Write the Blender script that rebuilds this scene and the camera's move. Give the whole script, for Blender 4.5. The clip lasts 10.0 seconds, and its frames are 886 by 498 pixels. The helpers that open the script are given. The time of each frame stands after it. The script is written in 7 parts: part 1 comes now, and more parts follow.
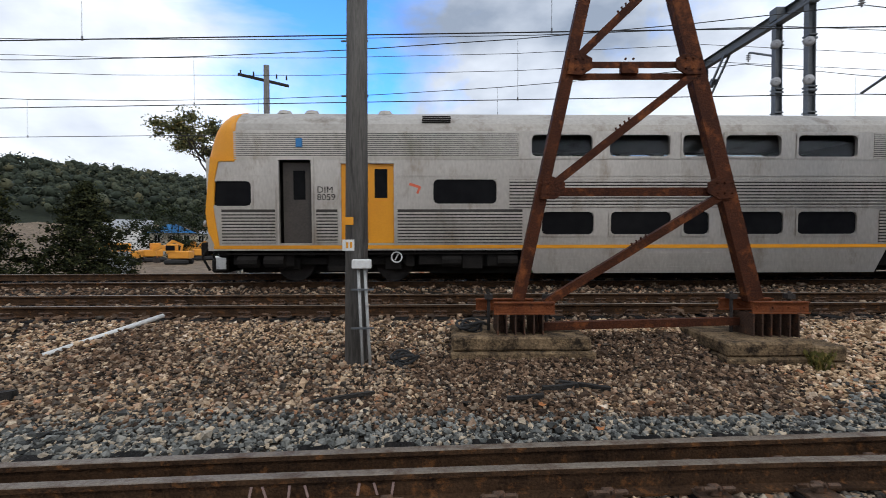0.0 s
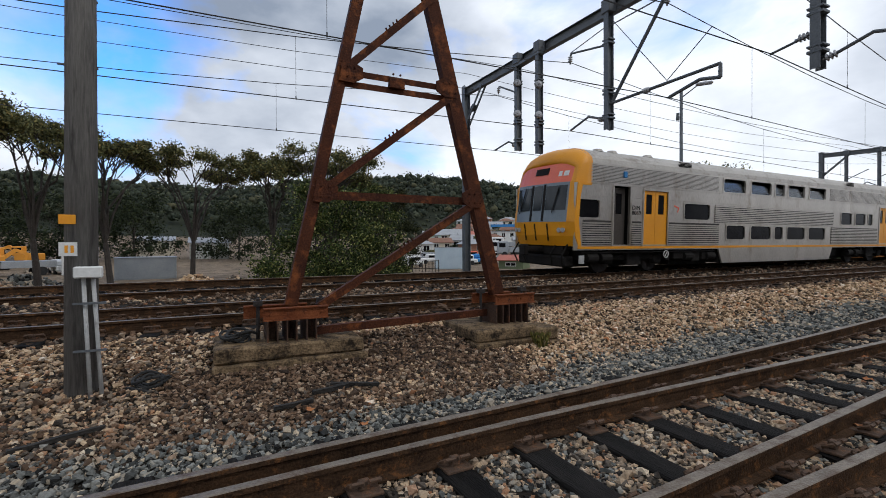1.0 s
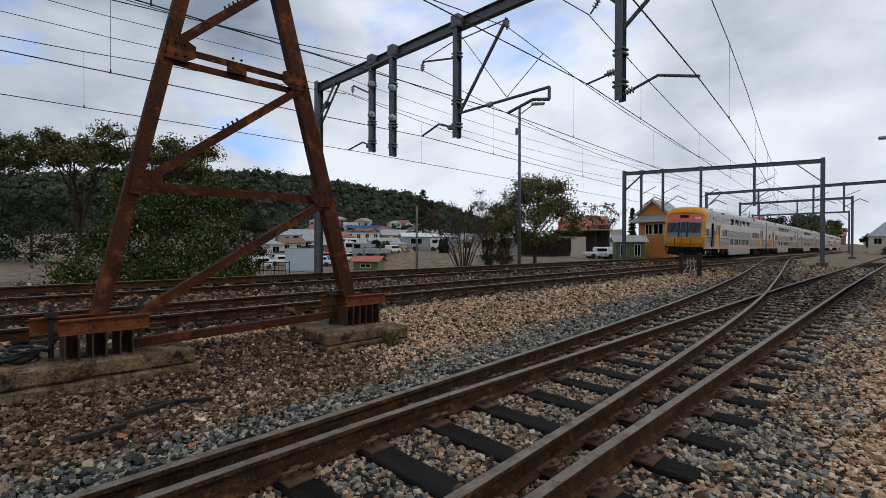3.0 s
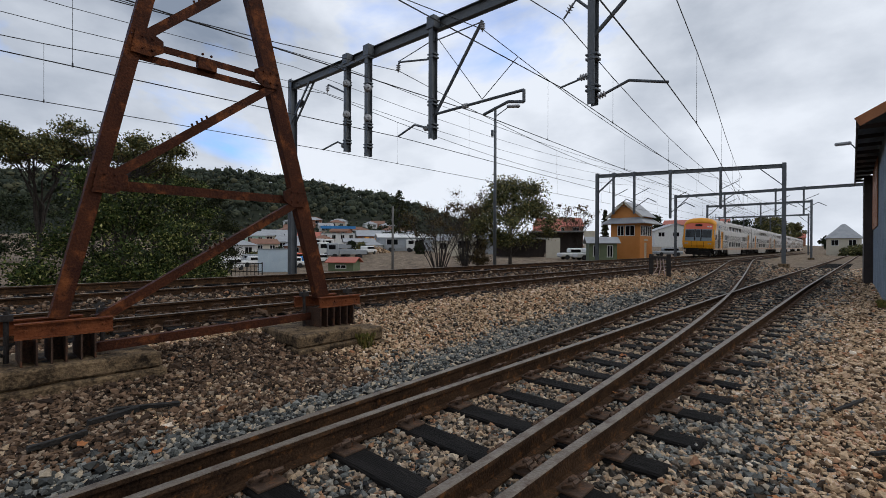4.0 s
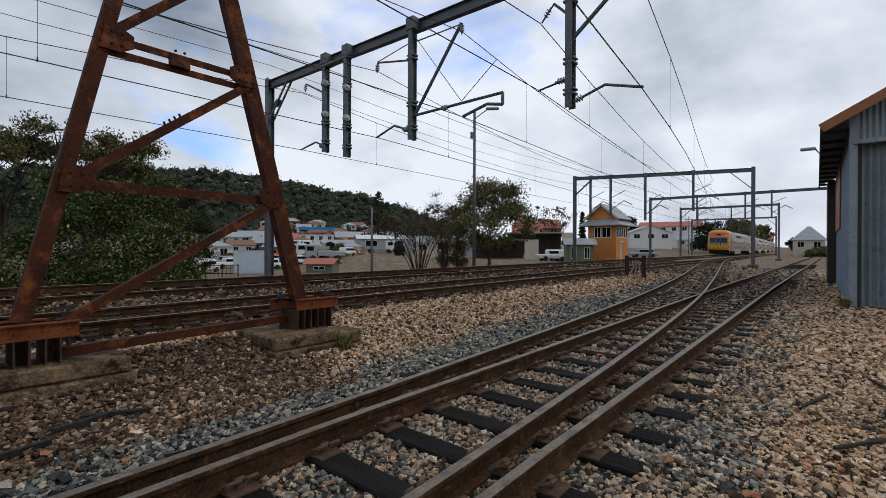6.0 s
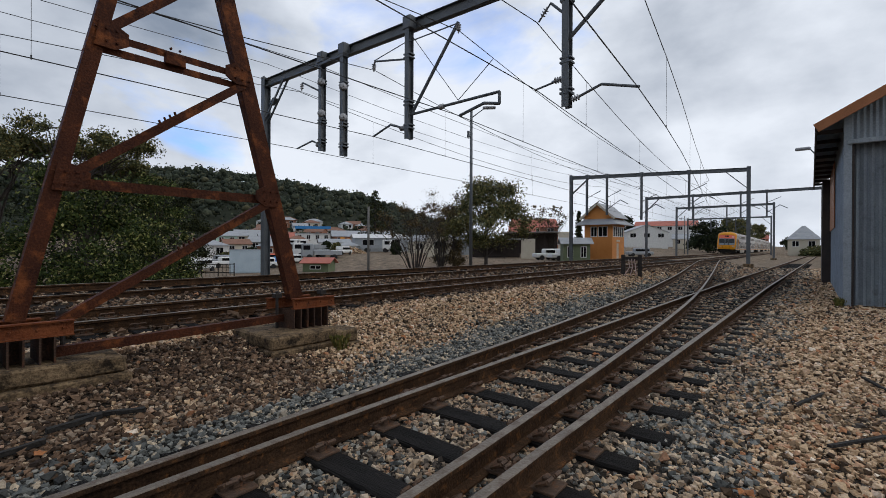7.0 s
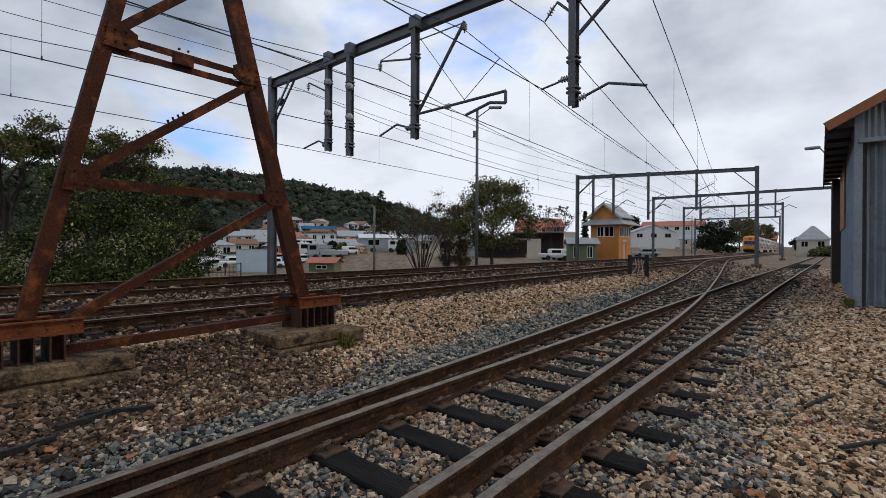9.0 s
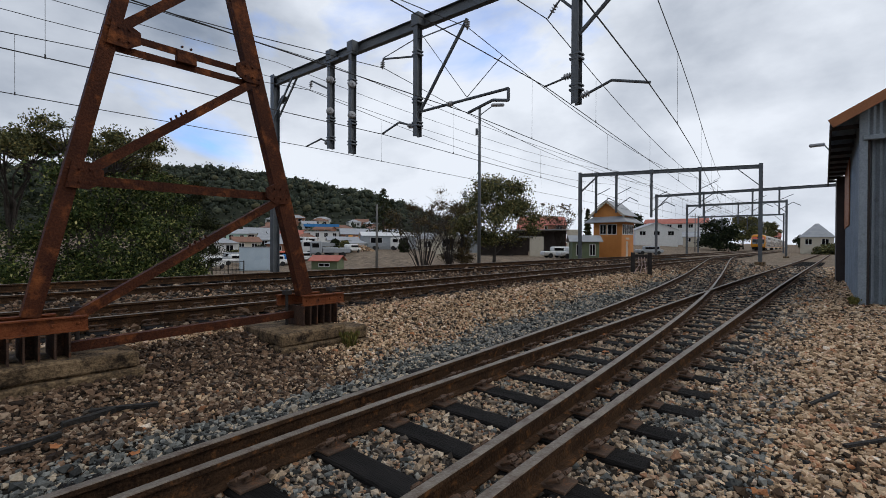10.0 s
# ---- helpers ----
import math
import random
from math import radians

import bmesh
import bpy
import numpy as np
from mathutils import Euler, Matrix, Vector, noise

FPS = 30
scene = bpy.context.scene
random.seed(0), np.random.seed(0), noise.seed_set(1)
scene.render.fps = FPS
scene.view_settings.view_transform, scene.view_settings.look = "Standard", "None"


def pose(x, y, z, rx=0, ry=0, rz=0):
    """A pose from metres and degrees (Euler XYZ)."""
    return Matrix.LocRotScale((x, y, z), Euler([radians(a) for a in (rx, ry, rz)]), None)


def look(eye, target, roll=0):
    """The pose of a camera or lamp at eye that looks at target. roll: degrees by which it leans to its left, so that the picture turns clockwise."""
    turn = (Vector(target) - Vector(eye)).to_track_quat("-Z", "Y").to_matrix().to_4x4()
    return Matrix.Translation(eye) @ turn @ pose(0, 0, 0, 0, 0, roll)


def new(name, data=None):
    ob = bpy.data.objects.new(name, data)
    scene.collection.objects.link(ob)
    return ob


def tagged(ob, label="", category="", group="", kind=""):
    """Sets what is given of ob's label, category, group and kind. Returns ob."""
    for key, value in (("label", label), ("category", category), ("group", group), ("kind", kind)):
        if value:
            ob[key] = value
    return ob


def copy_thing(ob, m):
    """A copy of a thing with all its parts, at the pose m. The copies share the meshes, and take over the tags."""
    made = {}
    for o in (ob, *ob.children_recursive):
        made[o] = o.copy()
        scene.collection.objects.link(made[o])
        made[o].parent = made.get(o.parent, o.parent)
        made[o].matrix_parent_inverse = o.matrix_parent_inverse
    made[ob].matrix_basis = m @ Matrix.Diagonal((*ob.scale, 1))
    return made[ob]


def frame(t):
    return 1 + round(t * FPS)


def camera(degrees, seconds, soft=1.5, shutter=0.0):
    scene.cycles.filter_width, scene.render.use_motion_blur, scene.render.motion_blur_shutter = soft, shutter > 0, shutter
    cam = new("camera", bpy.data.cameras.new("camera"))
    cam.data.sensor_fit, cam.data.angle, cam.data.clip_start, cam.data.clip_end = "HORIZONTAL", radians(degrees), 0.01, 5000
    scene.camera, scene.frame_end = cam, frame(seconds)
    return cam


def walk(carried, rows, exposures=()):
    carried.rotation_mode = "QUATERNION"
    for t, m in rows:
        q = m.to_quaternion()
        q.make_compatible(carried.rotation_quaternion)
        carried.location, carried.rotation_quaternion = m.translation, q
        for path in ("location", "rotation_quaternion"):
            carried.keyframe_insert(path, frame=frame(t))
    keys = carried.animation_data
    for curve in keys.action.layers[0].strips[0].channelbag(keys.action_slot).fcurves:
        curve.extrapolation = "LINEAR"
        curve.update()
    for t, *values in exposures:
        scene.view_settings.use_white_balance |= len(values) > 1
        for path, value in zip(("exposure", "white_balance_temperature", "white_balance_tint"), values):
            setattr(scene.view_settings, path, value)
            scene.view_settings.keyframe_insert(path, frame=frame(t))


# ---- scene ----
# z = 0 is the top of the siding's rails; x runs along the railway, y across it
EYE_Z = 1.34
PIVOT = (-0.302, -0.262)
REACH = 0.40
# seconds, yaw, pitch, roll, and how far the arm's reach wanders
PATH = (
    (0.0, -0.06, -0.89, 0.14, 0.040, -0.035, 0.02), (0.5, -15.37, -0.63, 0.23, 0.055, -0.050, 0.02), (1.0, -26.0, -0.50, 0.23, 0.045, -0.065, 0.01),
    (1.5, -32.96, -0.53, 0.10, 0.032, -0.052, 0.01), (2.0, -37.88, -0.53, -0.12, 0.016, -0.032, 0.01), (2.5, -41.37, -0.44, -0.10, 0.008, -0.018, 0.01),
    (3.2, -44.7, -0.33, -0.16, 0.005, -0.015, 0), (4.0, -46.87, -0.23, -0.21, 0.003, -0.012, 0), (4.5, -47.75, -0.17, -0.23, 0, -0.008, 0),
    (5.0, -48.44, -0.07, -0.24, 0, -0.005, 0), (5.5, -49.0, 0.0, -0.22, 0, 0, 0), (6.2, -49.55, -0.08, -0.23, 0, 0, 0), (7.0, -49.83, -0.15, -0.25, 0, 0.003, 0),
    (7.5, -49.87, -0.10, -0.27, 0, 0.006, 0), (8.0, -49.67, -0.06, -0.29, 0, 0.006, 0), (8.5, -49.41, 0.0, -0.29, 0, 0.006, 0), (9.0, -49.13, -0.15, -0.30, 0, 0.008, -0.01),
    (9.5, -48.92, -0.28, -0.29, 0, 0.010, -0.01), (10.0, -48.83, -0.42, -0.28, 0, 0.012, -0.01))
cam = camera(88.0, 10.0, soft=0.6, shutter=0.08)


def held(yaw, pitch, roll, dx, dy, dz):
    """The camera is held at arm's length and swung round the one who holds it."""
    a = radians(-yaw)
    return pose(PIVOT[0] + REACH * math.sin(a) + dx, PIVOT[1] + REACH * math.cos(a) + dy, EYE_Z + dz, 90 + pitch, roll, yaw)


walk(cam, [(t, held(*row)) for t, *row in PATH],
     exposures=((0.0, 0.54, 6450, 10), (0.5, 0.42, 6450, 10), (1.0, 0.30, 6450, 10), (1.5, 0.15, 6450, 10), (2.5, 0.04, 6450, 10), (10.0, 0.04, 6450, 10)))

# ---------------------------------------------------------------- light
SUN_ELEV, SUN_TURN = radians(48), radians(150)
world = bpy.data.worlds.new("sky")
scene.world = world
world.use_nodes = True
wt = world.node_tree
wt.nodes.clear()


def wnode(kind, **props):
    n = wt.nodes.new(kind)
    for k, v in props.items():
        n.inputs[k.replace("_", " ")].default_value = v
    return n


w_out = wnode("ShaderNodeOutputWorld")
w_bg = wnode("ShaderNodeBackground", Strength=0.1)
w_sky = wnode("ShaderNodeTexSky")
w_sky.sky_type, w_sky.sun_disc = "NISHITA", False
w_sky.sun_elevation, w_sky.sun_rotation = SUN_ELEV, SUN_TURN
w_co = wnode("ShaderNodeTexCoord")
w_map = wnode("ShaderNodeMapping")
w_map.inputs["Scale"].default_value = (1.0, 1.0, 1.9)
w_map.inputs["Location"].default_value = (0.35, 0.2, 0.1)
w_cover = wnode("ShaderNodeTexNoise", Scale=1.9, Detail=7.0, Roughness=0.55, Distortion=0.3)
w_ramp = wnode("ShaderNodeValToRGB")
w_ramp.color_ramp.elements[0].position, w_ramp.color_ramp.elements[1].position = 0.33, 0.53
w_tone = wnode("ShaderNodeTexNoise", Scale=3.0, Detail=7.0, Roughness=0.52, Distortion=0.0)
w_grey = wnode("ShaderNodeValToRGB")
w_grey.color_ramp.elements[0].position, w_grey.color_ramp.elements[1].position = 0.22, 0.66
w_grey.color_ramp.elements[0].color = (0.25, 0.30, 0.385, 1)
w_grey.color_ramp.elements[1].color = (0.85, 0.90, 0.98, 1)
w_bright = wnode("ShaderNodeVectorMath")
w_bright.operation = "SCALE"
w_bright.inputs["Scale"].default_value = 9.5
w_mix = wnode("ShaderNodeMix")
w_mix.data_type = "RGBA"
wl = wt.links.new
w_hole = wnode("ShaderNodeVectorMath")
w_hole.operation = "DOT_PRODUCT"
w_hole.inputs[1].default_value = Vector((-0.22, 0.86, 0.44)).normalized()
w_clear = wnode("ShaderNodeMapRange")
w_clear.inputs["From Min"].default_value, w_clear.inputs["From Max"].default_value = 0.925, 0.999
w_clear.inputs["To Min"].default_value, w_clear.inputs["To Max"].default_value = 0.165, -0.22
w_add = wnode("ShaderNodeMath")
w_add.operation = "ADD"
w_sep = wnode("ShaderNodeSeparateXYZ")
w_low = wnode("ShaderNodeMapRange")
w_low.inputs["From Min"].default_value, w_low.inputs["From Max"].default_value = 0.0, 0.6
w_low.inputs["To Min"].default_value, w_low.inputs["To Max"].default_value = 0.13, -0.07
w_lift = wnode("ShaderNodeMath")
w_lift.operation = "ADD"
wl(w_co.outputs["Generated"], w_map.inputs["Vector"])
wl(w_co.outputs["Generated"], w_hole.inputs[0])
wl(w_co.outputs["Generated"], w_sep.inputs[0])
wl(w_hole.outputs["Value"], w_clear.inputs["Value"])
wl(w_sep.outputs["Z"], w_low.inputs["Value"])
wl(w_map.outputs["Vector"], w_cover.inputs["Vector"])
wl(w_map.outputs["Vector"], w_tone.inputs["Vector"])
w_hole2 = wnode("ShaderNodeVectorMath")
w_hole2.operation = "DOT_PRODUCT"
w_hole2.inputs[1].default_value = Vector((0.36, 0.915, 0.170)).normalized()
w_clear2 = wnode("ShaderNodeMapRange")
w_clear2.inputs["From Min"].default_value, w_clear2.inputs["From Max"].default_value = 0.995, 1.0
w_clear2.inputs["To Min"].default_value, w_clear2.inputs["To Max"].default_value = 0.0, -0.085
w_add2 = wnode("ShaderNodeMath")
w_add2.operation = "ADD"
wl(w_co.outputs["Generated"], w_hole2.inputs[0])
wl(w_hole2.outputs["Value"], w_clear2.inputs["Value"])
wl(w_clear2.outputs[0], w_add2.inputs[1])
wl(w_cover.outputs["Fac"], w_add2.inputs[0])
wl(w_add2.outputs[0], w_add.inputs[0])
wl(w_clear.outputs[0], w_add.inputs[1])
wl(w_add.outputs[0], w_ramp.inputs["Fac"])
wl(w_tone.outputs["Fac"], w_lift.inputs[0])
wl(w_low.outputs[0], w_lift.inputs[1])
tone = w_lift.outputs[0]
for way, wide, amount in (((0.10, 0.94, 0.28), 0.86, -0.14), ((0.60, 0.77, 0.22), 0.92, 0.11), ((0.88, 0.42, 0.22), 0.80, 0.02)):
    w_dot, w_rng, w_sum = wnode("ShaderNodeVectorMath"), wnode("ShaderNodeMapRange"), wnode("ShaderNodeMath")
    w_dot.operation, w_sum.operation = "DOT_PRODUCT", "ADD"
    w_dot.inputs[1].default_value = Vector(way).normalized()
    w_rng.interpolation_type = "SMOOTHSTEP"
    w_rng.inputs["From Min"].default_value, w_rng.inputs["To Max"].default_value = wide, amount
    wl(w_co.outputs["Generated"], w_dot.inputs[0])
    wl(w_dot.outputs["Value"], w_rng.inputs["Value"])
    wl(tone, w_sum.inputs[0])
    wl(w_rng.outputs[0], w_sum.inputs[1])
    tone = w_sum.outputs[0]
wl(tone, w_grey.inputs["Fac"])
wl(w_grey.outputs["Color"], w_bright.inputs[0])
wl(w_ramp.outputs["Color"], w_mix.inputs[0])
w_blue = wnode("ShaderNodeVectorMath")
w_blue.operation = "MULTIPLY"
w_blue.inputs[1].default_value = (0.75, 1.7, 3.0)
wl(w_sky.outputs["Color"], w_blue.inputs[0])
wl(w_blue.outputs["Vector"], w_mix.inputs[6])
wl(w_bright.outputs["Vector"], w_mix.inputs[7])
wl(w_mix.outputs[2], w_bg.inputs["Color"])
wl(w_bg.outputs["Background"], w_out.inputs["Surface"])

sun = new("sun", bpy.data.lights.new("sun", "SUN"))
sun.data.energy, sun.data.angle, sun.data.color = 0.6, radians(14), (1.0, 0.95, 0.88)
sun.matrix_world = look((math.sin(SUN_TURN) * 20, math.cos(SUN_TURN) * 20, 52), (0, 0, 30))

# ---------------------------------------------------------------- materials


def surf(name, c1, c2, rough=0.7, metal=0.0, coarse=3.0, fine=40.0, bump=0.3, stain=None, stain_at=0.6, spread=0.0, gloss=0.5, island=0.0):
    """Two colours mixed at a coarse and a fine scale, with relief, stains, and a shift from object to object."""
    m = bpy.data.materials.new(name)
    m.use_nodes = True
    nt = m.node_tree
    b = nt.nodes["Principled BSDF"]
    L = nt.links.new
    co = nt.nodes.new("ShaderNodeTexCoord")
    n1, n2 = nt.nodes.new("ShaderNodeTexNoise"), nt.nodes.new("ShaderNodeTexNoise")
    n1.inputs["Scale"].default_value, n1.inputs["Detail"].default_value = coarse, 5
    n2.inputs["Scale"].default_value, n2.inputs["Detail"].default_value = fine, 4
    L(co.outputs["Object"], n1.inputs["Vector"])
    L(co.outputs["Object"], n2.inputs["Vector"])
    add = nt.nodes.new("ShaderNodeMath")
    add.operation = "ADD"
    L(n1.outputs["Fac"], add.inputs[0])
    L(n2.outputs["Fac"], add.inputs[1])
    val = add.outputs[0]
    if spread or island:
        src = nt.nodes.new("ShaderNodeNewGeometry").outputs["Random Per Island"] if island else nt.nodes.new("ShaderNodeObjectInfo").outputs["Random"]
        mad = nt.nodes.new("ShaderNodeMath")
        mad.operation = "MULTIPLY_ADD"
        mad.inputs[1].default_value = island or spread
        L(src, mad.inputs[0])
        off = nt.nodes.new("ShaderNodeMath")
        off.operation = "SUBTRACT"
        off.inputs[1].default_value = (island or spread) / 2
        L(val, off.inputs[0])
        L(off.outputs[0], mad.inputs[2])
        val = mad.outputs[0]
    rng = nt.nodes.new("ShaderNodeMapRange")
    rng.inputs["From Min"].default_value, rng.inputs["From Max"].default_value = 0.72, 1.28
    L(val, rng.inputs["Value"])
    mix = nt.nodes.new("ShaderNodeMix")
    mix.data_type = "RGBA"
    mix.inputs[6].default_value, mix.inputs[7].default_value = (*c1, 1), (*c2, 1)
    L(rng.outputs[0], mix.inputs[0])
    col = mix.outputs[2]
    if stain:
        n3 = nt.nodes.new("ShaderNodeTexNoise")
        n3.inputs["Scale"].default_value, n3.inputs["Detail"].default_value, n3.inputs["Roughness"].default_value = coarse * 1.7, 8, 0.7
        L(co.outputs["Object"], n3.inputs["Vector"])
        ramp = nt.nodes.new("ShaderNodeMapRange")
        ramp.inputs["From Min"].default_value, ramp.inputs["From Max"].default_value = stain_at - 0.06, stain_at + 0.1
        L(n3.outputs["Fac"], ramp.inputs["Value"])
        mx = nt.nodes.new("ShaderNodeMix")
        mx.data_type = "RGBA"
        mx.inputs[7].default_value = (*stain, 1)
        L(ramp.outputs[0], mx.inputs[0])
        L(col, mx.inputs[6])
        col = mx.outputs[2]
    L(col, b.inputs["Base Color"])
    b.inputs["Roughness"].default_value, b.inputs["Metallic"].default_value = rough, metal
    b.inputs["Specular IOR Level"].default_value = gloss
    if bump:
        bp = nt.nodes.new("ShaderNodeBump")
        bp.inputs["Strength"].default_value, bp.inputs["Distance"].default_value = bump, 0.02
        L(n2.outputs["Fac"], bp.inputs["Height"])
        L(bp.outputs["Normal"], b.inputs["Normal"])
    return m


def streaked(m, sx, sy, sz):
    """Draws a material's grain and stains out along one way."""
    nt = m.node_tree
    co = next(n for n in nt.nodes if n.bl_idname == "ShaderNodeTexCoord")
    mp = nt.nodes.new("ShaderNodeMapping")
    mp.inputs["Scale"].default_value = (sx, sy, sz)
    nt.links.new(co.outputs["Object"], mp.inputs["Vector"])
    for n in nt.nodes:
        if n.bl_idname == "ShaderNodeTexNoise":
            nt.links.new(mp.outputs["Vector"], n.inputs["Vector"])


M_RAIL = surf("rail_rust", (0.020, 0.012, 0.008), (0.078, 0.043, 0.023), 0.8, 0.0, 6, 60, 0.5, (0.20, 0.085, 0.03), 0.61, gloss=0.08)
M_HEAD = surf("rail_head_worn", (0.12, 0.094, 0.07), (0.24, 0.20, 0.155), 0.45, 0.25, 4, 50, 0.3, (0.085, 0.05, 0.03), 0.54, gloss=0.3)
M_SLEEPER = surf("weathered_timber", (0.006, 0.0055, 0.005), (0.022, 0.0195, 0.018), 0.8, 0, 5, 35, 0.9, (0.075, 0.062, 0.05), 0.68, spread=0.35, gloss=0.1)
M_PLATE = surf("rusty_plate", (0.05, 0.03, 0.02), (0.12, 0.065, 0.035), 0.8, 0, 12, 80, 0.5, (0.2, 0.08, 0.03), 0.62)
M_TOWER = surf("red_brown_rusted_steel", (0.026, 0.0085, 0.0050), (0.088, 0.027, 0.011), 0.7, 0, 2.5, 45, 0.5, (0.21, 0.066, 0.020), 0.58, gloss=0.15)
M_TOWER_BASE = surf("orange_rusted_steel", (0.12, 0.034, 0.013), (0.22, 0.070, 0.026), 0.8, 0, 5, 50, 0.5, (0.06, 0.03, 0.022), 0.60, gloss=0.15)
M_DARK_STEEL = surf("dark_steel", (0.020, 0.017, 0.016), (0.050, 0.042, 0.038), 0.7, 0, 6, 50, 0.4, gloss=0.2)
M_STUB = surf("brown_rusted_plate", (0.022, 0.013, 0.010), (0.085, 0.048, 0.032), 0.75, 0, 5, 50, 0.5, (0.15, 0.06, 0.028), 0.60, gloss=0.2)
M_CONCRETE = surf("old_concrete", (0.045, 0.030, 0.017), (0.27, 0.185, 0.105), 0.9, 0, 4, 40, 0.8, (0.020, 0.014, 0.009), 0.54, gloss=0.2)
M_POLE = surf("weathered_grey_pole", (0.10, 0.095, 0.09), (0.20, 0.19, 0.175), 0.85, 0, 3.5, 30, 0.35, (0.06, 0.056, 0.052), 0.58)
streaked(M_SLEEPER, 3.0, 0.35, 2.0)
M_GALV = surf("grey_painted_steel", (0.075, 0.085, 0.095), (0.125, 0.135, 0.145), 0.55, 0.2, 2, 30, 0.15, (0.05, 0.05, 0.05), 0.66)
M_WIRE = surf("dark_wire", (0.03, 0.03, 0.032), (0.06, 0.06, 0.06), 0.5, 0.5, 3, 20, 0)
M_INSUL = surf("grey_porcelain", (0.30, 0.30, 0.31), (0.42, 0.42, 0.43), 0.3, 0, 5, 30, 0)
M_SHED = surf("blue_grey_corrugated_iron", (0.20, 0.235, 0.265), (0.31, 0.35, 0.385), 0.6, 0.2, 1.2, 25, 0.15, (0.13, 0.14, 0.15), 0.62)
M_SHED_DARK = surf("dark_brown_paint", (0.028, 0.020, 0.018), (0.05, 0.035, 0.03), 0.7, 0, 2, 30, 0.2)
M_ORANGE_TRIM = surf("orange_brown_painted_timber", (0.27, 0.095, 0.030), (0.37, 0.14, 0.050), 0.6, 0, 3, 40, 0.2, (0.16, 0.07, 0.03), 0.66)
M_OCHRE = surf("ochre_weatherboard_paint", (0.50, 0.185, 0.036), (0.60, 0.245, 0.058), 0.65, 0, 1, 30, 0.15)
M_STEEL = surf("brushed_stainless_steel", (0.455, 0.415, 0.37), (0.60, 0.555, 0.50), 0.34, 0.72, 0.9, 12, 0.03, (0.36, 0.30, 0.24), 0.60)
streaked(M_STEEL, 1.6, 1.0, 0.6)
streaked(M_POLE, 3.0, 3.0, 0.25)
M_ROOF_CAR = surf("grimy_grey_car_roof", (0.36, 0.335, 0.30), (0.48, 0.45, 0.41), 0.55, 0.2, 0.8, 14, 0.08, (0.22, 0.185, 0.15), 0.58)
M_YELLOW = surf("golden_yellow_paint", (0.70, 0.275, 0.005), (0.79, 0.33, 0.009), 0.45, 0, 1.5, 30, 0.05, (0.60, 0.30, 0.02), 0.68)
M_RED = surf("vermilion_paint", (0.68, 0.12, 0.06), (0.76, 0.16, 0.08), 0.45, 0, 2, 30, 0.05)
M_BLACK = surf("black_grime", (0.008, 0.007, 0.006), (0.022, 0.019, 0.017), 0.8, 0, 4, 40, 0.3, gloss=0.15)
M_GLASS_DARK = surf("tinted_window_glass", (0.006, 0.006, 0.007), (0.012, 0.012, 0.013), 0.22, 0, 1, 5, 0, gloss=0.06)
M_WHITE = surf("white_paint", (0.58, 0.58, 0.56), (0.72, 0.72, 0.70), 0.6, 0, 2, 30, 0.1, (0.5, 0.49, 0.46), 0.66)
# dirt under the stones, near black to paint the shade in their gaps
M_BED = surf("shaded_ballast_dirt", (0.012, 0.010, 0.008), (0.036, 0.029, 0.022), 0.95, 0, 1.5, 40, 1.0, gloss=0.1)
M_FOREST = surf("dark_forest_floor", (0.014, 0.018, 0.011), (0.034, 0.038, 0.022), 0.95, 0, 0.05, 0.6, 0.5, gloss=0.1)
M_GROUND = surf("gravel_and_earth", (0.10, 0.078, 0.057), (0.31, 0.235, 0.165), 0.95, 0, 0.9, 26, 1.0, (0.055, 0.045, 0.036), 0.58, gloss=0.1)

# ---------------------------------------------------------------- mesh helpers


def mesh_of(bm, name, mats, smooth=False):
    me = bpy.data.meshes.new(name)
    bmesh.ops.recalc_face_normals(bm, faces=bm.faces[:])
    bm.to_mesh(me)
    bm.free()
    for m in (mats if isinstance(mats, (list, tuple)) else [mats]):
        me.materials.append(m)
    if smooth:
        me.shade_smooth()
    return me


def part(name, bm, material, parent=None, label="", smooth=False):
    ob = new(name, mesh_of(bm, name, material, smooth))
    ob.parent = parent
    return tagged(ob, label)


def thing(name, label, category, m=None, group="", kind=""):
    ob = new(name)
    ob.empty_display_size = 0.2
    if m is not None:
        ob.matrix_basis = m
    return tagged(ob, label, category, group, kind)


def box(bm, x0, x1, y0, y1, z0, z1, bevel=0.0, mat=0):
    r = bmesh.ops.create_cube(bm, size=1, matrix=Matrix.Translation(((x0 + x1) / 2, (y0 + y1) / 2, (z0 + z1) / 2)) @ Matrix.Diagonal((abs(x1 - x0), abs(y1 - y0), abs(z1 - z0), 1)))
    faces = set(f for v in r["verts"] for f in v.link_faces)
    for f in faces:
        f.material_index = mat
    if bevel:
        es = list(set(e for v in r["verts"] for e in v.link_edges))
        bmesh.ops.bevel(bm, geom=es, offset=bevel, segments=1, affect="EDGES")
    return bm


def tube(bm, a, b, r0, r1=None, n=8, mat=0):
    """A round bar from a to b."""
    a, b = Vector(a), Vector(b)
    d = b - a
    q = d.to_track_quat("Z", "Y").to_matrix().to_4x4()
    r = bmesh.ops.create_cone(bm, cap_ends=True, segments=n, radius1=r0, radius2=r0 if r1 is None else r1, depth=d.length, matrix=Matrix.Translation((a + b) / 2) @ q)
    for f in set(f for v in r["verts"] for f in v.link_faces):
        f.material_index = mat
    return bm


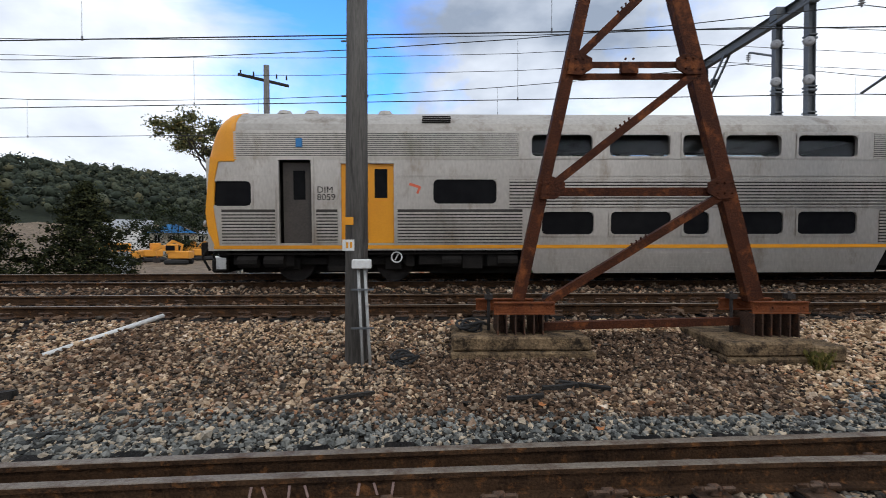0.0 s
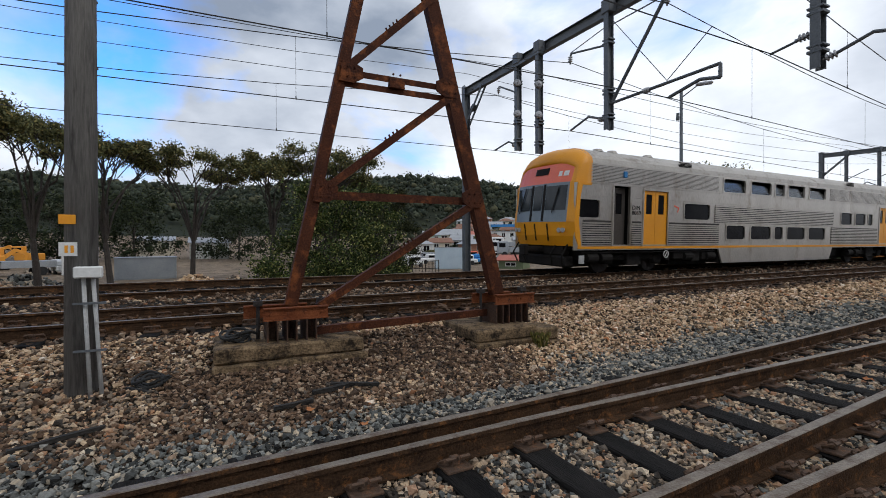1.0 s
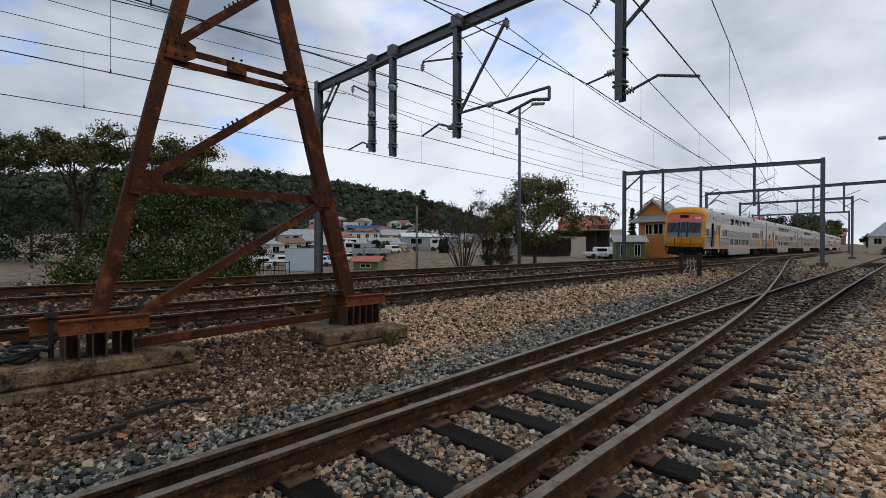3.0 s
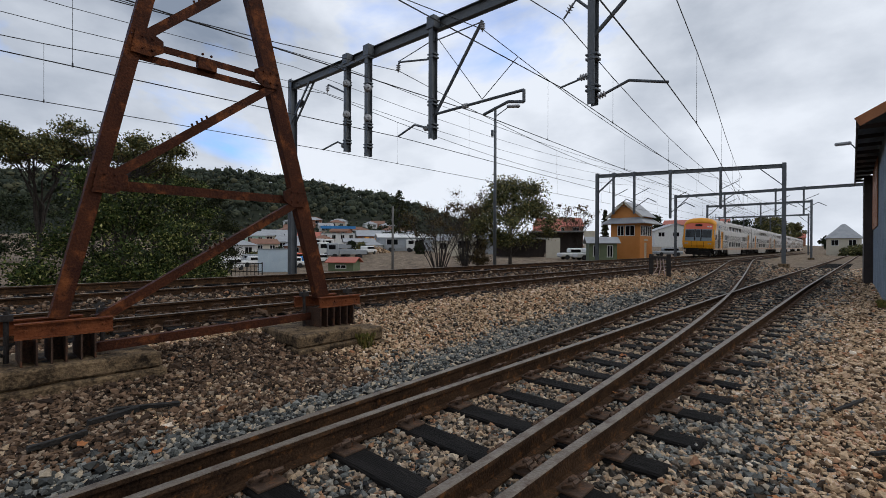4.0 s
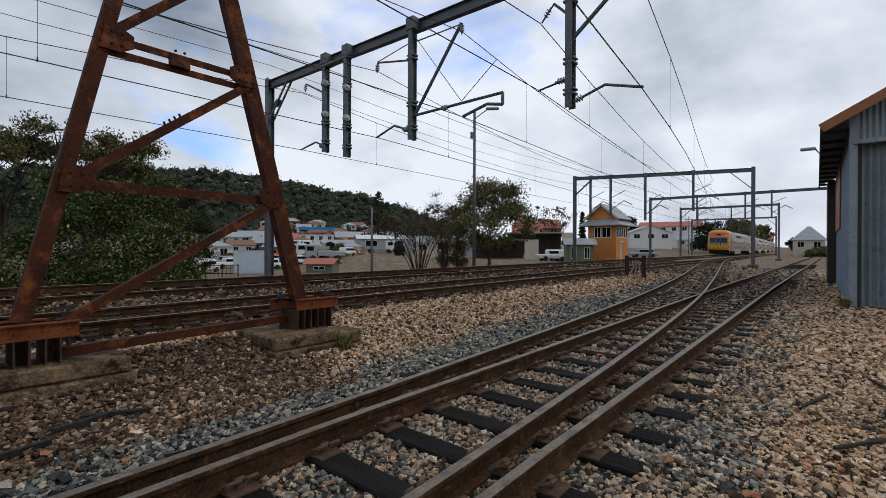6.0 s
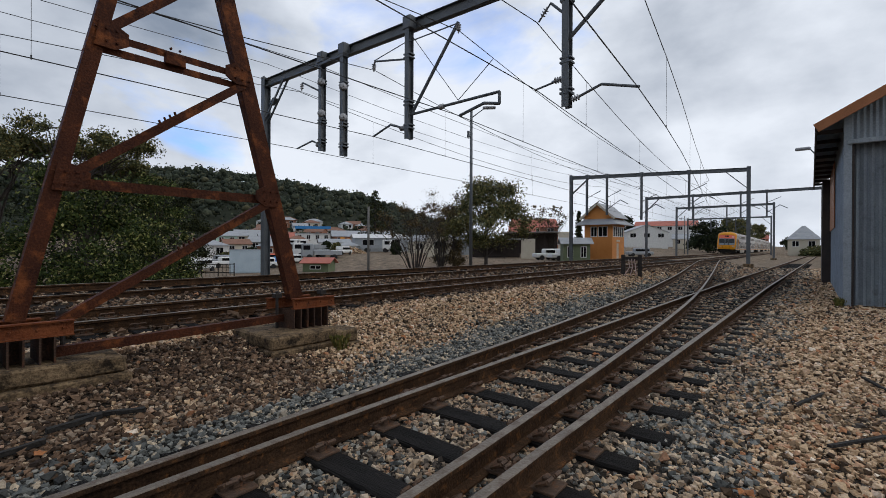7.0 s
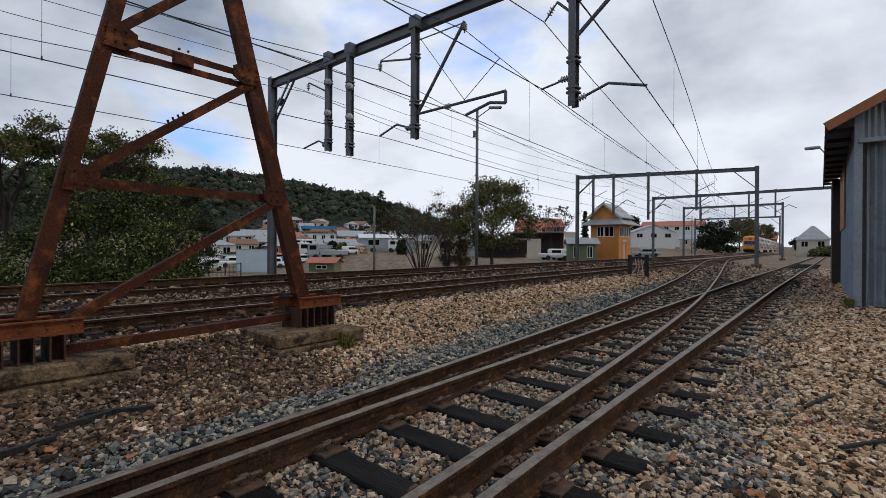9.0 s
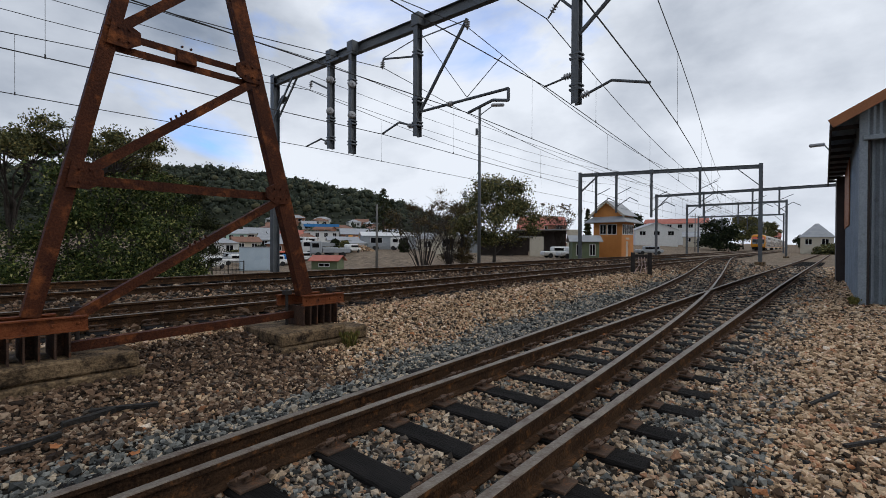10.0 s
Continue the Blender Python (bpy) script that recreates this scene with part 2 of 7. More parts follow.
def bar(bm, a, b, w, h, side=(0, 1, 0), mat=0):
    """A rectangular bar from a to b: h wide along side, w wide across it."""
    a, b = Vector(a), Vector(b)
    d = (b - a).normalized()
    s = Vector(side)
    s = (s - d * s.dot(d)).normalized()
    u = d.cross(s)
    vs = [bm.verts.new(p + s * sy * h / 2 + u * sx * w / 2) for p in (a, b) for sx, sy in ((-1, -1), (1, -1), (1, 1), (-1, 1))]
    for f in ((0, 1, 2, 3), (7, 6, 5, 4), (0, 4, 5, 1), (1, 5, 6, 2), (2, 6, 7, 3), (3, 7, 4, 0)):
        bm.faces.new([vs[i] for i in f]).material_index = mat
    return bm


def sweep(bm, profile, points, sides, mats=None, cap=True):
    """A profile of (across, up) pairs carried along points; sides are the level directions across."""
    rings = [[bm.verts.new(Vector(p) + Vector(s) * a + Vector((0, 0, u))) for a, u in profile] for p, s in zip(points, sides)]
    n = len(profile)
    for r0, r1 in zip(rings, rings[1:]):
        for i in range(n):
            f = bm.faces.new((r0[i], r0[(i + 1) % n], r1[(i + 1) % n], r1[i]))
            if mats:
                f.material_index = mats[i]
    if cap:
        bm.faces.new(rings[0]), bm.faces.new(rings[-1][::-1])
    return bm


def holed(bm, u0, u1, w0, w1, holes, place, thick, mat=0):
    """A wall in (u, w), thick deep, with real rectangular holes; place(u, w, d) gives the point."""
    us = sorted({u0, u1, *[h[0] for h in holes], *[h[1] for h in holes]})
    ws = sorted({w0, w1, *[h[2] for h in holes], *[h[3] for h in holes]})
    us, ws = [u for u in us if u0 <= u <= u1], [w for w in ws if w0 <= w <= w1]
    vs = {}

    def v(i, j, k):
        if (i, j, k) not in vs:
            vs[i, j, k] = bm.verts.new(place(us[i], ws[j], thick * k))
        return vs[i, j, k]

    def solid(i, j):
        if not (0 <= i < len(us) - 1 and 0 <= j < len(ws) - 1):
            return False
        u, w = (us[i] + us[i + 1]) / 2, (ws[j] + ws[j + 1]) / 2
        return not any(h[0] < u < h[1] and h[2] < w < h[3] for h in holes)
    for i in range(len(us) - 1):
        for j in range(len(ws) - 1):
            if not solid(i, j):
                continue
            fs = [(v(i, j, 0), v(i + 1, j, 0), v(i + 1, j + 1, 0), v(i, j + 1, 0)), (v(i, j, 1), v(i, j + 1, 1), v(i + 1, j + 1, 1), v(i + 1, j, 1))]
            if not solid(i - 1, j):
                fs.append((v(i, j, 0), v(i, j + 1, 0), v(i, j + 1, 1), v(i, j, 1)))
            if not solid(i + 1, j):
                fs.append((v(i + 1, j, 0), v(i + 1, j, 1), v(i + 1, j + 1, 1), v(i + 1, j + 1, 0)))
            if not solid(i, j - 1):
                fs.append((v(i, j, 0), v(i, j, 1), v(i + 1, j, 1), v(i + 1, j, 0)))
            if not solid(i, j + 1):
                fs.append((v(i, j + 1, 0), v(i + 1, j + 1, 0), v(i + 1, j + 1, 1), v(i, j + 1, 1)))
            for f in fs:
                bm.faces.new(f).material_index = mat
    return bm


def prism(bm, pts, d0, d1, axis_x=True):
    a = [bm.verts.new((d0, p, z) if axis_x else (p, d0, z)) for p, z in pts]
    b = [bm.verts.new((d1, p, z) if axis_x else (p, d1, z)) for p, z in pts]
    bm.faces.new(a), bm.faces.new(b[::-1])
    for i in range(len(pts)):
        j = (i + 1) % len(pts)
        bm.faces.new((a[i], b[i], b[j], a[j]))


# ---------------------------------------------------------------- the lie of the land and the tracks
def smooth(a, b, x):
    t = min(1.0, max(0.0, (x - a) / (b - a)))
    return t * t * (3 - 2 * t)


def bend(x):
    """The main lines lean off to the north along their way."""
    return 0.02 * x + 0.00007 * x * x if x > 0 else 0.02 * x


def y_siding(x):
    near = min(8.0, max(0.0, 2.4 - x))
    return 2.18 + 0.013 * min(x, 20) + 0.004 * max(0, x - 20) - 0.03 * near - 0.0035 * near * near


def y_turnout(x):
    if x < 20:
        return 2.18 + 0.013 * x + 0.0023 * max(0.0, x + 9.5) ** 2 - 0.006 * min(8.0, max(0.0, 1 - x)) ** 2
    if x < 44:
        return 4.44 + 0.141 * (x - 20)
    t = (x - 44) / 22
    p0, p1, m0, m1 = 7.824, 9.95, 0.141 * 22, 0.03 * 22
    return (2 * t ** 3 - 3 * t * t + 1) * p0 + (t ** 3 - 2 * t * t + t) * m0 + (3 * t * t - 2 * t ** 3) * p1 + (t ** 3 - t * t) * m1


def z_turnout(x):
    return 0.34 * smooth(22, 46, x)


def y_main_1(x):
    return 8.32 + bend(x)


def y_main_2(x):
    return 12.2 + bend(x)


Z_MAIN_1, Z_MAIN_2 = 0.34, 0.44


def ridge(b):
    """Height of the skyline hill by bearing, in degrees from the y axis towards x."""
    pts = ((-180, 40), (-60, 54), (-45, 53), (-15, 46), (0, 45), (10, 53), (18, 58), (22.4, 61), (27, 57), (31, 54), (35.6, 48), (38.4, 45), (43, 36), (45, 30), (49, 18), (55, 3), (70, 2), (100, 2), (140, 18), (180, 40))
    for (a0, h0), (a1, h1) in zip(pts, pts[1:]):
        if b <= a1:
            return h0 + (h1 - h0) * smooth(a0, a1, b)
    return 40


def ground_z(x, y):
    zt = z_turnout(x)
    ya = max(4.6, y_turnout(min(x, 61.0)) + 1.25) if x > 8 else 4.6
    yb = min(max(6.9, ya + 0.6), max(6.9, y_main_1(x) - 1.3))
    up = zt * smooth(ya - 4.2, ya - 2.6, y) if zt > 0 else 0.0
    up += (0.34 - zt) * smooth(min(ya, yb - 0.3), yb, y) + smooth(9.6, 11.0, y - bend(x)) * 0.10
    z = -0.20 + up - smooth(14.6, 17.5, y - bend(x)) * 0.45
    z -= 1.35 * smooth(17.5, 27, y) * (1 - smooth(36, 50, x)) * (1 - smooth(60, 90, -x))
    r = math.hypot(x, y)
    if r > 60:
        b = math.degrees(math.atan2(x, y))
        h = ridge(b)
        z += h * smooth(130, 470, r) + 2.2 * smooth(60, 170, r) * smooth(10, 50, y) - 0.25 * h * smooth(480, 900, r)
    return z


def axis(near, far, step, grow):
    a = [0.0]
    while a[-1] < far:
        s = step if a[-1] < near else min(60, max(step, (a[-1] - near) * grow + step))
        a.append(a[-1] + s)
    return a


def build_ground():
    xs = axis(14, 1400, 0.5, 0.12)
    ys = axis(20, 1400, 0.25, 0.14)
    xs = [-v for v in xs[:0:-1]] + xs
    ys = [-v for v in ys[:0:-1]] + ys
    verts = [(x, y, ground_z(x, y)) for x in xs for y in ys]
    n = len(ys)
    faces = [(i * n + j, (i + 1) * n + j, (i + 1) * n + j + 1, i * n + j + 1) for i in range(len(xs) - 1) for j in range(n - 1)]
    me = bpy.data.meshes.new("ground")
    me.from_pydata(verts, [], faces)
    me.materials.append(M_GROUND)
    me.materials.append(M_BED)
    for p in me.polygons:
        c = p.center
        # faces beneath the stones take the dirt with gap shade in its colour
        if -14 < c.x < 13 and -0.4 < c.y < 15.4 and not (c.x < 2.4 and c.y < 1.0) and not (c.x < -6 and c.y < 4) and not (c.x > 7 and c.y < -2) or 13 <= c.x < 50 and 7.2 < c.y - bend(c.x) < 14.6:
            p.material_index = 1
    me.materials.append(M_FOREST)
    for p in me.polygons:
        c = p.center
        r = math.hypot(c.x, c.y)
        if r > 130 and ridge(math.degrees(math.atan2(c.x, c.y))) * smooth(130, 470, r) > 5:
            p.material_index = 2
    me.shade_smooth()
    tagged(new("ground", me), "stony railway ground of tan and grey gravel", "ground", kind="structure")


build_ground()

RAIL = [(-0.036, -0.004), (-0.030, 0.0), (0.030, 0.0), (0.036, -0.004), (0.036, -0.034), (0.010, -0.048), (0.010, -0.140), (0.066, -0.156), (0.066, -0.170), (-0.066, -0.170), (-0.066, -0.156), (-0.010, -0.140), (-0.010, -0.048), (-0.036, -0.034)]
RAIL_MATS = [1, 1, 1] + [0] * 10 + [0]


def rail_line(name, yf, zf, off, x0, x1, parent):
    xs, x = [], x0
    while x < x1:
        xs.append(x)
        x += 0.75 if x < 30 else 2.0
    xs.append(x1)
    pts, sides = [], []
    for x in xs:
        s = (yf(x + 0.05) - yf(x - 0.05)) / 0.1
        n = Vector((-s, 1, 0)).normalized()
        pts.append(Vector((x, yf(x), 0)) + n * off + Vector((0, 0, zf(off, x))))
        sides.append(n)
    bm = bmesh.new()
    sweep(bm, RAIL, pts, sides, RAIL_MATS)
    return part(name, bm, [M_RAIL, M_HEAD], parent)


def sleeper_mesh(length):
    bm = bmesh.new()
    box(bm, -0.115, 0.115, -length / 2, length / 2, -0.14, 0.0, 0.012)
    return mesh_of(bm, "sleeper", M_SLEEPER)


SLEEPERS = {}


def sleeper(x, y, z, length, turn, parent):
    key = round(length * 5) / 5
    if key not in SLEEPERS:
        SLEEPERS[key] = sleeper_mesh(key)
    ob = new("sleeper", SLEEPERS[key])
    ob.parent = parent
    ob.matrix_basis = pose(x, y, z, 0, 0, turn)
    return ob


GAUGE = 0.7525
PITCH, FIRST = 0.645, -19.94
rnd = random.Random(4)
siding = thing("siding_track", "rusty siding rails on dark weathered timber sleepers", "railway track", kind="structure")
turnout = thing("turnout_track", "rusty diverging turnout rails curving off from the siding", "railway track", kind="structure")
main_1 = thing("main_track", "main line rails on sleepers in tan ballast", "railway track", kind="structure")
main_2 = thing("main_track", "canted main line rails behind the other line", "railway track", kind="structure")
for off in (-GAUGE, GAUGE):
    rail_line("rail", y_siding, lambda o, x: 0.0, off, -40, 170, siding)
    rail_line("rail", y_turnout, lambda o, x: z_turnout(x), off, -7.5, 66, turnout)
    rail_line("rail", y_main_1, lambda o, x: Z_MAIN_1, off, -90, 330, main_1)
    rail_line("rail", y_main_2, lambda o, x: Z_MAIN_2 + o * 0.07, off, -90, 330, main_2)
x = FIRST
while x < 60:
    a, b = y_siding(x), y_turnout(x)
    gap = b - a if x > -7.5 else 0
    if gap < 2.4:
        sleeper(x, (a + b) / 2 if gap > 0 else a, -0.165, 2.5 + gap, rnd.uniform(-1, 1), siding)
    else:
        sleeper(x, a, -0.165, 2.5, rnd.uniform(-1, 1), siding)
        if x < 50:
            sleeper(x, b, z_turnout(x) - 0.165, 2.5, 6 + rnd.uniform(-1, 1), turnout)
    x += PITCH
x = -22.0
while x < 75:
    sleeper(x, y_main_1(x), Z_MAIN_1 - 0.168, 2.5, 0, main_1)
    sleeper(x + 0.2, y_main_2(x), Z_MAIN_2 - 0.185, 2.5, 0, main_2).rotation_euler.x = radians(4)
    x += 0.62

# ---------------------------------------------------------------- the rusted lattice tower
TY = 6.0
LEG_L = (Vector((0.72, TY, 0.60)), Vector((1.69, TY, 5.05)))
LEG_R = (Vector((3.78, TY, 0.60)), Vector((2.62, TY, 5.05)))


def on_leg(leg, z):
    a, b = leg
    return a + (b - a) * ((z - a.z) / (b.z - a.z))


def shape(bm, a, b, prof):
    """A rolled section of (across, back) points from a to b, facing the line."""
    a, b = Vector(a), Vector(b)
    d = (b - a).normalized()
    back = Vector((0, 1, 0))
    back = (back - d * back.dot(d)).normalized()
    u = d.cross(back)
    va = [bm.verts.new(a + u * p + back * q) for p, q in prof]
    vb = [bm.verts.new(b + u * p + back * q) for p, q in prof]
    bm.faces.new(va), bm.faces.new(vb[::-1])
    for i in range(len(prof)):
        j = (i + 1) % len(prof)
        bm.faces.new((va[i], vb[i], vb[j], va[j]))


def angle_iron(bm, a, b, w):
    """An L-shaped bar with one flange to the line."""
    shape(bm, a, b, [(-w / 2, 0), (w / 2, 0), (w / 2, w), (w / 2 - 0.014, w), (w / 2 - 0.014, 0.014), (-w / 2, 0.014)])


def bolts(bm, centre, nx, nz, dx, dz, y, r=0.016):
    for i in range(nx):
        for k in range(nz):
            p = Vector((centre[0] + (i - (nx - 1) / 2) * dx, y, centre[2] + (k - (nz - 1) / 2) * dz))
            tube(bm, p, p + Vector((0, -0.022, 0)), r, r * 0.8, 6)


def build_tower():
    t = thing("lattice_tower", "rusted red-brown steel lattice tower on concrete footings", "tower")
    for leg, wide in ((LEG_L, 0.15), (LEG_R, 0.20)):
        a, b = leg[0], on_leg(leg, 7.2)
        bm = bmesh.new()
        h, d = wide / 2, 0.14
        shape(bm, a, b, [(-h, 0), (h, 0), (h, d), (h - 0.016, d), (h - 0.016, 0.018), (-h + 0.016, 0.018), (-h + 0.016, d), (-h, d)])
        part("leg", bm, M_TOWER, t)
    for z, w in ((3.63, 0.08), (3.48, 0.08), (2.0, 0.11)):
        bm = bmesh.new()
        l, r = on_leg(LEG_L, z), on_leg(LEG_R, z)
        angle_iron(bm, l + Vector((0, 0.03, 0)), r + Vector((0, 0.03, 0)), w)
        part("crossbar", bm, M_TOWER, t)
    for z0, z1 in ((0.62, 2.0), (1.98, 3.54), (3.62, 4.86)):
        a, b = on_leg(LEG_L, z0), on_leg(LEG_R, z1)
        if z0 < 1:
            a = Vector((1.05, TY, 0.56))
        bm = bmesh.new()
        angle_iron(bm, a + Vector((0, -0.02, 0)), b + Vector((0, -0.02, 0)), 0.10)
        m = a + (b - a) * 0.48
        for k in range(4):
            p = m + (b - a).normalized() * (0.07 * k)
            tube(bm, p + Vector((0, 0, 0.04)), p + Vector((-0.02, 0, 0.09)), 0.014, 0.014, 6)
        part("brace", bm, M_TOWER, t)
    for leg in (LEG_L, LEG_R):
        s = 1 if leg is LEG_L else -1
        for z in (2.04, 3.62):
            c = on_leg(leg, z) + Vector((s * 0.08, -0.02, 0))
            bm = bmesh.new()
            vs = [bm.verts.new(c + Vector((s * px, -0.014, pz))) for px, pz in ((-0.13, -0.13), (0.06, -0.14), (0.19, -0.06), (0.19, 0.07), (0.04, 0.15), (-0.08, 0.15))]
            f = bm.faces.new(vs)
            ex = bmesh.ops.extrude_face_region(bm, geom=[f])
            bmesh.ops.translate(bm, verts=[v for v in ex["geom"] if isinstance(v, bmesh.types.BMVert)], vec=(0, 0.028, 0))
            bolts(bm, c + Vector((-s * 0.02, 0, 0)), 3, 2, 0.095, 0.13, c.y - 0.014, 0.013)
            part("gusset_plate", bm, M_TOWER, t)
    for leg, x0, x1 in ((LEG_L, 0.38, 1.14), (LEG_R, 3.62, 4.32)):
        c = leg[0] if leg is LEG_L else leg[0] + Vector((0.12, 0, 0))
        for dy in (-0.16, 0.20):
            bm = bmesh.new()
            y = c.y + dy
            sh = 0.0 if dy < 0 else -0.20
            box(bm, x0 + sh, x1 + sh, y - 0.012, y + 0.012, 0.46, 0.60)
            box(bm, x0 + sh, x1 + sh, y - 0.045, y + 0.045, 0.590, 0.604)
            box(bm, x0 + sh, x1 + sh, y - 0.045, y + 0.045, 0.452, 0.466)
            bolts(bm, ((x0 + x1) / 2, y, 0.53), 4, 1, 0.2, 0.1, y - 0.012)
            part("base_beam", bm, M_TOWER_BASE, t, "orange-rusted base channel")
        for dx in (-0.24, -0.02, 0.21):
            bm = bmesh.new()
            for q in (-0.055, 0.055):
                box(bm, c.x + dx + q - 0.008, c.x + dx + q + 0.008, c.y - 0.22, c.y + 0.26, 0.16, 0.452)
            box(bm, c.x + dx - 0.06, c.x + dx + 0.06, c.y - 0.01, c.y + 0.01, 0.16, 0.452)
            part("stub_column", bm, M_STUB, t)
        for dx in (-0.38, 0.38):
            bm = bmesh.new()
            tube(bm, (c.x + dx, c.y + 0.1, 0.14), (c.x + dx, c.y + 0.1, 0.70), 0.022, 0.022, 8)
            box(bm, c.x + dx - 0.05, c.x + dx + 0.05, c.y + 0.05, c.y + 0.15, 0.61, 0.67)
            part("anchor_bolt", bm, M_DARK_STEEL, t)
    bm = bmesh.new()
    angle_iron(bm, (1.0, TY - 0.05, 0.27), (3.75, TY + 0.05, 0.32), 0.10)
    part("tie_beam", bm, M_TOWER, t, "low rusted tie beam between the feet")
    bm = bmesh.new()
    box(bm, 2.02, 2.24, TY - 0.03, TY + 0.05, 3.50, 3.64, 0.006)
    bolts(bm, (2.13, TY, 3.69), 2, 1, 0.1, 0.1, TY)
    part("bracket", bm, M_TOWER, t)


build_tower()


def footing(x0, x1, y0, y1, z0, z1, label):
    t = thing("footing", label, "concrete footing")
    for name, spec in (("slab", (x0, x1, y0, y1, z0, z1, 0.025)), ("plinth", (x0 - 0.01, x1 + 0.04, y0 - 0.05, y1 + 0.05, z0 - 0.3, z0 - 0.004, 0.02))):
        bm = bmesh.new()
        box(bm, *spec)
        bmesh.ops.subdivide_edges(bm, edges=bm.edges[:], cuts=5, use_grid_fill=True)
        for v in bm.verts:
            v.co += noise.noise_vector(v.co * 4.0) * 0.016 + noise.noise_vector(v.co * 13.0) * 0.006
        part(name, bm, M_CONCRETE, t)


footing(-0.15, 1.54, 5.64, 6.60, 0.03, 0.20, "long weathered concrete footing under a tower leg")
footing(3.08, 4.12, 5.48, 6.55, 0.0, 0.17, "square mossy concrete footing under a tower leg")
footing(4.06, 4.46, 5.42, 5.90, -0.06, 0.13, "broken lump of old concrete footing")

# ---------------------------------------------------------------- the timber pole
PX, PY = -1.30, 5.6


M_PLASTIC = surf("pale_grey_plastic", (0.34, 0.34, 0.33), (0.46, 0.46, 0.45), 0.6, 0, 3, 30, 0.1, (0.2, 0.19, 0.18), 0.62)


def build_pole():
    t = thing("utility_pole", "weathered grey timber pole with cable conduits", "pole")
    bm = bmesh.new()
    tube(bm, (PX, PY, -0.3), (PX + 0.06, PY, 9.0), 0.140, 0.105, 20)
    part("shaft", bm, M_POLE, t, smooth=True)
    for dx, r in ((0.055, 0.018), (0.13, 0.018)):
        bm = bmesh.new()
        tube(bm, (PX + 0.04 + dx * 1.2, PY - 0.17, -0.15), (PX + dx, PY - 0.15, 1.06), r, r, 10)
        part("conduit", bm, M_PLASTIC, t, "pale grey cable conduit", smooth=True)
    bm = bmesh.new()
    box(bm, PX - 0.01, PX + 0.21, PY - 0.23, PY - 0.13, 1.05, 1.16, 0.012)
    part("junction_box", bm, M_WHITE, t, "off-white junction box")
    bm = bmesh.new()
    box(bm, PX - 0.13, PX + 0.01, PY - 0.150, PY - 0.142, 1.26, 1.39)
    for k in (0, 1):
        box(bm, PX - 0.085 + k * 0.045, PX - 0.06 + k * 0.045, PY - 0.153, PY - 0.150, 1.29, 1.36, mat=1)
    part("number_plate", bm, [M_WHITE, M_YELLOW], t, "white plate with two illegible bars")
    bm = bmesh.new()
    box(bm, PX - 0.13, PX + 0.0, PY - 0.150, PY - 0.138, 1.56, 1.65, 0.003)
    part("marker", bm, M_YELLOW, t, "yellow marker tag")
    for z in (0.35, 0.8, 3.1, 3.75):
        bm = bmesh.new()
        if z < 2:
            box(bm, PX - 0.02, PX + 0.24, PY - 0.205, PY - 0.185, z, z + 0.02)
        else:
            tube(bm, (PX - 0.16, PY, z), (PX + 0.16, PY, z), 0.012, 0.012, 6)
        part("strap" if z < 2 else "step_bolt", bm, M_GALV, t)


build_pole()

# ---------------------------------------------------------------- overhead line portals


def i_beam(bm, a, b, w, h, side=(1, 0, 0)):
    a, b = Vector(a), Vector(b)
    d = (b - a).normalized()
    s = Vector(side).normalized()
    u = d.cross(s).normalized()
    bar(bm, a, b, h, 0.012, side)
    for k in (-1, 1):
        bar(bm, a + u * k * h / 2, b + u * k * h / 2, 0.016, w, side)


def insulator(bm, p, axis_v, n=3, r=0.075):
    p, a = Vector(p), Vector(axis_v).normalized()
    tube(bm, p - a * 0.05, p + a * (0.05 + n * 0.06), 0.02, 0.02, 8)
    for k in range(n):
        c = p + a * (0.02 + k * 0.06)
        tube(bm, c, c + a * 0.025, r, r * 0.5, 12)


def arm(parent, pts, r=0.025, ins=None):
    bm = bmesh.new()
    for a, b in zip(pts, pts[1:]):
        tube(bm, a, b, r, r, 8)
    ob = part("registration_arm", bm, M_GALV, parent)
    if ins:
        bm = bmesh.new()
        insulator(bm, *ins)
        part("insulator", bm, M_INSUL, ob, smooth=True)


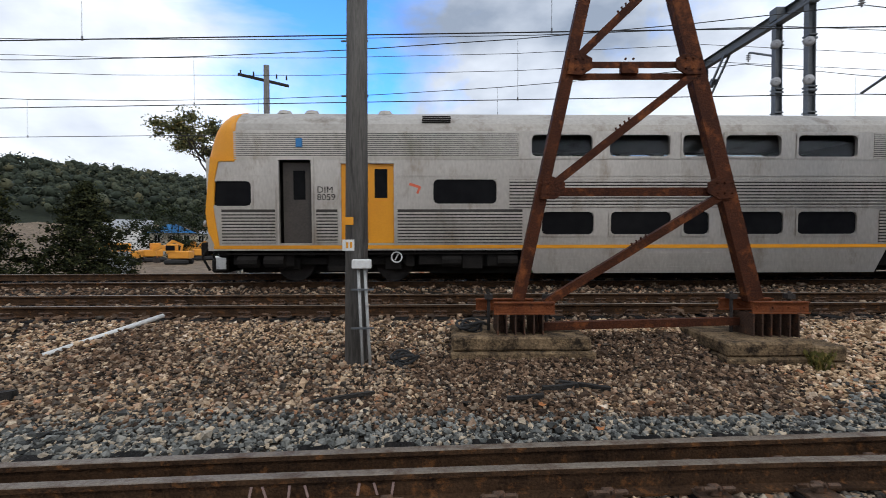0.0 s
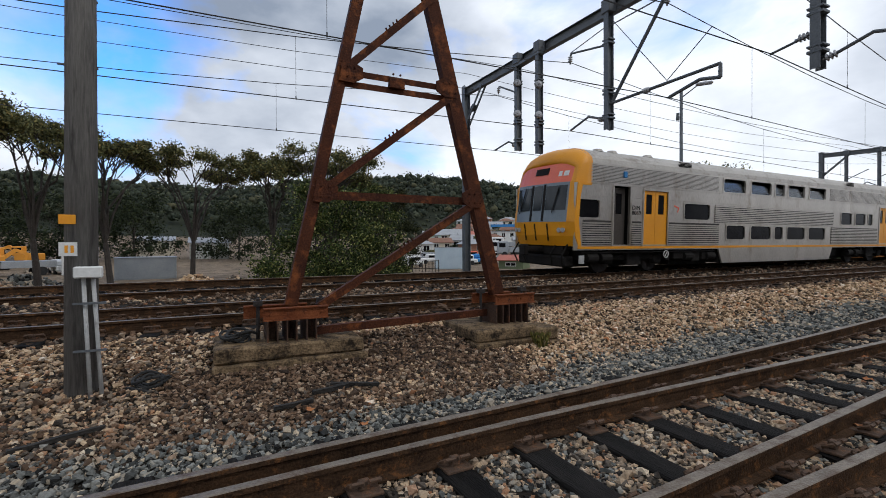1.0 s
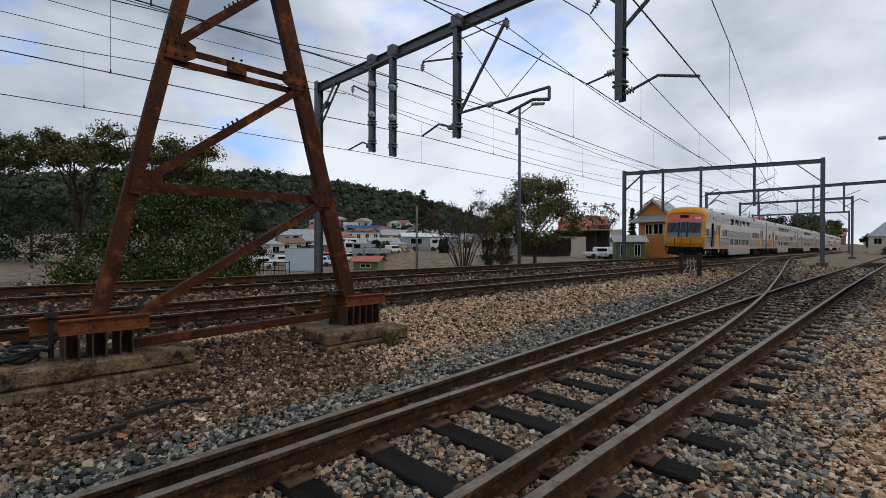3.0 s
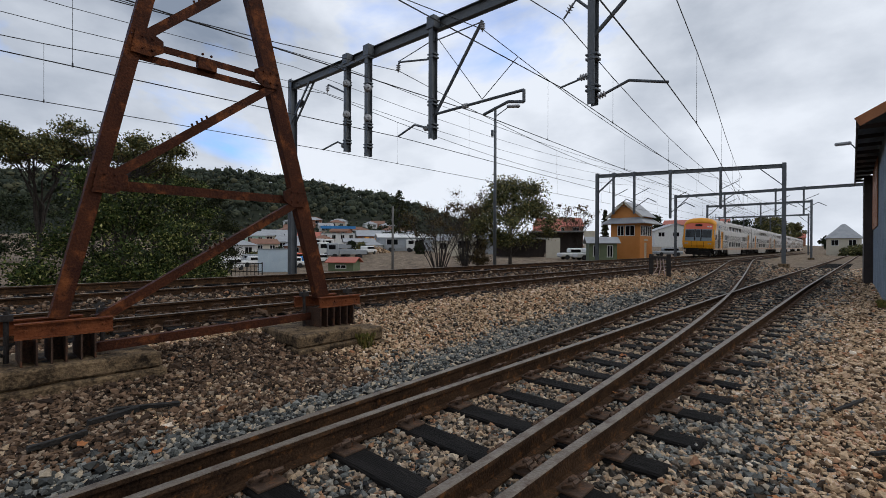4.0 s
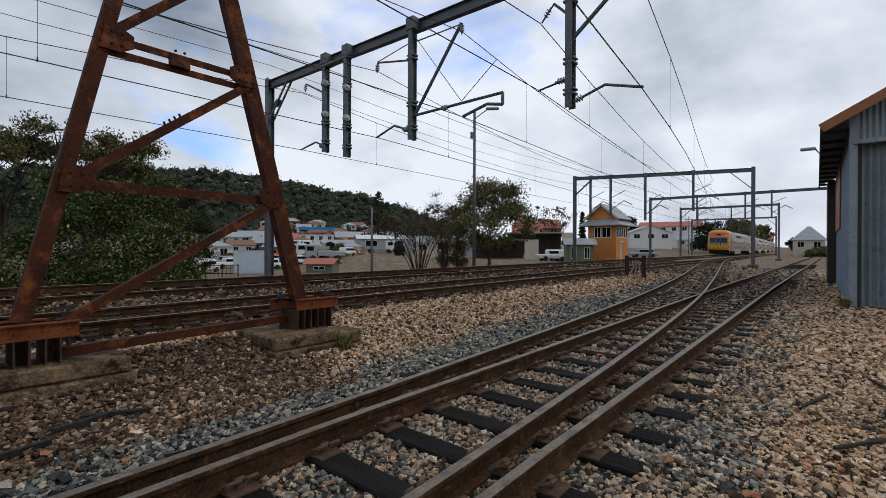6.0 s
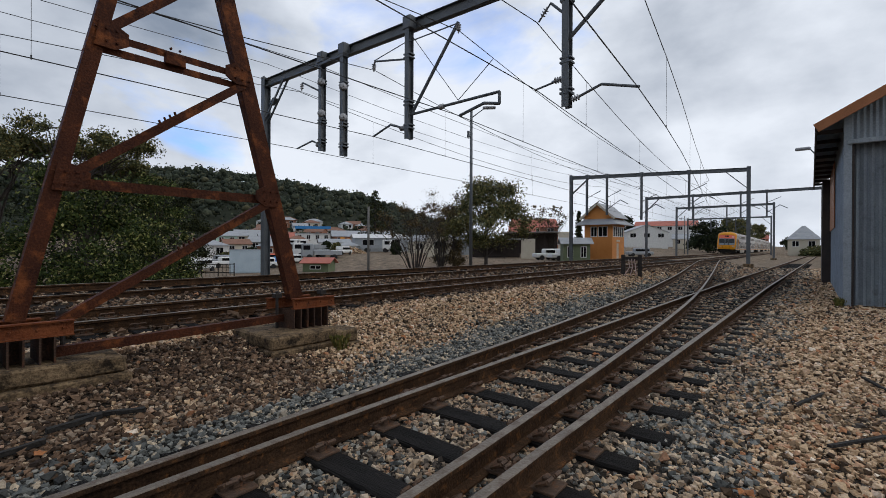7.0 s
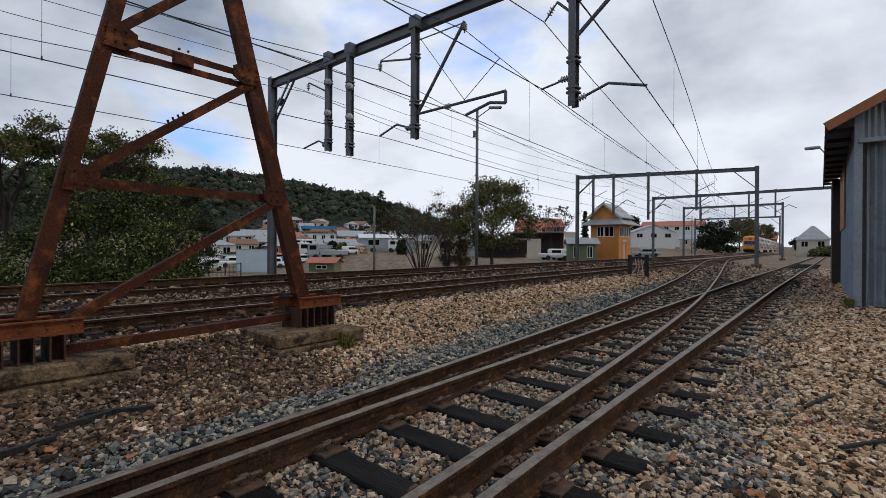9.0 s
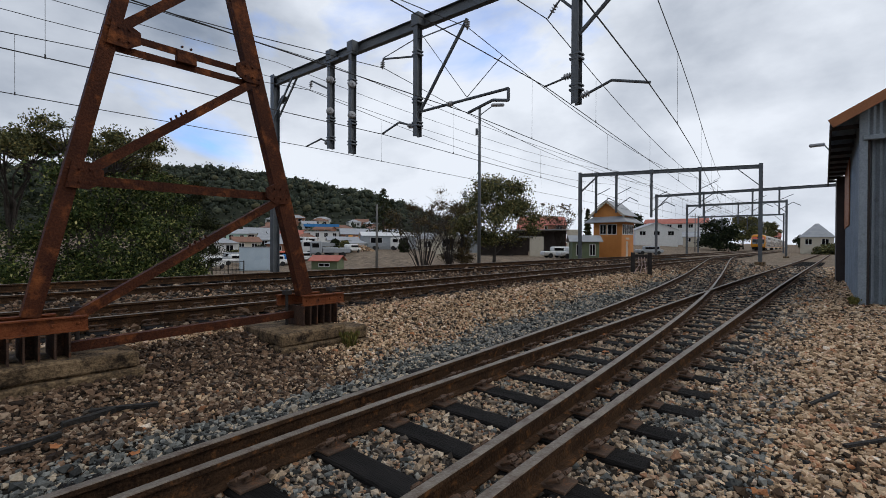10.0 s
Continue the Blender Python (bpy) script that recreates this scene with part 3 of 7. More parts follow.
def portal(x, y0, y1, top, feet, drops, label, near=False, skew=0.0, dip=0.0):
    """A beam on two legs at x, y0 to y1; skew carries the end at y1 along x, dip lowers it."""
    def along(y):
        return x + skew * (y - y0) / (y1 - y0)

    def up(y):
        return top - dip * (y - y0) / (y1 - y0)
    t = thing("overhead_line_portal", label, "gantry", group="overhead line portals")
    bm = bmesh.new()
    i_beam(bm, (along(y0), y0, up(y0)), (along(y1), y1, up(y1)), 0.18, 0.30)
    part("crossbeam", bm, M_GALV, t)
    for y in (y0, y1):
        px, pt = along(y), up(y)
        bm = bmesh.new()
        i_beam(bm, (px, y, feet), (px, y, pt + 0.25), 0.26, 0.26, (0, 1, 0))
        part("leg", bm, M_GALV, t)
        bm = bmesh.new()
        s = -1 if y == y0 else 1
        for o in (-0.09, 0.09):
            bar(bm, (px + o, y, pt - 1.6), (along(y + s * 1.5) + o, y + s * 1.5, pt - 0.15), 0.07, 0.05, (1, 0, 0))
        if near:
            bar(bm, (px, y + s * 0.75, pt - 0.75), (px, y + s * 0.45, pt - 0.95), 0.05, 0.22, (1, 0, 0))
        part("knee_brace", bm, M_GALV, t)
        bm = bmesh.new()
        box(bm, px - 0.35, px + 0.35, y - 0.35, y + 0.35, feet - 0.5, feet + 0.05, 0.02)
        part("foot_block", bm, M_CONCRETE, t)
    for y, low in drops:
        px = along(y) - 0.18
        bm = bmesh.new()
        i_beam(bm, (px, y, low), (px, y, up(y) + (0.1 if near else 0)), 0.16, 0.19, (0, 1, 0))
        part("drop_post", bm, M_GALV, t)
        bm = bmesh.new()
        box(bm, px - 0.13, px + 0.13, y - 0.15, y + 0.15, up(y) - 0.18, up(y) + 0.18, 0.01)
        part("clamp", bm, M_GALV, t)
        if near:
            for z in (low + 0.28, low + 0.95, low + 2.3):
                bm = bmesh.new()
                box(bm, px - 0.11, px + 0.11, y - 0.13, y + 0.13, z, z + 0.05, 0.005)
                box(bm, px - 0.11, px + 0.11, y - 0.13, y + 0.13, z + 0.10, z + 0.14, 0.005)
                part("band", bm, M_GALV, t)
        else:
            arm(t, [(px, y, low + 0.5), (px, y - 1.2, low + 1.3), (px, y - 1.9, low + 0.9)], 0.035)
            arm(t, [(px, y, low + 1.6), (px, y - 1.3, low + 2.2)], 0.03)
    return t


GX = 9.6
P1_DROPS = ((13.44, 4.66), (12.25, 4.34), (9.25, 4.45), (4.42, 4.42))
p1 = portal(GX, 17.55, -6.0, 7.98, 0.1, P1_DROPS, "grey steel overhead line portal spanning the tracks", near=True, dip=0.60)
portal(41.0, 18.75, 5.1, 7.98, 0.1, ((17.3, 4.4), (15.6, 4.4), (12.8, 3.9), (9.2, 4.6)), "grey steel overhead line portal beyond the turnout", skew=3.6, dip=0.15)
portal(63.4, 18.5, -6.0, 7.9, 0.0, ((13.0, 5.0), (8.0, 5.0), (5.5, 5.0)), "wide grey steel overhead line portal by the signal box")
portal(81.0, 19.0, 6.2, 7.85, 0.0, ((16.5, 5.0), (12.0, 4.8)), "distant grey steel overhead line portal")
portal(112.0, 24.0, 9.0, 7.8, 0.0, ((19.5, 5.0), (15.0, 4.8)), "distant grey steel overhead line portal")
portal(-26.0, 17.6, -6.0, 7.85, 0.1, ((12.5, 4.45), (9.35, 4.5)), "grey steel overhead line portal spanning the tracks")
gx = GX - 0.18
bm = bmesh.new()
box(bm, gx - 0.12, gx + 0.12, 12.12, 13.56, 7.58, 7.68, 0.01)
part("spreader", bm, M_GALV, p1)
for y, z in ((13.44, 6.99), (13.44, 5.92), (12.25, 6.56), (12.25, 5.57)):
    bm = bmesh.new()
    insulator(bm, (gx - 0.1, y - 0.08, z), (-0.5, -1, 0), 2, 0.13)
    part("insulator", bm, M_INSUL, p1, "round grey insulator", smooth=True)
# steady arms by the feet of the drop posts
arm(p1, [(gx, 13.55, 4.90), (gx - 0.05, 13.95, 5.08), (gx - 0.1, 14.8, 4.92)], 0.03, ((gx, 13.58, 4.90), (0, 1, 0.1)))
arm(p1, [(gx, 9.42, 4.79), (gx - 0.05, 9.96, 4.97), (gx - 0.1, 10.64, 4.73)], 0.03, ((gx, 9.42, 4.79), (0, 1, 0.1)))
arm(p1, [(gx, 4.25, 4.57), (gx, 3.65, 4.76), (gx, 2.89, 4.54)], 0.03, ((gx, 4.30, 4.57), (0, -1, 0.2)))
arm(p1, [(gx, 4.55, 5.07), (gx, 5.2, 4.97)], 0.024, ((gx, 4.55, 5.07), (0, 1, 0)))
# cantilevers with their struts
arm(p1, [(gx, 9.20, 5.14), (gx, 6.17, 5.15), (gx, 6.17, 4.86), (gx, 6.63, 4.96), (gx, 7.39, 4.79)], 0.04, ((gx, 8.1, 5.14), (0, -1, 0)))
arm(p1, [(gx, 9.12, 5.17), (gx, 7.45, 7.25)], 0.045)
arm(p1, [(gx, 9.25, 7.24), (gx, 7.50, 7.22)], 0.018, ((gx, 7.45, 7.18), (0, 0, -1)))
arm(p1, [(gx, 9.27, 7.55), (gx, 7.45, 5.2)], 0.010)
arm(p1, [(gx, 7.45, 5.2), (gx, 6.35, 6.0)], 0.010)
arm(p1, [(gx, 9.30, 6.76), (gx, 10.70, 7.05), (gx, 10.75, 7.0)], 0.03, ((gx, 10.75, 6.98), (0, 0.05, -1)))
arm(p1, [(gx, 9.30, 7.28), (gx, 10.75, 7.08)], 0.014)
arm(p1, [(gx, 4.42, 5.88), (gx, 2.60, 7.35)], 0.045)
arm(p1, [(gx, 4.50, 6.51), (gx, 4.80, 6.82)], 0.03)
arm(p1, [(gx, 4.80, 6.85), (gx, 5.12, 6.50)], 0.020, ((gx, 4.92, 6.74), (0, 0.55, -0.7)))
arm(p1, [(gx, 13.55, 6.75), (gx, 14.60, 7.28), (gx, 14.67, 7.28)], 0.03, ((gx, 14.67, 7.25), (0, 0.1, -1)))


def wire_run(name, pts, r, label):
    bm = bmesh.new()
    for a, b in zip(pts, pts[1:]):
        tube(bm, a, b, r, r, 5)
    tagged(part(name, bm, M_WIRE), label, "overhead wire", group="overhead wires")


SPANS = (-60, -26, 9.4, 42, 63.4, 81, 112, 150)


def wires(ys, z_contact, z_top, sag, follow=None):
    """A contact wire, the sagging wire that carries it, and the droppers between; ys at each support."""
    t = thing("overhead_wire", "dark overhead contact wire hung from a catenary", "overhead wire", group="overhead wires")
    con, cat, drops = [], [], []
    for k, (x0, x1) in enumerate(zip(SPANS, SPANS[1:])):
        for i in range(9 if k < len(SPANS) - 2 else 10):
            f = i / 9
            x = x0 + (x1 - x0) * f
            y = ys[k] + (ys[k + 1] - ys[k]) * f
            if follow and -26 < x < 42:
                y = follow(x)
            s = sag * ((x1 - x0) / 34) ** 2
            con.append(Vector((x, y, z_contact)))
            cat.append(Vector((x, y, z_top - s * 4 * f * (1 - f))))
            if i in (1, 3, 5, 7) and -30 < x < 66:
                drops.append((con[-1], cat[-1]))
    for nm, p, r in (("contact_wire", con, 0.011), ("catenary_wire", cat, 0.011)):
        bm = bmesh.new()
        for a, b in zip(p, p[1:]):
            tube(bm, a, b, r, r, 5)
        part(nm, bm, M_WIRE, t)
    for a, b in drops:
        bm = bmesh.new()
        tube(bm, a, b, 0.004, 0.004, 4)
        tube(bm, a - Vector((0, 0, 0.02)), a + Vector((0, 0, 0.06)), 0.014, 0.014, 5)
        part("dropper", bm, M_WIRE, t)


wires((16.5, 16.0, 14.8, 15.8, 16.6, 17.5, 20.5, 25), 4.92, 7.0, 0.85)
wires((12.5, 12.3, 10.68, 12.7, 13.4, 14.2, 16.5, 20.5), 4.73, 6.76, 0.8)
wires((8.6, 8.5, 7.42, 9.2, 9.8, 10.5, 12.8, 17), 4.79, 7.0, 0.8)
wires((4.6, 4.6, 5.15, 8.3, 9.2, 10.0, 12.3, 16.5), 4.95, 6.5, 0.7)
wires((2.3, 2.2, 2.95, 8.0, 8.9, 9.7, 12.0, 16.2), 4.54, 6.6, 0.6, lambda x: y_turnout(x) - 0.2)
for y, z, sag in ((16.8, 7.9, 0.5), (17.0, 8.6, 0.5), (13.2, 7.5, 0.4)):
    pts = []
    for x0, x1 in zip(SPANS, SPANS[1:]):
        pts += [Vector((x0 + (x1 - x0) * f, y + bend(x0 + (x1 - x0) * f) * 0.5, z - sag * ((x1 - x0) / 34) ** 2 * 4 * f * (1 - f))) for f in (0, 0.2, 0.4, 0.6, 0.8)]
    wire_run("feeder_wire", pts, 0.010, "dark bare feeder wire along the line")

# ---------------------------------------------------------------- the corrugated iron shed


def build_shed():
    t = thing("goods_shed", "blue-grey corrugated iron shed with orange-brown trim", "shed", pose(16.3, -0.32, -0.25, 0, 0, 1.4))
    W, LEN, EAVE, APEX, OVER = 9.0, 14.0, 5.20, 7.70, 0.64

    def corr(bm, u0, u1, z0f, z1f, place, pitch=0.15, depth=0.035):
        n = max(2, int((u1 - u0) / pitch * 4))
        prev = None
        for i in range(n + 1):
            u = u0 + (u1 - u0) * i / n
            d = depth * math.sin(i * math.pi / 2)
            a, b = bm.verts.new(place(u, z0f(u), d)), bm.verts.new(place(u, z1f(u), d))
            if prev:
                bm.faces.new((prev[0], a, b, prev[1]))
            prev = (a, b)

    def roofline(u):
        return EAVE + (APEX - EAVE) * (1 - abs(u - W / 2) / (W / 2))
    bm = bmesh.new()
    box(bm, 0.1, LEN, -W, -0.06, 0, 0.1)
    part("floor_slab", bm, M_CONCRETE, t)
    bm = bmesh.new()
    corr(bm, 0.06, 6.5, lambda u: 4.45, roofline, lambda u, z, d: (0 - d, -u, z), 0.12, 0.02)
    corr(bm, 6.5, W, lambda u: 0.0, roofline, lambda u, z, d: (0 - d, -u, z), 0.12, 0.02)
    part("gable_wall", bm, M_SHED, t)
    bm = bmesh.new()
    corr(bm, 0.17, 6.4, lambda u: 0.05, lambda u: 4.5, lambda u, z, d: (0.22 - d, -u, z), 0.15, 0.05)
    part("sliding_door", bm, M_SHED, t, "tall corrugated sliding door")
    bm = bmesh.new()
    box(bm, -0.10, 0.02, -6.6, -0.02, 4.38, 4.50, 0.01)
    part("door_rail", bm, M_SHED, t)
    bm = bmesh.new()
    corr(bm, 0.0, 11.0, lambda u: 0.0, lambda u: EAVE, lambda u, z, d: (u, 0 + d, z), 0.2)
    part("side_wall", bm, M_SHED, t)
    bm = bmesh.new()
    for i in range(12):
        box(bm, 6.0 + i * 0.41, 6.36 + i * 0.41, 0.045, 0.075, 2.4, EAVE - 0.35, 0.005)
    part("side_cladding", bm, M_ORANGE_TRIM, t, "orange-brown vertical boards")
    bm = bmesh.new()
    box(bm, 11.05, LEN - 0.02, -0.04, 0.34, 0.0, EAVE - 0.45, 0.01)
    part("lean_to", bm, M_SHED_DARK, t, "dark brown boarded lean-to under the eave")
    bm = bmesh.new()
    box(bm, -0.05, 0.05, -0.11, 0.06, 0.0, EAVE + 0.05, 0.006)
    part("corner_post", bm, M_SHED, t)
    # dark strip that paints the shade of the gap between post and door
    bm = bmesh.new()
    box(bm, 0.06, 0.30, -0.165, -0.115, 0.0, 4.4)
    part("door_gap_shade", bm, M_SHED_DARK, t, "dark strip for the shaded gap beside the door")
    for s in (0, 1):
        bm = bmesh.new()
        y_e, y_r = (OVER, -W / 2) if s == 0 else (-W - OVER, -W / 2)
        ze = EAVE - OVER * (APEX - EAVE) / (W / 2)
        bar(bm, (-0.45, (y_e + y_r) / 2, (ze + APEX) / 2 + 0.06), (LEN + 0.3, (y_e + y_r) / 2, (ze + APEX) / 2 + 0.06), 0.05, math.hypot(y_e - y_r, APEX - ze), (0, y_e - y_r, ze - APEX))
        part("roof_sheet", bm, M_SHED, t)
        bm = bmesh.new()
        bar(bm, (-0.48, y_e, ze - 0.02), (-0.48, y_r, APEX - 0.02), 0.24, 0.05, (1, 0, 0))
        part("bargeboard", bm, M_ORANGE_TRIM, t, "orange-brown bargeboard")
    bm = bmesh.new()
    for i in range(10):
        box(bm, 0.2 + i * 1.45, 0.3 + i * 1.45, 0.06, OVER - 0.02, EAVE - 0.42, EAVE - 0.32)
    box(bm, -0.4, LEN, OVER - 0.03, OVER + 0.02, EAVE - 0.52, EAVE - 0.32)
    part("eave", bm, M_SHED_DARK, t, "dark brown eave with its fascia")
    bm = bmesh.new()
    for x0, y0, x1, y1 in ((LEN, -W, LEN - 0.1, 0), (0.4, -W, LEN, -W + 0.1)):
        box(bm, x0, x1, y0, y1, 0, EAVE)
    part("back_wall", bm, M_SHED, t)


build_shed()

# ---------------------------------------------------------------- train
CAR_L, CAR_W, CAR_H = 23.6, 1.50, 4.10


def car_window(parent, u0, u1, w0, w1, side, y):
    wn = thing("window", "", "")
    wn.parent = parent
    bm = bmesh.new()
    e = 0.045
    for a, b, c, d in ((u0 - e, u1 + e, w0 - e, w0), (u0 - e, u1 + e, w1, w1 + e), (u0 - e, u0, w0, w1), (u1, u1 + e, w0, w1)):
        box(bm, a, b, side * y - 0.01, side * y + 0.02 * side, c, d)
    c = 0.10
    for uu, su in ((u0, 1), (u1, -1)):
        for ww, sw_ in ((w0, 1), (w1, -1)):
            prism(bm, [(uu, ww), (uu + su * c, ww), (uu + su * c * 0.3, ww + sw_ * c * 0.3), (uu, ww + sw_ * c)], side * (y - 0.055), side * (y + 0.012), False)
    part("frame", bm, M_STEEL, wn)
    bm = bmesh.new()
    tilt = 0.12 if w0 > 2.9 else 0.0
    bar(bm, ((u0 + u1) / 2, side * (y - 0.02), w0), ((u0 + u1) / 2, side * (y - 0.03 - tilt), w1), u1 - u0, 0.008, (0, 1, 0))
    part("pane", bm, M_CAR_GLASS if w0 > 2.9 else M_GLASS_DARK, wn)


def build_car(cab):
    """A double-deck carriage; u runs from its leading end (0) back, at the rail's height."""
    t = thing("railway_carriage", "stainless steel double-deck carriage with yellow doors" + (" and a yellow cab" if cab else ""), "train carriage", group="train")
    L = CAR_L
    single = [(5.25, 6.7, 1.85, 2.4)]
    rear = [(16.6, 17.65, 1.85, 2.4), (18.0, 19.05, 1.85, 2.4), (19.35, 19.8, 1.85, 2.4)]
    lower = [(7.75, 8.95, 1.14, 1.66), (9.35, 10.75, 1.14, 1.66), (11.05, 11.65, 1.14, 1.66), (12.0, 13.4, 1.14, 1.66), (13.75, 15.15, 1.14, 1.66)]
    upper = [(7.5, 8.9, 2.93, 3.42), (9.3, 10.7, 2.93, 3.42), (11.0, 11.7, 2.93, 3.42), (12.0, 13.3, 2.93, 3.42), (13.7, 15.1, 2.93, 3.42)]
    wins = single + rear + lower + upper
    if cab:
        wins = [(0.25, 1.12, 1.80, 2.36)] + wins
    else:
        wins = [(1.0, 2.2, 1.85, 2.4)] + wins
    doors = [(3.15, 4.35, 0.95, 2.76), (20.6, 21.8, 0.95, 2.76)]
    crew = [(1.75, 2.48, 0.95, 2.84)] if cab else []
    for side in (-1, 1):
        bm = bmesh.new()
        holed(bm, 0.0 if not cab else 0.12, L, 0.78, 3.50, wins + doors + crew + ([(0.10, 0.62, 2.86, 3.51)] if cab else []), lambda u, w, d: (u, side * (CAR_W - d), w), 0.06)
        part("side_panel", bm, M_STEEL, t)
        for u0, u1, w0, w1 in wins:
            car_window(t, u0, u1, w0, w1, side, CAR_W)
        for u0, u1, w0, w1 in doors:
            for k in (0, 1):
                a, b = (u0, (u0 + u1) / 2 - 0.006) if k == 0 else ((u0 + u1) / 2 + 0.006, u1)
                bm = bmesh.new()
                holed(bm, a, b, w0, w1, [(a + 0.15, b - 0.15, w1 - 0.78, w1 - 0.12)], lambda u, w, d: (u, side * (CAR_W - 0.025 - d), w), 0.03)
                dr = part("door_leaf", bm, M_YELLOW, t, "golden yellow door leaf")
                bm = bmesh.new()
                box(bm, a + 0.15, b - 0.15, side * (CAR_W - 0.05), side * (CAR_W - 0.04), w1 - 0.78, w1 - 0.12)
                part("door_glass", bm, M_GLASS_DARK, dr)
            bm = bmesh.new()
            e = 0.06
            for a, b, c, d in ((u0 - e, u1 + e, w1, w1 + e), (u0 - e, u0, w0 - 0.05, w1), (u1, u1 + e, w0 - 0.05, w1)):
                box(bm, a, b, side * (CAR_W - 0.03), side * (CAR_W + 0.025), c, d)
            part("door_surround", bm, M_STEEL, t)
        bm = bmesh.new()
        bands = [(2.58, 3.06, 0.95, 1.74), (4.43, 7.3, 0.95, 1.74), (7.0, 15.9, 1.76, 2.42), (15.7, 20.4, 0.95, 1.72), (21.95, L - 0.1, 0.95, 1.72)]
        bands.append((0.44, 1.66, 0.95, 1.74) if cab else (0.1, 3.0, 0.95, 1.72))
        # dark sheets behind the ribs stand in for the recesses' shade and dirt
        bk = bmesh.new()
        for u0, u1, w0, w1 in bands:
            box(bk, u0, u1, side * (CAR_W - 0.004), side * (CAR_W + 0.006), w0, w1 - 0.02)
            n = int((w1 - w0) / 0.072)
            for i in range(n):
                w = w0 + (i + 0.2) * 0.072
                box(bm, u0, u1, side * (CAR_W - 0.005), side * (CAR_W + 0.036), w, w + 0.043)
        for w in (2.48, 2.86):
            for u0, u1 in ((0.75, 1.68), (2.55, 3.08), (4.42, 20.5), (21.9, L)) if w < 2.8 else ((0.75, L),):
                box(bm, u0, u1, side * (CAR_W - 0.005), side * (CAR_W + 0.014), w, w + 0.02)
        part("fluting", bm, M_STEEL, t, "ribbed steel cladding")
        bm = bmesh.new()
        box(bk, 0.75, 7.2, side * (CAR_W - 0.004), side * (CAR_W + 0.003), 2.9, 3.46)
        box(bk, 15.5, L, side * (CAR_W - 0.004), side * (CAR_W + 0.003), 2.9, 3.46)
        for i in range(13):
            w = 2.90 + i * 0.045
            box(bm, 0.75, 7.2, side * (CAR_W - 0.004), side * (CAR_W + 0.014), w, w + 0.031)
            box(bm, 15.5, L, side * (CAR_W - 0.004), side * (CAR_W + 0.014), w, w + 0.031)
        part("fine_fluting", bm, M_STEEL, t, "finely ribbed steel cladding")
        part("fluting_backing", bk, M_SHADED_GRIME, t, "grimy recesses between the ribs, darkened for their shade")
        bm = bmesh.new()
        box(bm, 0.25, L, side * (CAR_W - 0.004), side * (CAR_W + 0.012), 0.82, 0.90)
        part("stripe", bm, M_YELLOW, t, "thin yellow waist stripe")
        bm = bmesh.new()
        holed(bm, 7.3, 15.9, 0.24, 0.779, [], lambda u, w, d: (u + (0.5 if u < 10 else -0.5) * (0.78 - w), side * (CAR_W - d), w), 0.06)
        for i in range(7):
            w = 0.29 + i * 0.065
            box(bm, 8.0, 15.2, side * (CAR_W - 0.004), side * (CAR_W + 0.008), w, w + 0.03)
        part("skirt", bm, M_STEEL, t)
    bm = bmesh.new()
    prof = [(-CAR_W, 3.5), (-CAR_W + 0.04, 3.66), (-CAR_W + 0.17, 3.80), (-CAR_W + 0.42, 3.96), (-0.75, 4.05), (0, CAR_H), (0.75, 4.05), (CAR_W - 0.42, 3.96), (CAR_W - 0.17, 3.80), (CAR_W - 0.04, 3.66), (CAR_W, 3.5)]
    prof2 = prof + [(CAR_W - 0.06, 3.49), (0, 3.98), (-CAR_W + 0.06, 3.49)]
    u_front = 0.70 if cab else 0.0
    sweep(bm, prof2, [(u_front, 0, 0), (L, 0, 0)], [(0, 1, 0)] * 2)
    for u in (1.7, 2.35, 4.1):
        for s_ in (-1, 1):
            tube(bm, (u, s_ * 0.8, 4.0), (u, s_ * 0.8, 4.09), 0.2, 0.14, 10)
    part("roof", bm, M_ROOF_CAR, t)
    bm = bmesh.new()
    for u0 in (5.0, 17.2):
        for s in (-1, 1):
            for k in range(5):
                box(bm, u0, u0 + 0.65, s * 1.40, s * 1.455, 3.64 + k * 0.045, 3.665 + k * 0.045)
    part("roof_vent", bm, M_BLACK, t, "dark louvred vent")
    bm = bmesh.new()
    box(bm, 0.3 if cab else 0.02, L - 0.02, -CAR_W + 0.07, CAR_W - 0.07, 0.79, 0.92)
    box(bm, 7.8, 15.4, -CAR_W + 0.07, CAR_W - 0.07, 0.22, 0.30)
    box(bm, 7.4, 15.8, -CAR_W + 0.1, CAR_W - 0.1, 2.35, 2.42)
    for u in (7.4, 15.7):
        box(bm, u, u + 0.06, -CAR_W + 0.07, CAR_W - 0.07, 0.25, 3.4)
    box(bm, L - 0.06, L - 0.01, -CAR_W + 0.065, CAR_W - 0.065, 0.93, 3.6)
    if not cab:
        box(bm, 0.01, 0.06, -CAR_W + 0.065, CAR_W - 0.065, 0.93, 3.6)
    else:
        box(bm, 1.62, 1.68, -CAR_W + 0.07, CAR_W - 0.07, 0.93, 3.5)
        box(bm, 2.62, 2.68, -CAR_W + 0.07, CAR_W - 0.07, 0.93, 3.5)
    part("interior", bm, M_BLACK, t)
    bm = bmesh.new()
    for u0, u1 in ((5.2, 7.3), (15.9, 17.0)):
        box(bm, u0, u1, -1.2, 1.2, 0.35, 0.76, 0.03)
    box(bm, 0.6, 1.0, -1.3, 1.3, 0.45, 0.78)
    box(bm, 0.55, 7.35, -0.66, 0.66, 0.20, 0.77)
    box(bm, 5.15, 7.35, -1.0, 1.0, 0.20, 0.77)
    box(bm, 15.85, 22.8, -0.66, 0.66, 0.20, 0.77)
    box(bm, 0.7, 5.1, -0.62, 0.62, 0.28, 0.78)
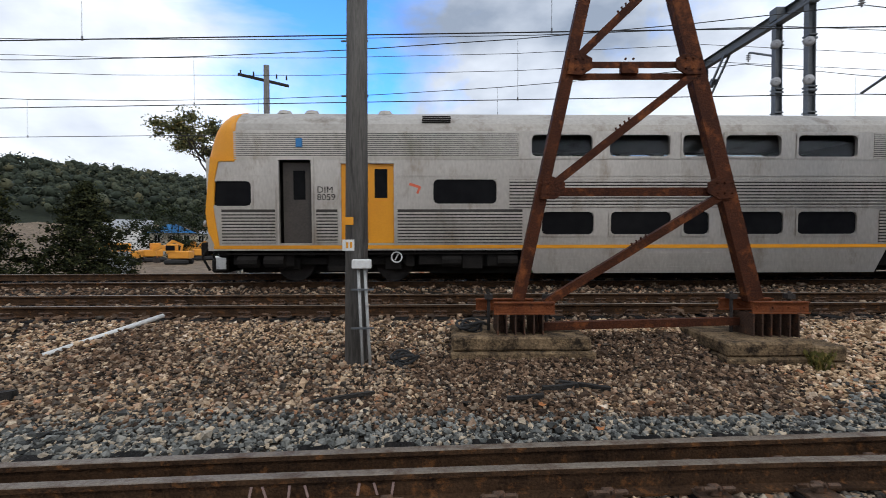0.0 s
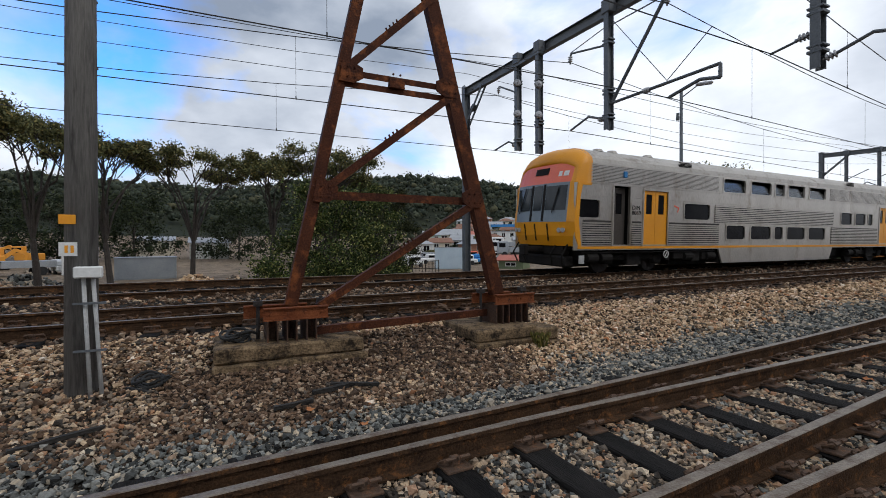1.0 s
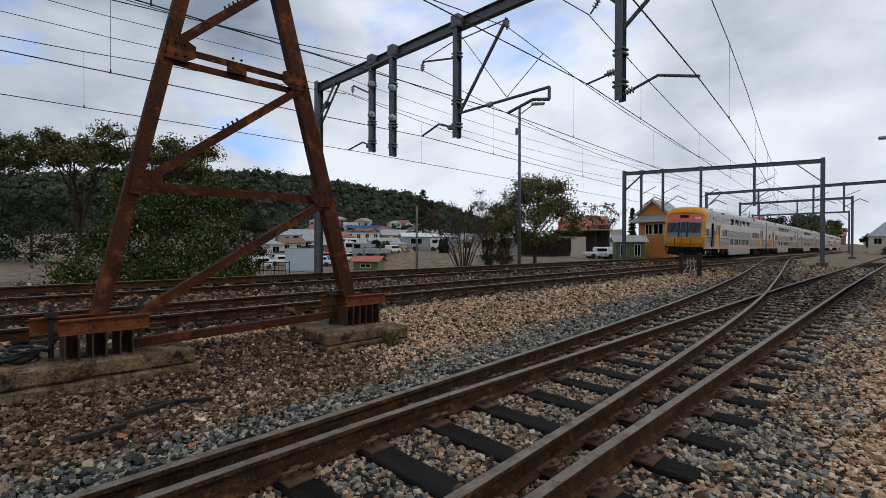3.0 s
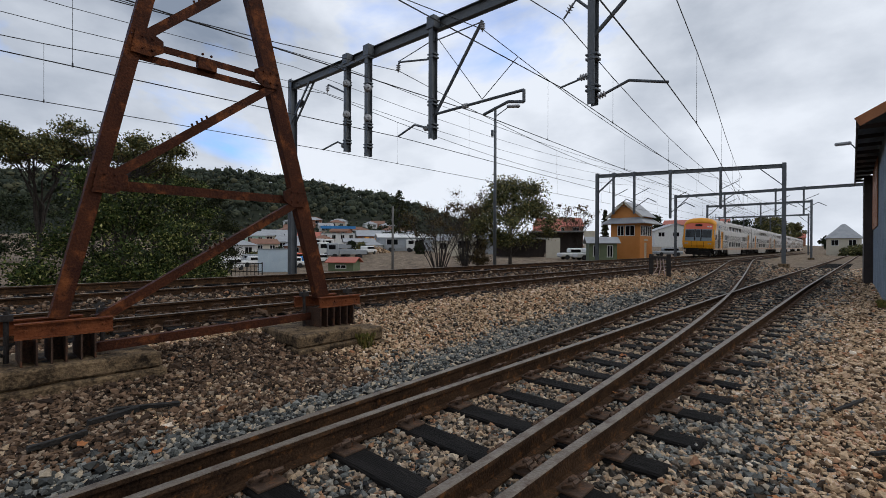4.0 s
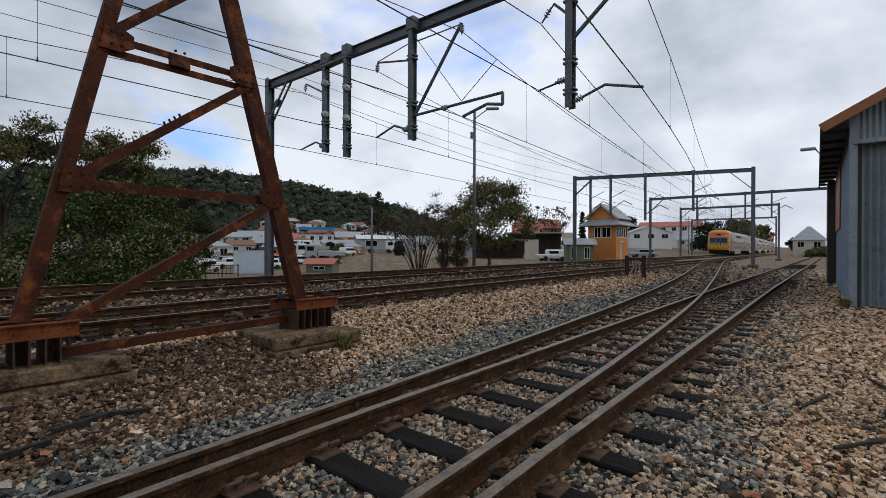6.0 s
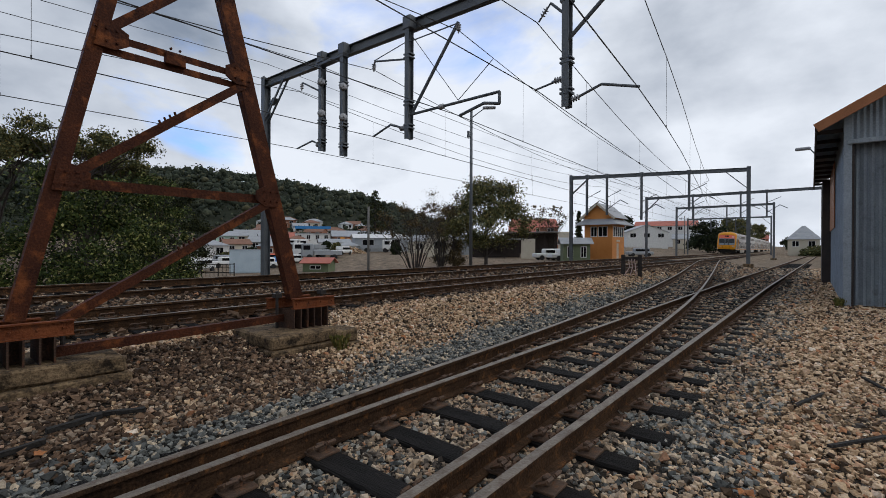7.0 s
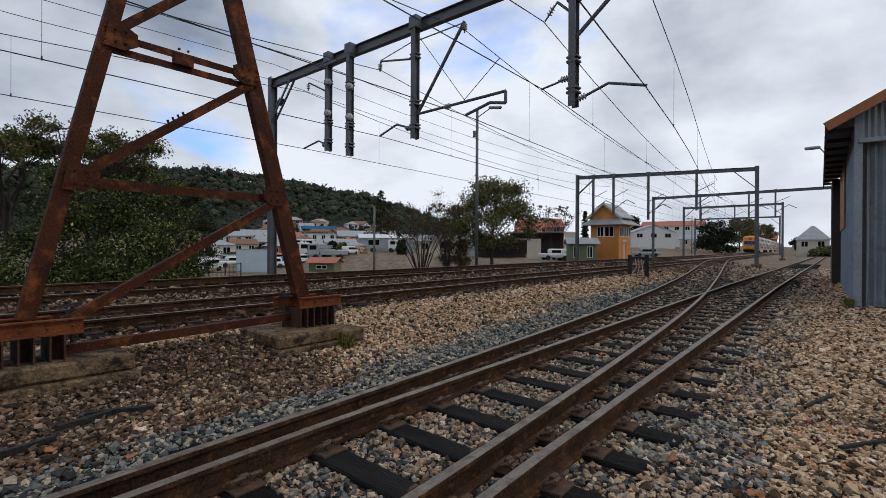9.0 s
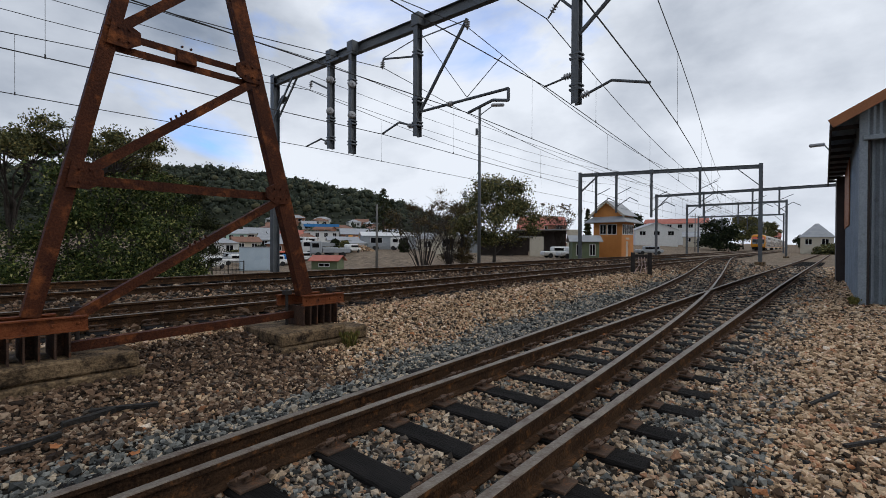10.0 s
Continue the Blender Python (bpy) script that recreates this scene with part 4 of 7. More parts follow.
    box(bm, 17.1, 23.0, -0.62, 0.62, 0.28, 0.78)
    for u, w_, h in ((4.9, 0.9, 0.42), (5.9, 0.5, 0.32), (6.5, 0.6, 0.38)):
        box(bm, u, u + w_, -1.38, 1.38, h, 0.76, 0.03)
    for u in (1.8, 4.6, 19.2, 22.0):
        box(bm, u, u + 0.2, -1.3, 1.3, 0.4, 0.78)
    for u in (0.75, 1.35, 5.45, 6.75, 17.6, 18.3, 23.0):
        tube(bm, (u, -1.34, 0.52), (u + 0.45, -1.34, 0.52), 0.15, 0.15, 10)
    tube(bm, (0.5, -1.42, 0.70), (7.2, -1.42, 0.70), 0.025, 0.025, 6)
    part("underframe", bm, M_BLACK, t)
    for uc in (3.1, 20.4):
        bg = thing("bogie", "", "")
        bg.parent = t
        for s in (-1, 1):
            bm = bmesh.new()
            box(bm, uc - 1.7, uc + 1.7, s * 1.0, s * 1.14, 0.42, 0.60, 0.02)
            for q in (-1.2, 1.2):
                box(bm, uc + q - 0.2, uc + q + 0.2, s * 1.0, s * 1.2, 0.30, 0.62, 0.03)
            box(bm, uc - 0.35, uc + 0.35, s * 1.0, s * 1.22, 0.25, 0.78, 0.03)
            part("side_frame", bm, M_BLACK, bg)
            for q in (-1.2, 1.2):
                bm = bmesh.new()
                tube(bm, (uc + q, s * 0.69, 0.455), (uc + q, s * 0.82, 0.455), 0.455, 0.455, 24)
                part("wheel", bm, M_DARK_STEEL, bg)
    if cab:
        build_cab(t)
        for side in (-1, 1):
            bm = bmesh.new()
            holed(bm, 1.79, 2.44, 0.95, 2.80, [(2.02, 2.30, 1.95, 2.62)], lambda u, w, d: (u, side * (CAR_W - 0.16 - d), w), 0.03)
            crew_door = part("crew_door", bm, M_CREW, t, "drab recessed crew door")
            bm = bmesh.new()
            box(bm, 2.02, 2.30, side * (CAR_W - 0.185), side * (CAR_W - 0.175), 1.95, 2.62)
            part("door_glass", bm, M_GLASS_DARK, crew_door)
            bm = bmesh.new()
            e = 0.06
            for a, b, c, d in ((1.75 - e, 2.48 + e, 2.84, 2.84 + e), (1.75 - e, 1.75, 0.92, 2.84), (2.48, 2.48 + e, 0.92, 2.84)):
                box(bm, a, b, side * (CAR_W - 0.03), side * (CAR_W + 0.03), c, d)
            part("door_surround", bm, M_STEEL, t)
            for words, w in (("DIM", 2.10), ("8059", 1.93)):
                letters(t, words, 2.60, w, side)
            bm = bmesh.new()
            box(bm, 2.15, 2.29, side * (CAR_W - 0.01), side * (CAR_W + 0.06), 3.12, 3.32, 0.01)
            part("marker_lamp", bm, M_BLUE, t, "small blue lamp box")
            bm = bmesh.new()
            bar(bm, (4.70, side * (CAR_W + 0.004), 2.30), (4.95, side * (CAR_W + 0.004), 2.22), 0.06, 0.006, (0, 1, 0))
            bar(bm, (4.95, side * (CAR_W + 0.004), 2.24), (4.88, side * (CAR_W + 0.004), 2.08), 0.05, 0.006, (0, 1, 0))
            part("emblem", bm, M_RED, t, "faded red emblem")
            bm = bmesh.new()
            for i in range(16):
                a0, a1 = i * math.pi / 8, (i + 1) * math.pi / 8
                tube(bm, (4.4 + 0.12 * math.cos(a0), side * 1.46, 0.62 + 0.12 * math.sin(a0)), (4.4 + 0.12 * math.cos(a1), side * 1.46, 0.62 + 0.12 * math.sin(a1)), 0.018, 0.018, 5)
            tube(bm, (4.36, side * 1.46, 0.55), (4.44, side * 1.46, 0.70), 0.015, 0.015, 5)
            part("hand_brake_wheel", bm, M_WHITE, t, "white ring under the sill")
            for u in (1.68, 2.515):
                bm = bmesh.new()
                tube(bm, (u, side * (CAR_W + 0.05), 1.0), (u, side * (CAR_W + 0.05), 2.35), 0.014, 0.014, 6)
                part("grab_rail", bm, M_STEEL, t)
    return t


M_BLUE = surf("bright_blue_paint", (0.02, 0.16, 0.42), (0.03, 0.22, 0.50), 0.5, 0, 2, 20, 0)


def letters(parent, words, u, w, side):
    cu = bpy.data.curves.new("lettering", "FONT")
    cu.body, cu.size, cu.extrude, cu.space_character = words, 0.205, 0.004, 1.04
    tmp = new("lettering", cu)
    bpy.context.view_layer.update()
    me = bpy.data.meshes.new_from_object(tmp.evaluated_get(bpy.context.evaluated_depsgraph_get()))
    bpy.data.objects.remove(tmp)
    me.materials.clear()
    me.materials.append(M_BLACK)
    ob = new("lettering", me)
    ob.parent = parent
    ob.matrix_basis = pose(u, side * (CAR_W + 0.003), w, 90, 0, 0) if side < 0 else pose(u + 0.5, side * (CAR_W + 0.003), w, 90, 0, 180)


def build_cab(t):
    # yellow nose, bowed in plan: upright lower face, raked windscreens, red panel and brow above
    prof = [(0.02, 0.90), (-0.12, 1.22), (-0.17, 1.66), (-0.04, 2.90), (0.16, 3.52), (0.38, 3.84), (0.74, 4.03)]
    W = CAR_W + 0.012

    def bow(y):
        return 0.26 * (abs(y) / W) ** 3

    def strip(bm, lo, hi, y0, y1, push=0.0, n=8, r0=0.0):
        (u0, w0), (u1, w1) = lo, hi
        ys = [y0 + (y1 - y0) * i / n for i in range(n + 1)]
        rows = [[bm.verts.new((u - push + bow(y) + d, y, w)) for y in ys] for u, w, d in ((u0, w0, 0), (u1, w1, 0), (u1, w1, 0.06), (u0, w0, 0.06))]
        for r1, r2 in zip(rows, rows[1:] + rows[:1]):
            for i in range(n):
                bm.faces.new((r1[i], r1[i + 1], r2[i + 1], r2[i]))
        bm.faces.new([r[0] for r in rows]), bm.faces.new([r[-1] for r in rows])

    def between(lo, hi):
        (u0, w0), (u1, w1) = prof[2], prof[3]
        return (u0 + (u1 - u0) * lo, w0 + (w1 - w0) * lo), (u0 + (u1 - u0) * hi, w0 + (w1 - w0) * hi)
    for side in (-1, 1):
        bm = bmesh.new()
        outer = [(0.28, 0.90), (0.14, 1.22), (0.09, 1.66), (0.22, 2.86), (0.76, 2.86), (0.76, 2.80), (0.40, 2.80), (0.32, 2.45), (0.27, 1.7), (0.38, 0.90)]
        vs = [bm.verts.new((u, side * (W + 0.012), w)) for u, w in outer]
        f = bm.faces.new(vs)
        ex = bmesh.ops.extrude_face_region(bm, geom=[f])
        bmesh.ops.translate(bm, verts=[v for v in ex["geom"] if isinstance(v, bmesh.types.BMVert)], vec=(0, -side * 0.08, 0))
        part("cab_side", bm, M_YELLOW, t, "golden yellow cab side")
    bm = bmesh.new()
    strip(bm, prof[0], prof[1], -W, W)
    strip(bm, prof[1], prof[2], -W, W)
    strip(bm, prof[2], prof[3], -W, -1.27, n=2)
    strip(bm, prof[2], prof[3], 1.27, W, n=2)
    strip(bm, prof[3], prof[4], -1.40, -1.30, n=2)
    strip(bm, prof[3], prof[4], 1.30, 1.40, n=2)
    part("cab_front", bm, M_YELLOW, t, "golden yellow cab front")
    bm = bmesh.new()
    strip(bm, prof[2], prof[3], -1.268, 1.268)
    part("windscreen_surround", bm, M_CAB_GREY, t, "blue-grey band round the windscreens")
    bm = bmesh.new()
    strip(bm, prof[3], prof[4], -1.298, 1.298)
    part("destination_panel", bm, M_RED, t, "vermilion panel over the windscreens")
    bm = bmesh.new()
    # a hood that swells from the rim over the red panel back to the roof's full section
    half = [(1.505, 2.84), (1.505, 3.5), (1.465, 3.67), (1.335, 3.81), (1.085, 3.97), (0.75, 4.06), (0.38, 4.095)]
    section = [(-y, z) for y, z in half] + [(0.0, 4.11)] + half[::-1]

    def face_u(z):
        (u0, w0), (u1, w1) = (prof[2], prof[3]) if z < prof[3][1] else (prof[3], prof[4])
        return u0 + (u1 - u0) * (z - w0) / (w1 - w0)
    rings = []
    for k, wide, tall in ((0.0, 0.925, 0.57), (0.12, 0.955, 0.72), (0.32, 0.985, 0.86), (0.62, 1.0, 0.96), (1.0, 1.006, 1.0)):
        ring = []
        for y, z in section:
            yy, zz = y * wide, 2.84 + (z - 2.84) * tall
            zf = 2.84 + (z - 2.84) * 0.57
            u0 = face_u(zf) + bow(y * 0.925) - 0.015
            ring.append((u0 + (0.80 - u0) * k, yy, zz))
        rings.append(ring)
    rings = [rings[0]] + rings + [[(u, y * 0.96, z - 0.05) for u, y, z in rings[-1]]]
    rings[0] = [(u + 0.10, y * 0.95, z - 0.04) for u, y, z in rings[1]]
    vr = [[bm.verts.new(p) for p in ring] for ring in rings]
    for r1, r2 in zip(vr, vr[1:]):
        for i in range(len(section) - 1):
            bm.faces.new((r1[i], r1[i + 1], r2[i + 1], r2[i]))
    part("cab_brow", bm, M_YELLOW, t, smooth=True)
    for y0, y1, z0, z1 in ((-0.75, -0.95, 1.95, 2.75), (0.95, 0.62, 1.95, 2.8)):
        bm = bmesh.new()
        bar(bm, (face_u(z0) + bow(y0) - 0.05, y0, z0), (face_u(z1) + bow(y1) - 0.05, y1, z1), 0.03, 0.02, (1, 0, 0))
        part("wiper", bm, M_BLACK, t)
    for y in (-0.55, 0.05, 0.6):
        bm = bmesh.new()
        bar(bm, (face_u(1.7) + bow(y) - 0.02, y, 1.60), (-0.10 + bow(y), y, 1.05), 0.03, 0.03, (1, 0, 0))
        part("jumper_cable", bm, M_BLACK, t)
    for y, w in ((-1.08, 0.16), (-0.86, 0.12)):
        bm = bmesh.new()
        strip(bm, (0.03, 3.10), (0.085, 3.26), y - w / 2, y + w / 2, push=0.02, n=1)
        part("badge", bm, M_WHITE, t, "pale illegible badge")
    for y0, y1, lo, hi in ((-1.20, -0.38, 0.30, 0.92), (0.38, 1.20, 0.30, 0.92), (-0.20, 0.20, 0.30, 0.95)):
        bm = bmesh.new()
        strip(bm, *between(lo, hi), y0, y1, push=0.014)
        part("windscreen", bm, M_SCREEN, t)
    bm = bmesh.new()
    for y in (-0.30, 0.30):
        strip(bm, *between(0.02, 0.98), y - 0.05, y + 0.05, push=0.012, n=1)
    part("gangway_door_edge", bm, M_BLACK, t)
    bm = bmesh.new()
    strip(bm, (0.056, 3.20), (0.127, 3.42), -0.32, 0.32, push=0.02)
    part("destination_sign", bm, M_BLACK, t, "dark destination sign")
    for y in (-1.1, 1.1):
        bm = bmesh.new()
        for k in (0, 1):
            tube(bm, (-0.04, y - 0.09 + k * 0.18, 1.40), (-0.09, y - 0.09 + k * 0.18, 1.40), 0.07, 0.08, 14)
        part("headlight", bm, M_INSUL, t)
    bm = bmesh.new()
    box(bm, 0.10, 0.4, -1.0, 1.0, 0.60, 0.90, 0.03)
    tube(bm, (-0.6, 0, 0.75), (0.2, 0, 0.75), 0.12, 0.12, 10)
    box(bm, -0.72, -0.55, -0.16, 0.16, 0.58, 0.92, 0.03)
    part("coupler", bm, M_BLACK, t)
    bm = bmesh.new()
    box(bm, 0.02, 0.42, -1.18, 1.18, 0.24, 0.58, 0.05)
    part("pilot", bm, M_BLACK, t)
    for y in (-1.25, -0.72, 0.72, 1.25):
        bm = bmesh.new()
        for a, b in (((0.08, y, 0.95), (-0.14, y, 0.62)), ((-0.14, y, 0.62), (-0.02, y * 0.92, 0.30))):
            tube(bm, a, b, 0.028, 0.028, 6)
        part("hose", bm, M_BLACK, t)
    bm = bmesh.new()
    box(bm, 0.30, 0.52, -1.53, -1.50, 0.36, 0.62, 0.006)
    part("step_plate", bm, M_PLASTIC, t, "pale step plate under the cab")


M_SCREEN = surf("windscreen_glass", (0.022, 0.028, 0.032), (0.035, 0.042, 0.048), 0.10, 0, 1, 5, 0, gloss=0.3)
M_CREW = surf("drab_brown_grey_paint", (0.040, 0.032, 0.026), (0.070, 0.057, 0.047), 0.6, 0, 2, 20, 0.1)
# grime with the shade between the ribs put into its colour
M_SHADED_GRIME = surf("shaded_grimy_steel", (0.030, 0.026, 0.022), (0.060, 0.052, 0.045), 0.8, 0.0, 1.5, 20, 0.1)
M_CAR_GLASS = surf("clear_tinted_glass", (0.50, 0.55, 0.58), (0.56, 0.60, 0.63), 0.03, 0, 1, 5, 0)
M_CAR_GLASS.node_tree.nodes["Principled BSDF"].inputs["Transmission Weight"].default_value = 1.0
M_CAR_GLASS.node_tree.nodes["Principled BSDF"].inputs["IOR"].default_value = 1.3
M_CAB_GREY = surf("blue_grey_cab_paint", (0.15, 0.19, 0.22), (0.21, 0.25, 0.28), 0.5, 0, 2, 30, 0.05)
cab_car = build_car(True)
mid_car = build_car(False)
cars = [cab_car, mid_car] + [copy_thing(mid_car, Matrix()) for _ in range(4)]
tagged(cab_car, "stainless steel double-deck carriage with a yellow driving cab", "train carriage")

# leading end of the cab at each time, along the track
TRAIN_X = ((0.0, -5.75), (0.5, 1.9), (1.0, 9.5), (1.5, 16.9), (2.0, 24.2), (2.5, 31.6), (3.2, 41.9), (4.0, 53.5), (4.5, 60.9), (5.0, 68.6), (5.5, 76.5), (6.2, 87.8), (7.0, 99.8), (7.5, 107.4), (8.0, 114.6), (8.5, 121.4), (9.0, 127.6), (9.5, 133.2), (10.0, 138.4))


def car_pose(x):
    a, b = x + 3.1, x + 20.4
    ya, yb = y_main_2(a), y_main_2(b)
    turn = math.degrees(math.atan2(yb - ya, b - a))
    s = math.tan(radians(turn))
    return pose(x, ya - 3.1 * s, Z_MAIN_2, 2.0, 0, turn)


# ---------------------------------------------------------------- ballast
ICO = bmesh.new()
bmesh.ops.create_icosphere(ICO, subdivisions=1, radius=1)
ICO_V = np.array([v.co[:] for v in ICO.verts])
ICO_F = np.array([[v.index for v in f.verts] for f in ICO.faces])
ICO.free()


def turns(n, rng):
    q = rng.normal(size=(n, 4))
    q /= np.linalg.norm(q, axis=1)[:, None]
    w, x, y, z = q.T
    return np.stack([np.stack([1 - 2 * (y * y + z * z), 2 * (x * y - z * w), 2 * (x * z + y * w)], 1),
                     np.stack([2 * (x * y + z * w), 1 - 2 * (x * x + z * z), 2 * (y * z - x * w)], 1),
                     np.stack([2 * (x * z - y * w), 2 * (y * z + x * w), 1 - 2 * (x * x + y * y)], 1)], 1)


def lying(n, rng):
    """Turned any way round but tipped only a little."""
    a, b, c = rng.uniform(0, math.tau, n), rng.normal(0, 0.38, n), rng.normal(0, 0.38, n)
    o, i = np.zeros(n), np.ones(n)
    z = np.stack([np.stack([np.cos(a), -np.sin(a), o], 1), np.stack([np.sin(a), np.cos(a), o], 1), np.stack([o, o, i], 1)], 1)
    x = np.stack([np.stack([i, o, o], 1), np.stack([o, np.cos(b), -np.sin(b)], 1), np.stack([o, np.sin(b), np.cos(b)], 1)], 1)
    y = np.stack([np.stack([np.cos(c), o, np.sin(c)], 1), np.stack([o, i, o], 1), np.stack([-np.sin(c), o, np.cos(c)], 1)], 1)
    return z @ x @ y


CUBE_V = np.array([(x, y, z) for x in (-1, 1) for y in (-1, 1) for z in (-1, 1)]) * 0.62
CUBE_F = np.array([(0, 1, 3), (0, 3, 2), (4, 6, 7), (4, 7, 5), (0, 4, 5), (0, 5, 1), (2, 3, 7), (2, 7, 6), (0, 2, 6), (0, 6, 4), (1, 5, 7), (1, 7, 3)])


SHARD_V = np.array([(math.cos(a) * r, math.sin(a) * r, z) for r, z, o in ((1.0, -0.55, 0.0), (0.92, 0.55, math.pi / 3)) for a in (o, o + math.tau / 3, o + 2 * math.tau / 3)])
SHARD_F = np.array([(0, 2, 1), (3, 4, 5), (0, 1, 3), (1, 4, 3), (1, 2, 4), (2, 5, 4), (2, 0, 5), (0, 3, 5)])


def lumps(name, centres, sizes, material, rng, V=ICO_V, F=ICO_F, jitter=0.35, flat=(1.0, 0.8, 0.6), spin=True, round_off=False):
    """Many irregular lumps as one mesh."""
    n = len(centres)
    v = np.repeat(V[None], n, 0) * (1 + rng.uniform(-jitter, jitter, (n, len(V), 3 if len(V) < 9 else 1)))
    v = v * (np.array(flat) * rng.uniform(0.75, 1.25, (n, 3)))[:, None, :]
    if spin:
        v = np.einsum("nij,nkj->nki", lying(n, rng) if len(V) == 6 else turns(n, rng), v)
    v = v * np.asarray(sizes)[:, None, None] + np.asarray(centres)[:, None, :]
    f = (F[None] + (np.arange(n) * len(V))[:, None, None]).reshape(-1, 3)
    me = bpy.data.meshes.new(name)
    me.vertices.add(n * len(V))
    me.vertices.foreach_set("co", v.reshape(-1))
    me.loops.add(f.size)
    me.loops.foreach_set("vertex_index", f.reshape(-1).astype(np.int32))
    me.polygons.add(len(f))
    me.polygons.foreach_set("loop_start", np.arange(0, f.size, 3, dtype=np.int32))
    me.update(calc_edges=True)
    me.materials.append(material)
    if round_off:
        me.shade_smooth()
    else:
        me.shade_flat()
    return me


def speckled(name, ramp, rough=0.85, fine=60.0, bump=0.4, leafy=False):
    """Each island takes its own colour from the ramp."""
    m = bpy.data.materials.new(name)
    m.use_nodes = True
    nt = m.node_tree
    b = nt.nodes["Principled BSDF"]
    geo = nt.nodes.new("ShaderNodeNewGeometry")
    cr = nt.nodes.new("ShaderNodeValToRGB")
    while len(cr.color_ramp.elements) < len(ramp):
        cr.color_ramp.elements.new(0.5)
    for e, (p, c) in zip(cr.color_ramp.elements, ramp):
        e.position, e.color = p, (*c, 1)
    co = nt.nodes.new("ShaderNodeTexCoord")
    n1 = nt.nodes.new("ShaderNodeTexNoise")
    n1.inputs["Scale"].default_value, n1.inputs["Detail"].default_value = fine, 4
    nt.links.new(co.outputs["Object"], n1.inputs["Vector"])
    rg = nt.nodes.new("ShaderNodeMapRange")
    rg.inputs["From Min"].default_value, rg.inputs["From Max"].default_value = 0.3, 0.7
    rg.inputs["To Min"].default_value, rg.inputs["To Max"].default_value = 0.72, 1.2
    nt.links.new(n1.outputs["Fac"], rg.inputs["Value"])
    mul = nt.nodes.new("ShaderNodeVectorMath")
    mul.operation = "SCALE"
    nt.links.new(geo.outputs["Random Per Island"], cr.inputs["Fac"])
    nt.links.new(cr.outputs["Color"], mul.inputs[0])
    nt.links.new(rg.outputs[0], mul.inputs["Scale"])
    nt.links.new(mul.outputs[0], b.inputs["Base Color"])
    b.inputs["Roughness"].default_value = rough
    b.inputs["Specular IOR Level"].default_value = 0.18
    if bump:
        bp = nt.nodes.new("ShaderNodeBump")
        bp.inputs["Strength"].default_value, bp.inputs["Distance"].default_value = bump, 0.01
        nt.links.new(n1.outputs["Fac"], bp.inputs["Height"])
        nt.links.new(bp.outputs["Normal"], b.inputs["Normal"])
    return m


TAN = speckled("tan_ballast", ((0.0, (0.026, 0.018, 0.012)), (0.18, (0.14, 0.085, 0.048)), (0.5, (0.50, 0.34, 0.20)), (0.82, (0.72, 0.535, 0.355)), (0.93, (0.40, 0.17, 0.075)), (1.0, (0.86, 0.74, 0.59))))
GREY = speckled("blue_grey_ballast", ((0.0, (0.014, 0.014, 0.014)), (0.35, (0.105, 0.108, 0.100)), (0.70, (0.245, 0.245, 0.222)), (0.86, (0.37, 0.31, 0.235)), (1.0, (0.56, 0.45, 0.32))))
MIXED = speckled("mixed_ballast", ((0.0, (0.016, 0.014, 0.012)), (0.32, (0.12, 0.098, 0.078)), (0.58, (0.31, 0.23, 0.158)), (0.8, (0.52, 0.38, 0.245)), (0.9, (0.28, 0.125, 0.06)), (1.0, (0.66, 0.55, 0.41))))
BROWN = speckled("rust_brown_ballast", ((0.0, (0.028, 0.019, 0.014)), (0.40, (0.10, 0.063, 0.040)), (0.8, (0.20, 0.122, 0.075)), (1.0, (0.36, 0.27, 0.19))))


def on_sleeper(x, y):
    k = round((x - FIRST) / PITCH)
    sx = FIRST + PITCH * k
    if abs(x - sx) < 0.125 and -1.15 < y - y_siding(sx) and y < y_turnout(sx) + 1.15:
        if y_turnout(sx) - y_siding(sx) < 2.4:
            return True
        return y < y_siding(sx) + 1.15 or y > y_turnout(sx) - 1.15
    if abs(y - y_main_1(x)) < 1.25 or abs(y - y_main_2(x)) < 1.25:
        return abs((x + 22.0) / 0.62 - round((x + 22.0) / 0.62)) * 0.62 < 0.12
    return False


